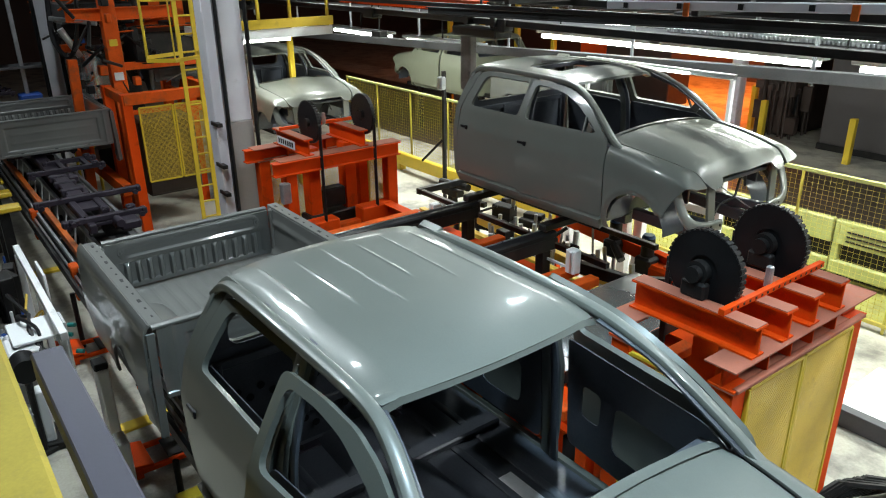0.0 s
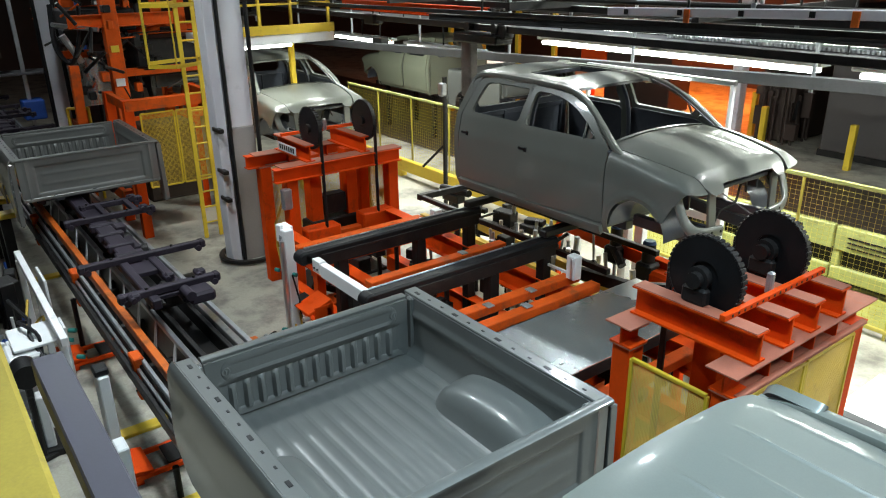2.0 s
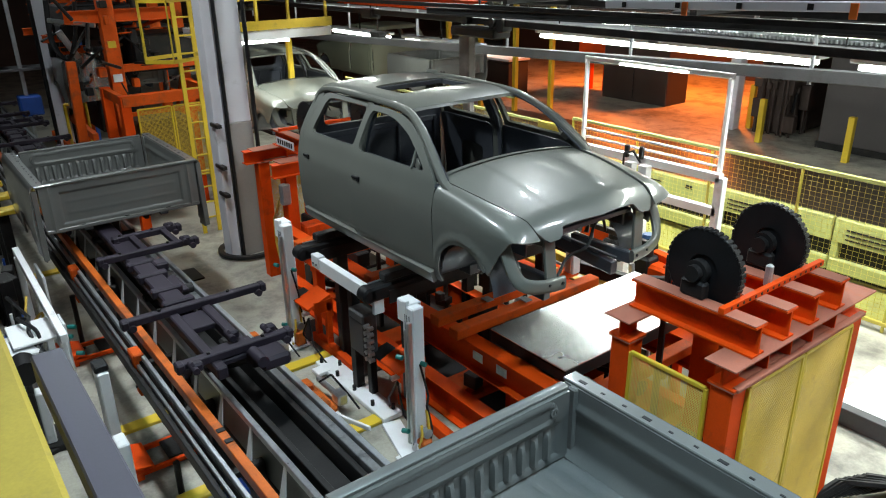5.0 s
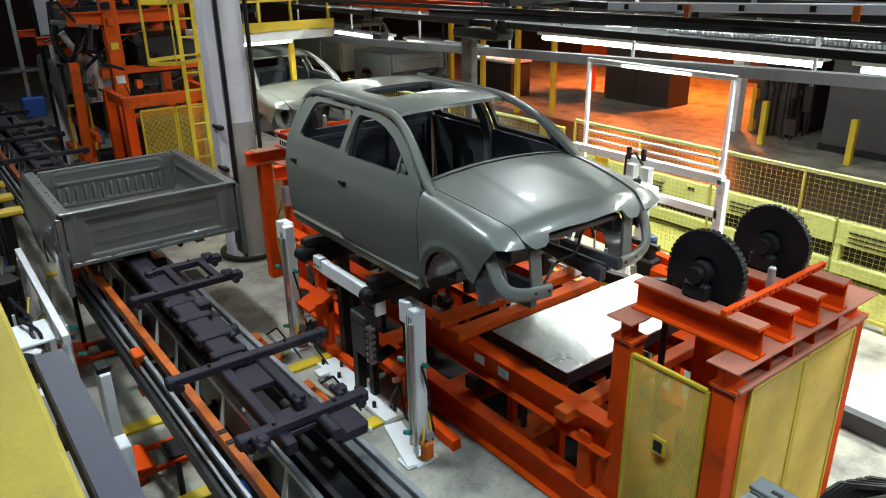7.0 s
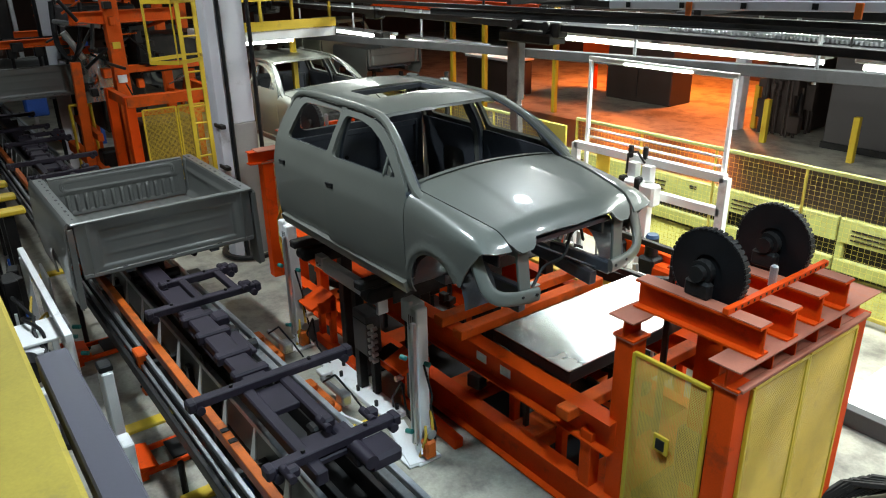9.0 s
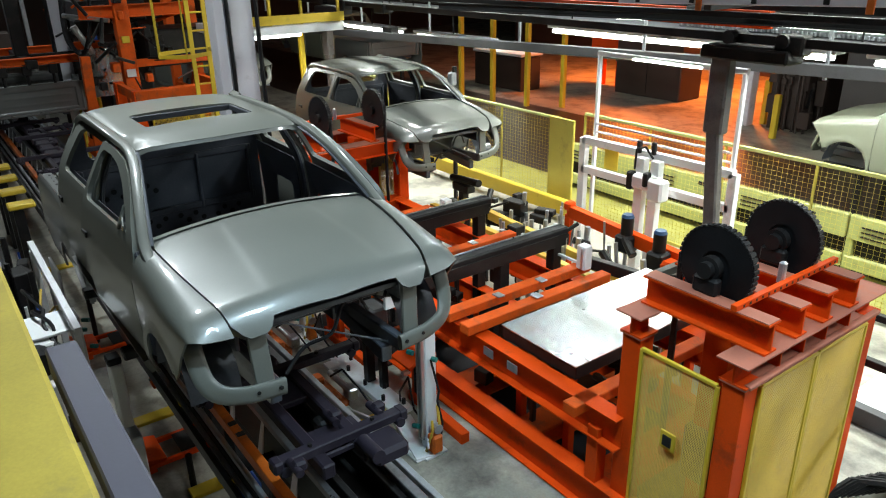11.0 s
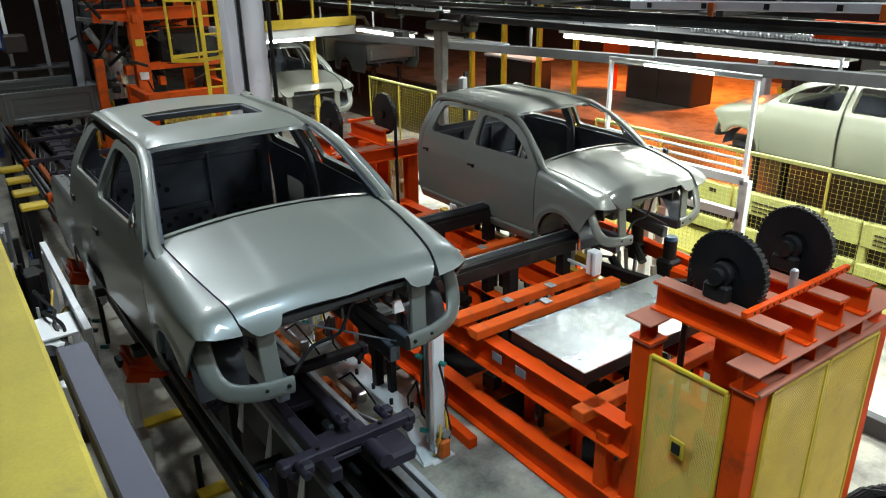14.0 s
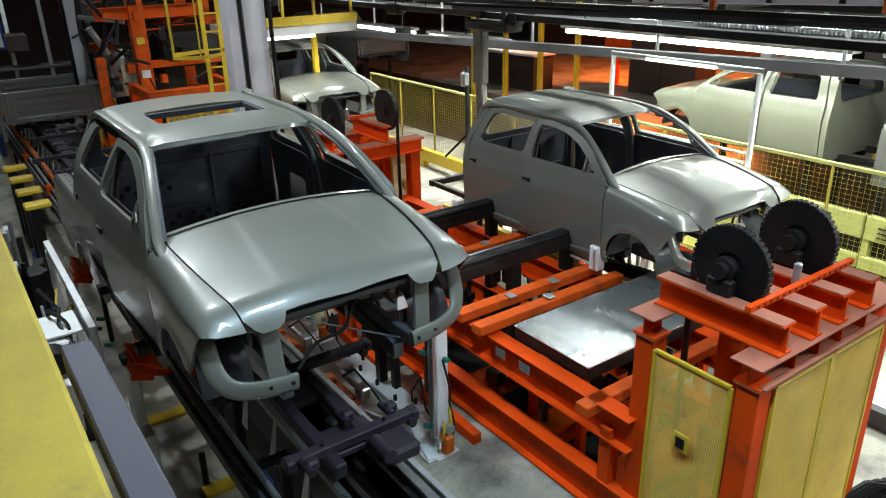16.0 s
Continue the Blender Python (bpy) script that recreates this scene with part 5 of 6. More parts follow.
# ---- caged ladder and platform ----
lad = thing("caged_ladder", "yellow steel ladder with a safety cage", "ladder")
for y in (3.93, 4.20):
    part("stile", Mesh().bar((-12.3, y, 0), (-12.3, y, 5.2), 0.03, 0.07), YELLOW, lad)
for k in range(17):
    part("rung", Mesh().tube((-12.3, 3.93, 0.28 + 0.285 * k), (-12.3, 4.20, 0.28 + 0.285 * k), 0.016, 8), YELLOW, lad)
for z in (3.12, 4.0, 4.9):
    pts = [(-12.3, 3.93, z), (-12.1, 3.35, z), (-11.7, 3.22, z), (-11.4, 3.55, z), (-11.7, 4.1, z), (-12.3, 4.20, z)]
    h = Mesh()
    for a, b in zip(pts, pts[1:]):
        h.bar(a, b, 0.012, 0.06)
    part("hoop", h, YELLOW, lad)
for x, y in ((-12.1, 3.35), (-11.7, 3.22), (-11.4, 3.55), (-11.7, 4.1)):
    part("cage_strap", Mesh().bar((x, y, 3.1), (x, y, 5.2), 0.05, 0.012), YELLOW, lad)
plat = thing("platform", "white edged platform with yellow railing and legs", "platform")
part("deck", Mesh().box((-13.3, 5.75, 3.30), (1.7, 2.2, 0.16)), WHITE, plat)
part("toe_board", Mesh().box((-12.42, 5.75, 3.47), (0.02, 2.2, 0.16)), YELLOW, plat)
for y in (4.8, 5.4, 6.0, 6.75):
    part("rail_post", Mesh().bar((-12.45, y, 3.38), (-12.45, y, 4.5), 0.05, 0.05), YELLOW, plat)
part("top_rail", Mesh().bar((-12.45, 4.75, 4.45), (-12.45, 6.8, 4.45), 0.05, 0.05).bar((-12.45, 4.75, 3.9), (-12.45, 6.8, 3.9), 0.04, 0.04), YELLOW, plat)
for x, y in ((-14.0, 4.8), (-14.0, 6.7), (-12.55, 4.75)):
    part("leg", Mesh().bar((x, y, 0), (x, y, 3.3), 0.1, 0.1), YELLOW, plat)
part("under_lamp", Mesh().box((-13.0, 5.6, 3.16), (0.2, 1.2, 0.08)), TUBE, plat, "lit fluorescent tube")

# ---- orange gantry round the line, with its mesh cage ----
gan = thing("gantry", "large orange steel gantry with machinery over the line", "gantry")
for x, y in ((-14.6, 3.45), (-18.0, 3.45)):
    part("leg", Mesh().bar((x, y, 0), (x, y, 5.6), 0.22, 0.26, 0.01), ORANGE_WORN, gan)
for x in (-14.6, -18.0):
    part("top_beam", Mesh().ibeam((x, 2.75, 3.75), (x, 4.6, 3.75), 0.22, 0.2), ORANGE_WORN, gan)
part("long_beam", Mesh().ibeam((-18.2, 3.45, 4.4), (-14.4, 3.45, 4.4), 0.3, 0.2), DARK, gan)
part("low_beam", Mesh().ibeam((-15.8, 2.8, 3.05), (-15.8, 3.3, 3.05), 0.14, 0.12), ORANGE_WORN, gan)
part("long_bar", Mesh().bar((-17.9, 2.75, 1.0), (-13.2, 2.95, 0.75), 0.16, 0.2).bar((-17.9, 3.0, 1.5), (-14.6, 2.9, 1.5), 0.1, 0.14), ORANGE_WORN, gan)
part("carriage", Mesh().box((-16.0, 3.5, 3.6), (1.4, 1.2, 0.4), ch=0.03).box((-15.3, 3.1, 3.35), (0.5, 0.7, 0.3), ch=0.03), DARK, gan)
part("cylinder", Mesh().tube((-15.0, 2.7, 3.4), (-15.0, 2.95, 2.9), 0.06, 10).tube((-14.9, 2.55, 3.6), (-14.4, 3.2, 3.5), 0.04, 10), STEEL, gan)
part("brace", Mesh().bar((-14.6, 2.62, 0.0), (-14.6, 2.72, 2.9), 0.12, 0.16), ORANGE_WORN, gan)
for x, y in ((-18.0, 5.3), (-14.6, 5.3), (-16.4, 5.3)):
    part("rear_leg", Mesh().bar((x, y, 0), (x, y, 5.6), 0.2, 0.2, 0.01), ORANGE_WORN, gan)
for z in (1.7, 2.6, 4.9):
    part("cross_tie", Mesh().bar((-18.0, 5.3, z), (-14.6, 5.3, z), 0.1, 0.14, 0.008), ORANGE_WORN, gan)
    part("side_tie", Mesh().bar((-14.6, 3.5, z + 0.1), (-14.6, 5.3, z + 0.1), 0.1, 0.14, 0.008), ORANGE_WORN, gan)
part("diagonal", Mesh().bar((-18.0, 5.32, 0.4), (-16.4, 5.32, 2.6), 0.06, 0.1, 0.006), ORANGE_WORN, gan)
part("sign_plate", Mesh().box((-14.46, 3.44, 2.55), (0.02, 0.16, 0.14), ch=0.003), WHITE, gan, "small white sign plate")
part("sign_plate", Mesh().box((-14.46, 3.44, 3.15), (0.02, 0.14, 0.12), ch=0.003), YELLOW, gan, "small yellow sign plate")
part("drag_chain", sweep([(-15.6, 2.7, 3.9), (-15.2, 2.6, 3.2), (-14.9, 2.75, 2.9), (-14.7, 2.9, 3.3), (-14.7, 3.0, 3.9)], 0.05, 0.03, 8), BLACK, gan, "black cable chain", smooth=True)
hd = Mesh()
hd.loft([[Vector((-15.5 + 0.25 * math.sin(math.pi * i / 8), 2.78 + 0.75 * i / 8, z + 0.06 * math.sin(math.pi * i / 8))) for i in range(9)] for z in (2.0, 2.4, 2.7, 2.86, 2.9)])
part("hood_sheet", hd, SHEET, gan, "curved bare metal hood sheet", smooth=True)
part("dark_case", Mesh().box((-16.4, 3.75, 2.1), (1.0, 0.9, 1.6), ch=0.04), DARK, gan)
part("dark_case", Mesh().box((-15.4, 4.6, 2.9), (1.0, 1.4, 0.7), ch=0.04), DARK, gan)
part("dark_case", Mesh().box((-14.9, 3.15, 0.95), (0.4, 0.5, 0.5), ch=0.03), DARK, gan)
grab = thing("bed_grab", "orange lifting beam with dark clamps that carries a bed", "lifting beam")
part("beam", Mesh().ibeam((0.15, -1.25, 0.52), (0.15, 1.05, 0.52), 0.14, 0.16), ORANGE_WORN, grab)
part("beam", Mesh().ibeam((-1.9, -1.25, 0.52), (-1.9, 1.05, 0.52), 0.14, 0.16), ORANGE_WORN, grab)
part("spine", Mesh().bar((-2.0, 0.0, 0.40), (0.3, 0.0, 0.40), 0.2, 0.16, 0.01), DARK, grab)
part("mast", Mesh().bar((-0.9, 0.0, 0.44), (-0.9, 0.0, 1.7), 0.24, 0.24, 0.01), DARK, grab)
for y in (-0.9, -0.5, -0.1, 0.35, 0.8):
    part("clamp", Mesh().box((0.16, y, 0.30), (0.12, 0.16, 0.20), ch=0.02).tube((0.16, y, 0.2), (0.16, y, 0.02), 0.03, 8), DARK, grab)
for y in (-0.95, 0.95):
    part("hook_arm", Mesh().bar((-0.9, 0.0, 0.42), (-0.9, y, 0.42), 0.1, 0.1).bar((-0.9, y, 0.46), (-0.9, y, 0.0), 0.08, 0.1), DARK, grab)
cage = thing("mesh_cage", "orange framed cage with yellow mesh panels", "machine cage")
for y in (3.12, 4.62):
    part("post", Mesh().bar((-13.0, y, 0), (-13.0, y, 2.45), 0.16, 0.16), ORANGE, cage)
part("head", Mesh().box((-13.0, 3.87, 2.36), (0.2, 1.6, 0.18)).bar((-13.0, 3.12, 2.36), (-14.2, 3.12, 2.36), 0.1, 0.16).bar((-13.0, 4.62, 2.36), (-14.2, 4.62, 2.36), 0.1, 0.16), ORANGE_WORN, cage)
for y in (3.12, 4.62):
    part("rear_post", Mesh().bar((-14.2, y, 0), (-14.2, y, 2.45), 0.16, 0.16), ORANGE, cage)
for y0, y1 in ((3.3, 3.86), (3.9, 4.45)):
    fr = Mesh()
    for a, b in (((y0, 0.9), (y1, 0.9)), ((y0, 2.2), (y1, 2.2)), ((y0, 0.9), (y0, 2.2)), ((y1, 0.9), (y1, 2.2))):
        fr.bar((-12.95, a[0], a[1]), (-12.95, b[0], b[1]), 0.03, 0.03)
    pn = part("guard_panel", fr, YELLOW, cage)
    w = Mesh()
    for k in range(26):
        yy = y0 + (y1 - y0) * (k + 0.5) / 26
        w.bar((-12.95, yy, 0.9), (-12.95, yy, 2.2), 0.006, 0.006, 0.001)
    for k in range(60):
        zz = 0.9 + 1.3 * (k + 0.5) / 60
        w.bar((-12.95, y0, zz), (-12.95, y1, zz), 0.006, 0.006, 0.001)
    tagged(part("wire_mesh", w, YELLOW_DARK, pn), kind="stuff")
part("drum", Mesh().box((-13.7, 3.85, 1.2), (0.7, 1.0, 1.4), ch=0.05), BROWN, cage)

# ---- safety fence behind the cab line ----
FY = 9.35
fence = thing("safety_fence", "yellow safety fence with wire mesh panels", "fence")
for k, x in enumerate([-16.4, -15.0, -13.6, -12.2, -10.8, -9.3]):
    part("post", Mesh().bar((x, FY, 0), (x, FY, 1.75), 0.035, 0.035), FENCE, fence)
for k, x in enumerate([-8.6, -7.2, -5.85, -4.5, -3.15, -1.8, -0.45, 0.9]):
    part("post", Mesh().bar((x, FY, 0), (x, FY, 1.9), 0.035, 0.035), FENCE, fence)
for x0, x1, zt in ((-16.4, -9.3, 1.72), (-8.6, 1.0, 1.9)):
    part("top_rail", Mesh().bar((x0, FY, zt), (x1, FY, zt), 0.05, 0.05), PALE_YELLOW, fence)
    part("bottom_rail", Mesh().bar((x0, FY, 0.12), (x1, FY, 0.12), 0.05, 0.05), FENCE, fence)
    w = Mesh()
    n = int((x1 - x0) / 0.075)
    for i in range(n):
        x = x0 + (i + 0.5) * (x1 - x0) / n
        w.bar((x, FY, 0.12), (x, FY, zt), 0.004, 0.004, 0.001)
    n = int(zt / 0.07)
    for i in range(n):
        z = 0.14 + (i + 0.5) * (zt - 0.14) / n
        w.bar((x0, FY + 0.006, z), (x1, FY + 0.006, z), 0.004, 0.004, 0.001)
    tagged(part("wire_mesh", w, FENCE, fence), kind="stuff")
part("gate_leaf", Mesh().box((-8.95, FY - 0.2, 0.95), (0.6, 0.05, 1.7), ch=0.01), FENCE, fence, "solid yellow gate leaf")
solid("walkway_strip", Mesh().box((-4.5, 10.2, 0.012), (17, 1.35, 0.02)), OLIVE, "worn yellow painted walkway behind the fence", "walkway", kind="structure")
low = thing("low_guard", "pale yellow-green louvred machine guard behind the fence", "machine guard")
for k in range(6):
    x = -9.2 + 1.9 * k
    pn = part("guard_case", Mesh().box((x, 10.5, 0.78), (1.86, 0.12, 0.36), ch=0.015).box((x, 10.5, 0.24), (1.86, 0.10, 0.2), ch=0.015), PALE_YELLOW, low)
    for j in range(3):
        part("louvre", Mesh().box((x - 0.45, 10.432, 0.68 + 0.07 * j), (0.6, 0.02, 0.025), ch=0.004), DARK, pn)
    part("sticker", Mesh().box((x + 0.4, 10.436, 0.84), (0.14, 0.01, 0.06), ch=0.002), DARK, pn)
    part("guard_post", Mesh().bar((x - 0.9, 10.52, 0), (x - 0.9, 10.52, 0.95), 0.1, 0.1), PALE_YELLOW, low)
part("lower_tray", Mesh().box((-4.5, 11.0, 0.3), (12, 0.8, 0.5), ch=0.02), DARK, low)
kerb = thing("guard_beam", "low yellow barrier beam along the fence", "barrier")
part("beam", Mesh().box((-12.2, 8.95, 0.28), (7.6, 0.12, 0.28), ch=0.02), YELLOW, kerb)
for x in (-15.5, -13.5, -11.5, -9.0):
    part("foot", Mesh().box((x, 8.98, 0.12), (0.14, 0.16, 0.24)), YELLOW, kerb)

# ---- white portal with its lifting gear ----
por = thing("portal_frame", "tall white aluminium portal with a white lifting carriage", "portal frame")
PY = 8.2
for x in (-7.32, -5.0):
    part("mast", Mesh().bar((x, PY, 0), (x, PY, 3.12), 0.05, 0.06), WHITE, por)
    part("side_column", Mesh().bar((x + (-0.12 if x < -6 else 0.1), PY - 0.1, 0), (x + (-0.12 if x < -6 else 0.1), PY - 0.1, 1.9), 0.12, 0.10), WHITE, por)
part("head_rail", Mesh().bar((-7.36, PY, 3.14), (-4.96, PY, 3.14), 0.05, 0.07), ALU, por)
part("head_tube", Mesh().bar((-6.7, PY - 0.03, 3.12), (-5.6, PY - 0.03, 3.12), 0.03, 0.03), TUBE, por, "lit tube on the head rail")
for z, h in ((1.87, 0.11), (1.42, 0.11)):
    part("cross_beam", Mesh().bar((-7.45, PY - 0.1, z), (-4.9, PY - 0.1, z + 0.02), 0.1, h), WHITE, por)
for z in (2.12, 2.0):
    part("guide_rail", Mesh().bar((-7.3, PY, z), (-5.05, PY, z), 0.03, 0.03), ALU, por)
for x in (-6.25, -6.0):
    part("carriage_post", Mesh().bar((x, PY - 0.2, 0.2), (x, PY - 0.2, 1.85), 0.14, 0.12), WHITE, por)
part("carriage", Mesh().box((-6.12, PY - 0.3, 1.55), (0.5, 0.2, 0.2), ch=0.03).box((-5.85, PY - 0.34, 1.5), (0.25, 0.2, 0.3), ch=0.03), WHITE, por)
part("gripper", Mesh().box((-6.3, PY - 0.36, 1.55), (0.1, 0.12, 0.26), ch=0.02), BLACK, por)
part("gripper", Mesh().box((-6.02, PY - 0.38, 1.62), (0.08, 0.12, 0.2), ch=0.02), BLACK, por)
part("hook", Mesh().box((-6.35, PY - 0.17, 1.98), (0.06, 0.06, 0.18), ch=0.01), BLACK, por)
part("hook", Mesh().box((-6.1, PY - 0.17, 2.0), (0.06, 0.06, 0.18), ch=0.01), BLACK, por)
part("hose", Mesh().pipe([(-6.0, PY - 0.3, 1.9), (-6.1, PY - 0.35, 2.05), (-6.25, PY - 0.35, 2.0), (-6.3, PY - 0.3, 1.7)], 0.016, 6), BLACK, por)
part("notice", Mesh().box((-7.0, PY + 0.02, 1.62), (0.26, 0.01, 0.3)), YELLOW, por, "pale yellow notice sheet")

STEELBLUE = material("blue_motor_paint", (0.015, 0.05, 0.13), 0.4, 0.0, 0.2, 6, 60, 0.05)
# ---- drive units beyond the transfer frame ----
dr = thing("drive_unit", "orange drive frame with blue and black motors", "drive unit")
part("arm", Mesh().bar((-7.2, 7.6, 0.9), (-4.6, 7.3, 0.9), 0.12, 0.18).box((-5.0, 7.25, 0.75), (0.5, 0.3, 0.3), ch=0.04).box((-7.2, 7.6, 0.98), (0.14, 0.16, 0.14), ch=0.03), ORANGE, dr)
part("leg", Mesh().bar((-7.2, 7.6, 0), (-7.2, 7.6, 0.85), 0.1, 0.1), ORANGE, dr)
part("leg", Mesh().bar((-4.9, 7.3, 0), (-4.9, 7.3, 0.85), 0.1, 0.1), ORANGE, dr)
for x, y in ((-5.9, 7.35), (-5.25, 7.2)):
    m = part("motor", Mesh().tube((x, y, 0.98), (x, y, 1.22), 0.085, 18), BLACK, dr, smooth=True)
    part("fan_cover", Mesh().tube((x, y, 1.22), (x, y, 1.26), 0.088, 18, 0.07), STEELBLUE, m, "dark blue fan cover", smooth=True)
    part("gearbox", Mesh().box((x, y, 0.85), (0.24, 0.24, 0.24), ch=0.03), BLACK, dr)
part("bed_frame", Mesh().bar((-9.0, 6.9, 0.75), (-4.0, 6.5, 0.75), 0.1, 0.14).bar((-9.0, 6.35, 0.75), (-4.2, 6.2, 0.75), 0.1, 0.14), YELLOW_DARK, dr, "dirty yellow frame")
part("bed_leg", Mesh().bar((-8.6, 6.8, 0), (-8.6, 6.8, 0.7), 0.1, 0.1).bar((-4.4, 6.4, 0), (-4.4, 6.4, 0.7), 0.1, 0.1), YELLOW_DARK, dr)
part("clamp_arm", Mesh().bar((-4.9, 6.5, 0.95), (-3.6, 7.0, 1.2), 0.09, 0.1).bar((-5.6, 6.2, 1.0), (-4.6, 6.35, 1.02), 0.1, 0.14), DARK, dr)
rng = random.Random(4)
clut = thing("machine_parts", "dark valves, hoses and brackets under the transfer frame", "machinery", kind="stuff")
cm = Mesh()
for k in range(150):
    x, y = rng.uniform(-8.4, -3.6), rng.uniform(4.1, 7.4)
    z = rng.uniform(0.25, 0.95)
    s = rng.uniform(0.05, 0.2)
    if k % 3:
        cm.box((x, y, z), (s * rng.uniform(0.6, 2.0), s, s * rng.uniform(0.5, 1.4)), rng.uniform(0, 0.4), 0.01)
    else:
        cm.tube((x, y, z), (x + rng.uniform(-0.3, 0.3), y + rng.uniform(-0.3, 0.3), z + rng.uniform(-0.05, 0.25)), s * 0.3, 8)
    if k % 5 == 0:
        cm.bar((x, y, 0), (x, y, z), 0.05, 0.05)
part("parts_pile", cm, DARK, clut)
cm = Mesh()
for k in range(60):
    x, y = rng.uniform(-8.4, -3.8), rng.uniform(5.6, 7.6)
    cm.tube((x, y, 0.3), (x + rng.uniform(-0.1, 0.1), y, rng.uniform(0.7, 1.15)), rng.uniform(0.015, 0.04), 8)
part("cylinders", cm, GALV, clut)
pallet = thing("white_cabinets", "white floor plates and cable bundles beside the tower", "floor plate")
part("plate", Mesh().box((-2.0, 7.75, 0.06), (1.5, 1.1, 0.12), ch=0.02).box((-1.2, 6.3, 0.1), (1.0, 0.5, 0.2), ch=0.02), WHITE, pallet)
part("rail", Mesh().bar((-2.9, 7.05, 0.1), (0.5, 7.05, 0.1), 0.12, 0.2), DARKGREY, pallet)
cb2 = Mesh()
for k in range(16):
    y0 = 5.9 + 0.06 * k
    cb2.pipe([(-2.15 + 0.03 * k, y0 - 0.3, 0.04), (-2.05 + 0.05 * k, y0, 0.16 + 0.02 * (k % 4)), (-1.6 + 0.03 * k, y0 + 0.3, 0.22), (-1.2 + 0.02 * k, y0 + 0.7, 0.05)], 0.03, 6)
tagged(part("cabling", cb2, DARK, pallet), kind="stuff")

# ---- pole with tools near the fence ----
pole = thing("tool_stand", "dark upright stand with a hose reel and clamps", "tool stand")
part("mast", Mesh().bar((-9.9, 7.5, 0), (-9.9, 7.5, 2.75), 0.06, 0.06).bar((-9.9, 7.5, 1.6), (-10.3, 7.3, 1.15), 0.04, 0.04), DARK, pole)
part("box", Mesh().box((-9.9, 7.45, 2.55), (0.12, 0.12, 0.22), ch=0.02), GALV, pole)
part("clamp", Mesh().bar((-8.9, 6.9, 0), (-8.9, 6.9, 0.95), 0.12, 0.12).box((-8.9, 6.9, 1.0), (0.4, 0.16, 0.12)).tube((-9.2, 6.9, 1.1), (-8.5, 6.9, 1.15), 0.06, 10).box((-9.1, 6.8, 0.6), (0.2, 0.2, 0.3)), DARK, pole)


# ---- overhead conveyor: tracks, hangers, lamps ----
trk = thing("overhead_track", "dark steel overhead conveyor track on drop rods", "overhead track")
part("power_rail", Mesh().bar((-26, 7.2, 3.65), (8, 7.2, 3.65), 0.09, 0.09), DARK, trk)
part("free_rail", Mesh().bar((-26, 7.2, 3.98), (8, 7.2, 3.98), 0.1, 0.08), DARK, trk)
part("catwalk_beam", Mesh().bar((-26, 8.5, 2.48), (8, 8.5, 3.62), 0.14, 0.14), DARKGREY, trk)
part("side_beam", Mesh().bar((-26, 6.2, 3.80), (8, 6.2, 4.06), 0.05, 0.055), DARK, trk)
part("mesh_tray", Mesh().box((-9, 9.0, 3.50), (34, 0.5, 0.03)), DARKGREY, trk)
for k in range(13):
    x = -25 + 2.6 * k
    part("drop_rod", Mesh().tube((x, 8.5, 3.1), (x, 8.5, 9.0), 0.025, 8).tube((x, 7.2, 3.9), (x, 7.2, 9.0), 0.025, 8), GALV, trk)
    part("yoke", Mesh().bar((x, 6.1, 4.05), (x, 9.2, 4.05), 0.08, 0.1), DARK, trk)
ch = Mesh()
for k in range(150):
    ch.box((-6.5 + 0.055 * k, 9.0, 3.555), (0.035, 0.3, 0.05), ch=0.008)
tagged(part("chain", ch, STEEL, trk), kind="stuff")
wb = thing("white_duct", "white painted service duct along the ceiling", "duct")
dct = part("duct", Mesh().bar((-5.15, 6.0, 4.07), (1.5, 6.0, 4.26), 0.05, 0.08, 0.008), LILAC, wb)
for k in range(9):
    part("slot", Mesh().box((-4.9 + 0.62 * k, 5.968, 4.077 + 0.0177 * k), (0.05, 0.012, 0.05), ch=0.002), BLACK, dct)
for x in (-4.5, -2, 1):
    part("duct_rod", Mesh().tube((x, 6.0, 4.25), (x, 6.0, 9), 0.025, 8), DARK, wb)
# the fittings at y 7.9 belong to the added, unseen row
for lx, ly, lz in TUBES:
    l = thing("tube_lamp", "lit fluorescent tube fitting hung by the track, one row added unseen", "ceiling lamp", "fluorescent fittings")
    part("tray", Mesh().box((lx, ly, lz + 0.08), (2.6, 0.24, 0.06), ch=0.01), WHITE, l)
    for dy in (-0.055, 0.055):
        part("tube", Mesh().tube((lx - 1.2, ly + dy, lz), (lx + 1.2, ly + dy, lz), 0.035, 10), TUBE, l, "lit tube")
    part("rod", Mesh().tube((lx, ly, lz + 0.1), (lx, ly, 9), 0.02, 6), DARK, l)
# fittings for the out-of-view fill lamps, nearly all of them added
for lx, ly, watts in UNSEEN_BAYS:
    l = thing("high_bay_lamp", "round high-bay lamp out of view, from a set mostly added as fill", "ceiling lamp", "high-bay lamps")
    part("hood", Mesh().tube((lx, ly, 7.62), (lx, ly, 8.0), 0.34, 20, 0.12), GALV, l)
    part("bulb", Mesh().tube((lx, ly, 7.56), (lx, ly, 7.62), 0.2, 16), TUBE, l, "glowing bulb")
    part("rod", Mesh().tube((lx, ly, 8.0), (lx, ly, 9), 0.02, 6), DARK, l)


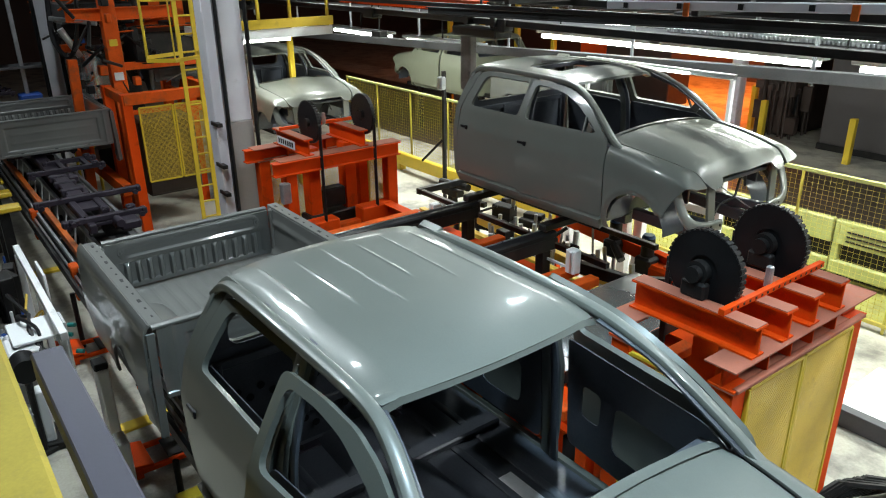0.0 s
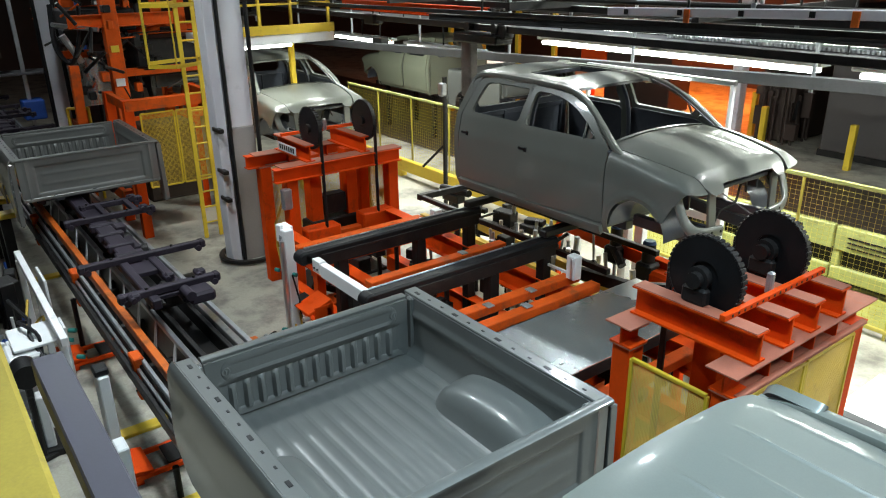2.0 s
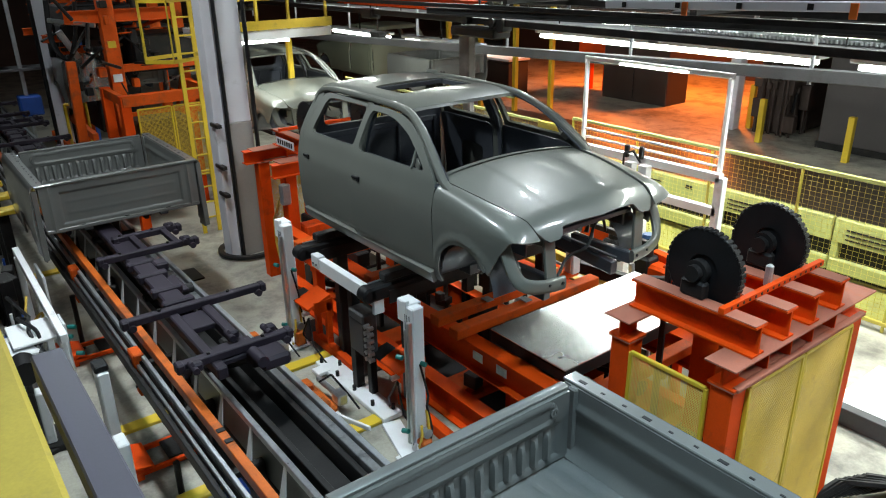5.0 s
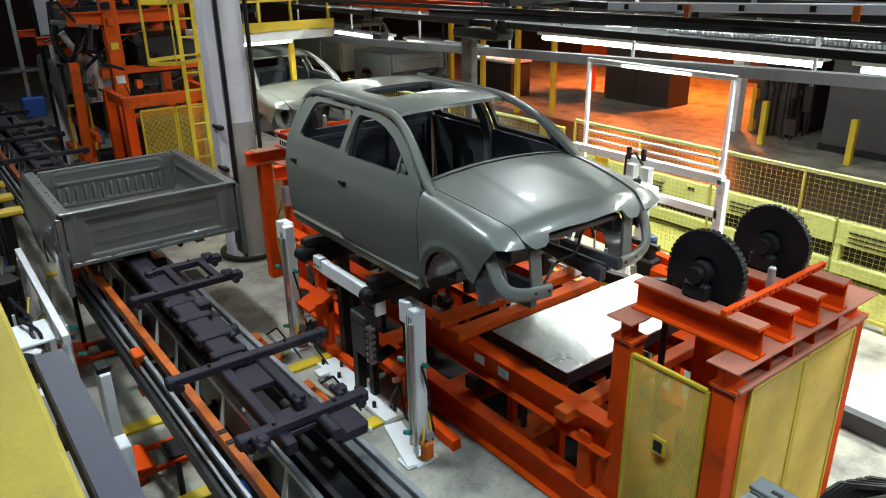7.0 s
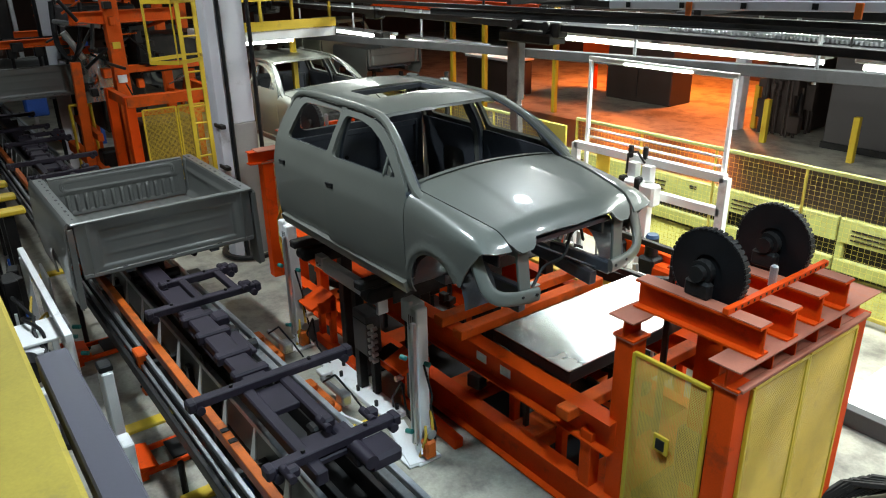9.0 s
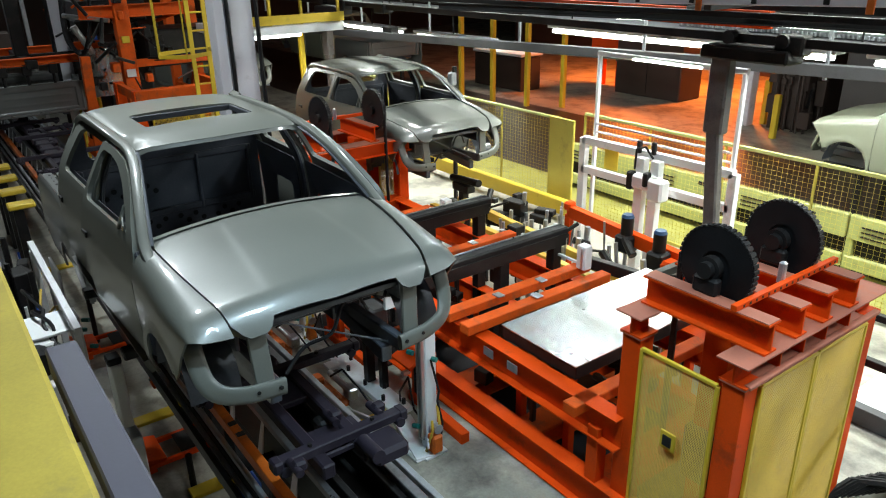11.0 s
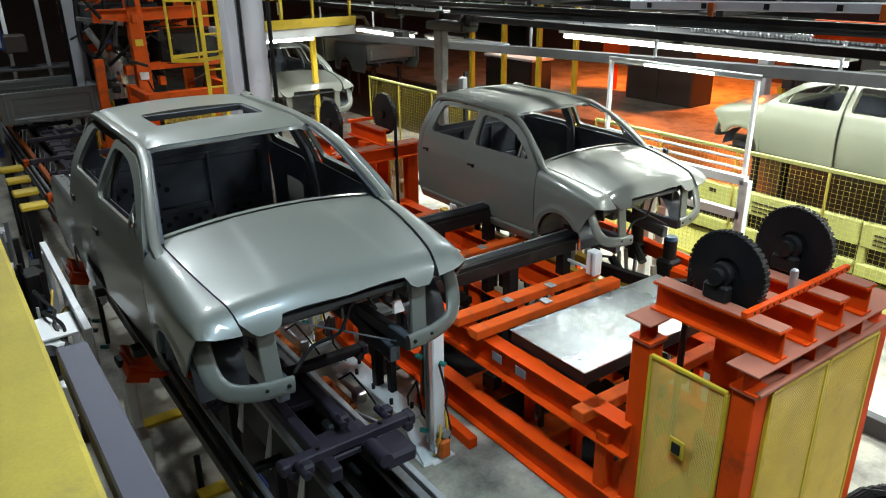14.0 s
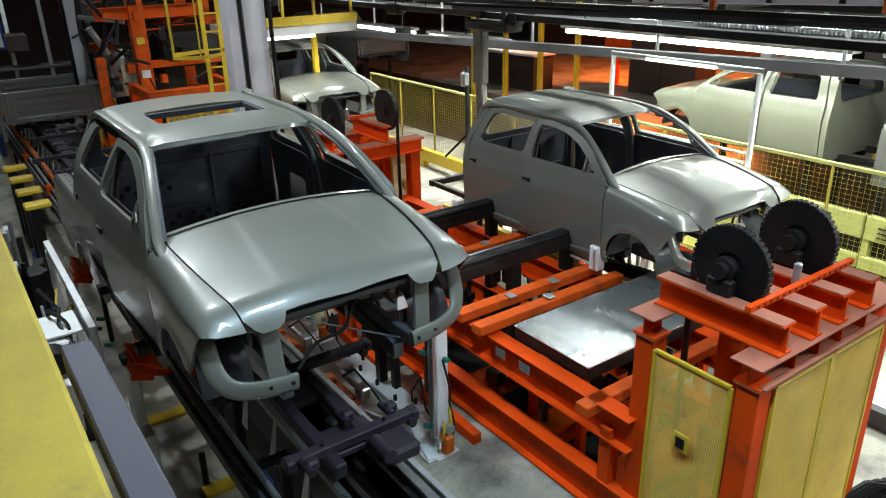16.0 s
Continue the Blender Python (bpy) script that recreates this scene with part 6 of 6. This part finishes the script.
for y, z0, z1, w, h, x0 in ((6.55, 3.86, 4.10, 0.10, 0.10, -9.0),):
    bm_ = thing("roof_beam", "sooty dark steel beam hung under the roof", "beam", "roof beams")
    part("beam", Mesh().ibeam((x0, y, z0), (4.0, y, z1), h, w), SOOT, bm_)
    for k in range(4):
        x = x0 + 1.2 + 3.2 * k
        part("hanger_rod", Mesh().tube((x, y, z0 + (z1 - z0) * (x - x0) / (4.0 - x0) - 0.02), (x, y, 9.0), 0.018, 6), DARK, bm_)
        part("hanger_plate", Mesh().box((x, y, z0 + (z1 - z0) * (x - x0) / (4.0 - x0) + 0.03), (0.22, w * 1.3, 0.06), ch=0.01), DARKGREY, bm_)
for x in (-4.2, -2.7, -1.3, -0.2):
    part("clip", Mesh().box((x, 5.965, 4.07 + 0.0286 * (x + 5.15) - 0.03), (0.06, 0.02, 0.12), ch=0.004), ORANGE_RAIL, wb, "rusty clip")
tray_ = thing("cable_tray", "dark cable tray with bundled cables under the roof", "cable tray")
part("tray", Mesh().bar((-12, 10.0, 3.30), (4, 10.0, 3.52), 0.34, 0.05), DARKGREY, tray_)
for k in range(4):
    part("cable", sweep([(-12, 9.88 + 0.07 * k, 3.345), (-7, 9.90 + 0.07 * k, 3.42), (-2, 9.87 + 0.07 * k, 3.48), (4, 9.9 + 0.07 * k, 3.56)], 0.022, 0.022, 6), BLACK, tray_, smooth=True)
for x in (-10, -5.5, -1.0):
    part("rod", Mesh().tube((x, 10.0, 3.35), (x, 10.0, 9.0), 0.015, 6), DARK, tray_)


HANGER = material("scuffed_carrier_steel", (0.14, 0.13, 0.125), 0.5, 0.3, 0.3, 5, 60, 0.1, (0.05, 0.045, 0.04), 0.4, dirt_scale=6)


def make_hanger():
    h = thing("cab_hanger", "grey steel overhead carrier with a bent drop arm", "conveyor hanger", "overhead carriers")
    part("drop_arm", Mesh().bar((0, 0.0, 3.52), (0, 0, 2.6), 0.24, 0.15, 0.02).bar((0, 0, 2.62), (0.12, -0.02, 1.5), 0.17, 0.12, 0.02), HANGER, h)
    part("head", Mesh().box((0.3, 0, 3.5), (1.0, 0.34, 0.14), ch=0.02).box((0.75, 0, 3.62), (0.3, 0.2, 0.2), ch=0.02), DARK, h)
    for x in (0.1, 0.7):
        part("trolley_wheel", Mesh().tube((x, -0.14, 3.66), (x, 0.14, 3.66), 0.07, 12), DARK, h)
    part("foot", Mesh().box((0.2, -0.02, 1.5), (0.3, 0.24, 0.1), ch=0.02), GALV, h)
    part("fork_bar", Mesh().bar((0.2, -1.15, 1.22), (0.2, 0.0, 1.22), 0.09, 0.09), DARK, h)
    part("fork_stem", Mesh().bar((0.2, -0.02, 1.5), (0.2, -0.02, 1.2), 0.1, 0.1), DARK, h)
    for y in (-1.1, -0.2):
        part("fork_tine", Mesh().bar((0.2, y, 1.22), (3.9, y, 1.22), 0.07, 0.07), DARK, h)
    part("load_bar", Mesh().bar((-3.6, 0, 3.86), (0.55, 0, 3.86), 0.10, 0.12, 0.008), DARK, h)
    return h


hanger_one = make_hanger()
hanger_two = copy_thing(hanger_one, Matrix())
hanger_three = copy_thing(hanger_one, Matrix())
part("load_bar_cover", Mesh().ibeam((-3.6, -0.12, 3.94), (0.55, -0.12, 3.94), 0.17, 0.1), ORANGE, hanger_one, "orange load bar")

# ---- far bay behind the fence ----
bay = thing("dark_cabinet", "tall dark brown machine cabinet in the far bay", "machine cabinet")
part("case", Mesh().box((-15.35, 20.0, 0.95), (2.6, 1.1, 1.9), ch=0.03), BROWN, bay)
part("door_seam", Mesh().box((-15.35, 19.44, 0.95), (0.02, 0.012, 1.7), ch=0.002), BLACK, bay)
gw = thing("grey_enclosure", "grey sheet metal enclosure on a dark plinth", "enclosure")
part("case", Mesh().box((-7.0, 19.2, 1.5), (2.9, 2.4, 3.0), ch=0.03), ENCLOSURE, gw)
part("plinth", Mesh().box((-7.0, 19.2, 0.08), (2.96, 2.46, 0.16)), DARK, gw)
part("panel_joint", Mesh().box((-6.4, 17.99, 1.5), (0.02, 0.012, 2.8), ch=0.002), DARK, gw)
for x, y, h in ((-7.32, 17.1, 1.05), (-9.65, 17.4, 1.1), (-10.7, 18.7, 1.2), (-16.75, 15.5, 3.2), (-17.8, 15.0, 3.2), (-18.9, 14.6, 3.2), (-15.9, 16.2, 3.2)):
    b = thing("yellow_post", "yellow painted steel post in the far bay", "post", "yellow posts")
    part("stem", Mesh().bar((x, y, 0), (x, y, h), 0.14, 0.14, 0.01), YELLOW, b)
robot = thing("orange_machine", "orange machine with hoses in the far bay", "machine")
part("base", Mesh().box((-17.6, 20.3, 1.75), (1.2, 0.9, 0.9), ch=0.05), ORANGE, robot)
part("leg", Mesh().bar((-18.0, 20.3, 0), (-18.0, 20.3, 1.35), 0.2, 0.2), ORANGE, robot)
part("leg", Mesh().bar((-17.2, 20.3, 0), (-17.2, 20.3, 1.35), 0.2, 0.2), ORANGE, robot)
part("hose", Mesh().pipe([(-17.0, 20.0, 1.7), (-16.7, 19.9, 1.3), (-16.9, 19.9, 0.9), (-17.2, 19.9, 1.1)], 0.03, 8), BLACK, robot)
arm = thing("robot_arm", "idle orange handling machine with dark joints", "machine")
part("column", Mesh().bar((-10.4, 19.4, 0), (-10.4, 19.4, 1.6), 0.35, 0.35, 0.04), ORANGE, arm)
part("forearm", Mesh().bar((-10.4, 19.4, 1.6), (-9.8, 18.8, 1.3), 0.22, 0.22, 0.03), ORANGE, arm)
part("joint", Mesh().tube((-10.6, 19.2, 1.6), (-10.2, 19.6, 1.6), 0.2, 14), DARK, arm)
part("cable", Mesh().pipe([(-10.2, 19.2, 1.5), (-9.9, 19.0, 0.8), (-9.6, 18.8, 0.6), (-9.5, 18.7, 1.1)], 0.04, 6), BLACK, arm)
mch = thing("tall_machine", "tall dark machine with pipes beside a pale pillar", "machine")
part("frame", Mesh().box((-9.9, 21.2, 1.7), (0.8, 3.6, 3.4), ch=0.05).box((-9.9, 18.9, 0.7), (0.5, 0.7, 1.4), ch=0.05), BROWN, mch)
part("pillar", Mesh().bar((-11.0, 18.3, 0), (-11.0, 18.3, 3.6), 0.3, 0.3), LILAC, mch)
mp = Mesh()
r3 = random.Random(31)
for k in range(40):
    x, y, z = r3.uniform(-10.4, -9.4), r3.uniform(18.3, 19.3), r3.uniform(0.0, 2.6)
    d = r3.uniform(0.05, 0.2)
    mp.box((x, y, z + 0.3), (d * 1.5, d, d * r3.uniform(1, 4)), 0, 0.01)
    mp.tube((x, y, 0.0), (x, y, z + 0.4), 0.035, 8)
tagged(part("pipework", mp, BROWN, mch), kind="stuff")
bench = thing("dark_rack", "dark shelving with small goods in the far bay", "rack")
part("frame", Mesh().bar((-12.6, 23.6, 0), (-12.6, 23.6, 2.4), 0.1, 0.1).bar((-10.0, 23.6, 0), (-10.0, 23.6, 2.4), 0.1, 0.1).box((-11.3, 23.6, 1.2), (2.7, 0.6, 0.06)).box((-11.3, 23.6, 1.9), (2.7, 0.6, 0.06)), DARK, bench)
part("carton", Mesh().box((-11.9, 23.5, 1.42), (0.5, 0.4, 0.38)), YELLOW_DARK, bench)
part("carton", Mesh().box((-10.7, 23.5, 2.1), (0.5, 0.4, 0.34)), WHITE, bench)
work = thing("lit_workbench", "bench with bright goods under a lamp in the far bay", "workbench")
part("top", Mesh().box((-20.0, 17.5, 1.2), (2.6, 1.0, 0.08)), WHITE, work)
part("base", Mesh().box((-20.0, 17.5, 0.55), (2.5, 0.9, 1.1)), BROWN, work)
part("lamp_bar", Mesh().box((-20.0, 17.5, 2.3), (2.2, 0.2, 0.08)).bar((-21.0, 17.7, 0), (-21.0, 17.7, 2.3), 0.06, 0.06), TUBE, work, "lit tube lamp")
walls = thing("bay_partition", "dark brown partition wall of the far bay", "partition", kind="structure")
part("leaf", Mesh().box((-14, 26, 2.5), (30, 0.15, 5)), BROWN, walls)
for lx, ly in ((-13.6, 21.5), (-17.5, 21.5)):
    s = thing("sodium_lamp", "orange glowing high-bay lamp", "ceiling lamp", "sodium lamps")
    part("hood", Mesh().tube((lx, ly, 3.74), (lx, ly, 4.1), 0.35, 16, 0.12), GALV, s)
    part("bulb", Mesh().tube((lx, ly, 3.66), (lx, ly, 3.72), 0.2, 12), SODIUM, s, "glowing orange bulb")
    part("rod", Mesh().tube((lx, ly, 4.1), (lx, ly, 9), 0.02, 6), DARK, s)
sign = thing("blue_board", "blue information board with pale sheets", "board")
part("board", Mesh().box((-19.2, 1.35, 3.2), (0.05, 0.7, 0.9)), BLUE, sign)
part("sheet", Mesh().box((-19.16, 1.35, 2.95), (0.02, 0.6, 0.3)), WHITE, sign)
part("leg", Mesh().bar((-19.2, 1.35, 0), (-19.2, 1.35, 2.8), 0.06, 0.06), DARK, sign)

def make_dolly():
    d = thing("body_dolly", "dark steel dolly under a far cab", "dolly", "body dollies")
    part("deck", Mesh().bar((-2.4, -0.5, 1.22), (0.9, -0.5, 1.22), 0.1, 0.1).bar((-2.4, 0.5, 1.22), (0.9, 0.5, 1.22), 0.1, 0.1)
         .bar((-2.0, -0.6, 1.2), (-2.0, 0.6, 1.2), 0.1, 0.1).bar((0.3, -0.6, 1.2), (0.3, 0.6, 1.2), 0.1, 0.1), DARK, d)
    part("bed_deck", Mesh().bar((-5.2, -0.45, 1.40), (-2.4, -0.45, 1.30), 0.1, 0.1).bar((-5.2, 0.45, 1.40), (-2.4, 0.45, 1.30), 0.1, 0.1), DARK, d)
    for x in (-4.8, -3.2, -2.0, 0.3):
        for y in (-0.5, 0.5):
            part("leg", Mesh().bar((x, y, 0.0), (x, y, 1.25), 0.1, 0.1), DARK, d)
    return d


dolly_far = make_dolly()
dolly_far_two = copy_thing(dolly_far, Matrix())

# ---- clutter round the gantry and along the side of the conveyor ----
rng = random.Random(11)
gm = thing("gantry_machinery", "dark valves, cylinders and cables on the gantry", "machinery", kind="stuff")
for mt, n, seed in ((DARK, 70, 1), (GALV, 6, 2), (ORANGE_WORN, 10, 3)):
    r2 = random.Random(seed)
    m = Mesh()
    for k in range(n):
        x, y, z = r2.uniform(-16.2, -14.2), r2.uniform(2.8, 4.3), r2.uniform(2.3, 3.9)
        d = r2.uniform(0.04, 0.14)
        if k % 2:
            m.box((x, y, z), (d * 1.6, d, d * r2.uniform(0.5, 2)), 0.0, 0.012)
        else:
            m.tube((x, y, z), (x + r2.uniform(-0.5, 0.5), y + r2.uniform(-0.4, 0.4), z + r2.uniform(-0.5, 0.5)), d * 0.25, 8)
    part("machine_bits", m, mt, gm)
rack = thing("line_stores", "racks, hoses and bins beyond the gantry", "store rack")
r2 = random.Random(21)
for k in range(8):
    part("rack_post", Mesh().bar((-21.5 + 0.5 * (k % 2), -1.0 + 0.75 * k, 0), (-21.5 + 0.5 * (k % 2), -1.0 + 0.75 * k, 4.6), 0.09, 0.09), (WHITE, GALV, DARK, BLUE)[k % 4], rack)
for k in range(7):
    part("bin", Mesh().box((-21.0, -0.8 + 0.72 * k, r2.uniform(1.2, 4.2)), (0.5, 0.5, r2.uniform(0.3, 0.8)), ch=0.03), (BLUE, GREYWALL, WHITE, DARK, BROWN)[k % 5], rack)
part("shelf", Mesh().box((-21.2, 1.5, 2.1), (0.7, 6.0, 0.06)), DARKGREY, rack)
part("work_lamp", Mesh().box((-20.6, 0.9, 3.9), (0.06, 0.5, 0.06)), TUBE, rack, "small lit lamp")
sg = thing("side_gate", "small yellow tubular gate", "gate")
part("frame", Mesh().pipe([(-16.2, 2.75, 0), (-16.2, 2.75, 1.9), (-16.0, 3.1, 1.9), (-16.0, 3.1, 0)], 0.03, 8), YELLOW, sg)
cl = thing("side_clutter", "cables, plates and parts on the floor beside the line", "clutter", kind="stuff")
for mt, n, seed in ((DARK, 40, 5), (WHITE, 26, 6), (GALV, 22, 7), (BLUE, 5, 8)):
    r2 = random.Random(seed)
    m = Mesh()
    for k in range(n):
        x, y = r2.uniform(-12.5, -7.0), r2.uniform(0.1, 0.75)
        d = r2.uniform(0.06, 0.22)
        h = r2.uniform(0.1, 0.95)
        if k % 3 == 0:
            m.tube((x, y, 0), (x, y, h), d * 0.2, 8)
        elif k % 3 == 1:
            m.box((x, y, h / 2), (d * 1.7, d, h), r2.uniform(-0.3, 0.3), 0.012)
        else:
            m.box((x, y, d * 0.2), (d * 2.0, d * 1.5, d * 0.4), r2.uniform(-0.5, 0.5), 0.01)
    part("loose_parts", m, mt, cl)
for x, y, sx, sy in ((-7.8, 3.7, 0.5, 0.35), (-6.6, 3.75, 0.4, 0.3), (-10.6, 3.0, 0.5, 0.4)):
    solid("floor_plate", Mesh().box((x, y, 0.012), (sx, sy, 0.024)), DARK, "dark oily steel plate on the floor", "floor plate", "steel floor plates")
for k, (y, z, r) in enumerate(((6.75, 4.12, 0.03), (7.6, 3.9, 0.025), (8.1, 3.72, 0.03), (8.8, 3.42, 0.02), (9.7, 3.62, 0.035), (10.3, 3.55, 0.05), (11.5, 3.35, 0.06))):
    cd = thing("conduit", "long steel conduit under the roof", "conduit", "overhead conduits")
    part("pipe", Mesh().tube((-26, y, z), (8, y, z), r, 8), (DARK, DARKGREY)[k % 2], cd)
    for x in (-22, -17.5, -13, -8.5, -4, 0.5):
        part("clip", Mesh().box((x, y, z), (0.05, 2.4 * r, 2.6 * r), ch=0.004), GALV, cd)
        part("rod", Mesh().tube((x, y, z), (x, y, 9), 0.012, 6), DARK, cd)
for x, y, z in ((-11.6, 7.2, 3.62), (-3.6, 9.0, 3.7), (-9.4, 8.3, 3.6), (-2.6, 7.4, 3.9), (-13.6, 8.6, 3.0)):
    jb = thing("junction_box", "small dark junction box on the track", "junction box", "junction boxes")
    part("case", Mesh().box((x, y, z), (0.34, 0.22, 0.18), ch=0.02), DARK, jb)
    part("hanger_rod", Mesh().tube((x, y, z), (x, y, 9), 0.015, 6), DARK, jb)

# ---- what moves ----
CY = 1.95
BED_Z = 2.20
# rear end of the first bed along the chassis line
LINE = [(0, -6.75), (0.5, -6.02), (1.0, -5.32), (1.5, -4.62), (2.0, -4.26), (2.5, -4.12), (3.0, -3.98), (3.5, -3.55), (4.0, -3.24), (4.2, -3.14),
        (5.2, -2.42), (6.3, -1.80), (6.5, -1.66), (7.0, -1.36), (7.5, -1.12), (8.0, -1.06), (8.5, -0.98), (9.0, -0.96), (16, -0.96)]
# along the hanging line, measured from the lifting station
HANG = [(0, -8.85), (7.8, -8.85), (8.3, -8.65), (9.0, -7.85), (9.2, -7.45), (10.2, -6.05), (11.3, -4.53), (11.5, -4.28), (12.0, -3.67), (12.5, -3.06),
        (13.0, -2.44), (13.5, -1.86), (14.0, -1.33), (14.5, -0.98), (15.0, -0.70), (15.5, -0.46), (16, -0.30)]
# across, from the hanging line to the chassis line: centre y and height
CROSS = [(0, 6.555, 0), (3.3, 6.555, 0), (3.5, 6.52, 0), (4.0, 5.865, 0), (4.2, 5.565, 0), (5.0, 4.4, 0), (5.5, 4.225, 0), (6.3, 4.225, 0), (8.5, 4.225, 0),
         (8.8, 4.19, 0), (9.0, 4.07, 0), (9.2, 3.77, 0), (10.2, 2.2, 0), (10.8, 1.87, 0), (12.6, 1.87, 0), (13.0, 1.87, 0.03), (16, 1.87, 0.03)]


def motions():
    for bed, skid, back in ((bed_first, skid_first, 0), (bed_second, skid_second, -8.5), (None, skid_third, -17.0)):
        if bed:
            walk(bed, [(t, pose(x + 1.98 + back, CY + 0.03, BED_Z)) for t, x in LINE])
        walk(skid, [(t, pose(x + 1.98 + back, CY - 0.15, 0)) for t, x in LINE])
    over = [(0, 5.4, 0.56), (2.0, 5.4, 0.56), (2.6, 4.6, 0.56), (3.0, 3.9, 0.56), (3.6, 3.8, 0.56), (6.7, 3.8, 0.56), (7.5, 3.1, 0.56), (8.0, 2.68, 0.56), (8.5, 2.2, 0.56),
            (9.2, 2.0, 0.50), (11.3, 2.0, 0.08), (12.0, 2.0, 0.06), (16, 2.0, 0.06)]
    walk(bed_third, [(t, pose(-15.98, y, BED_Z + z)) for t, y, z in over])
    back = [(12.9, 2.1, 0.3), (13.6, 3.2, 0.56), (14.4, 4.6, 0.56), (16, 5.4, 0.56)]
    walk(grab, [(t, pose(-15.98, y, BED_Z + z)) for t, y, z in over[:-2] + [(12.3, 2.0, 0.06)] + back])
    walk(cab_first, [(t, pose(x + 5.36, CY - 0.02, 1.50)) for t, x in LINE])
    walk(cab_sun, [(t, pose(-4.7, y, 1.9 + z)) for t, y, z in CROSS])
    walk(fork, [(t, pose(0, y, z)) for t, y, z in CROSS])
    walk(cab_next, [(t, pose(-4.7 + x, 6.555, 1.36)) for t, x in HANG])
    walk(cab_waiting, [(t, pose(-4.7 + x - 8.8, 6.555, 1.36)) for t, x in HANG])
    walk(hanger_one, [(t, pose(x, 7.2, 0)) for t, x in ((0, -8.87), (7.8, -8.87), (8.3, -8.65), (9.0, -7.85), (9.2, -7.47), (10.2, -5.9), (11.3, -4.17), (11.6, -3.65), (12, -3.0), (12.5, -2.2), (13, -1.5), (14, -0.2), (16, 1.6))])
    walk(hanger_two, [(t, pose(-8.85 + x, 7.2, 0)) for t, x in HANG])
    walk(hanger_three, [(t, pose(-17.65 + x, 7.2, 0)) for t, x in HANG])
    far = [(0, 2.0), (11.3, -5.95), (12.5, -6.75), (14.5, -8.1), (16, -9.15)]
    walk(cab_far, [(t, pose(x + 1.06, 12.3, 1.3, 0, 0, 180)) for t, x in far])
    walk(bed_far, [(t, pose(x + 4.3, 12.3, 2.05, 0, 0, 180)) for t, x in far])
    walk(dolly_far, [(t, pose(x + 1.06, 12.3, 0, 0, 0, 180)) for t, x in far])
    far2 = [(0, -17.4), (1, -18.2), (2, -19.1), (3, -20.0), (4, -20.9), (6.5, -23.2), (7.5, -24.2), (9, -25.1), (11.5, -25.6), (13, -26.0), (14.5, -26.5), (16, -27.0)]
    walk(dolly_far_two, [(t, pose(x + 1.06, 12.3, 0, 0, 0, 180)) for t, x in far2])
    walk(cab_far_two, [(t, pose(x + 1.06, 12.3, 1.3, 0, 0, 180)) for t, x in far2])
    walk(bed_far_two, [(t, pose(x + 4.3, 12.3, 2.05, 0, 0, 180)) for t, x in far2])

    slide = [(0, 0), (11.2, 0), (11.6, -0.30), (11.9, -0.53), (12.2, -0.90), (12.6, -1.42), (13.0, -2.06), (13.5, -2.85), (14.2, -3.6), (15, -3.9), (16, -3.9)]
    walk(shuttle, [(t, pose(x, 0, 0)) for t, x in slide])
    rise = [(0, 0), (11.25, 0), (11.4, 0.08), (11.6, 0.22), (11.9, 0.68), (12.2, 0.97), (12.4, 1), (16, 1)]
    for arm_, x in arms:
        walk(arm_, [(t, pose(x, 1.58, 0.09 + 0.82 * k, -20 * k)) for t, k in rise])
    for hood, x, y in hoods:
        walk(hood, [(t, pose(x, y, 0.62 * k)) for t, k in rise])

    # the guard beam gives a little as the platform sways
    walk(rail, [(t, pose(0, y, 0)) for t, y in ((0, -0.033), (4.2, -0.033), (6.3, 0.0), (16, -0.006))])


motions()
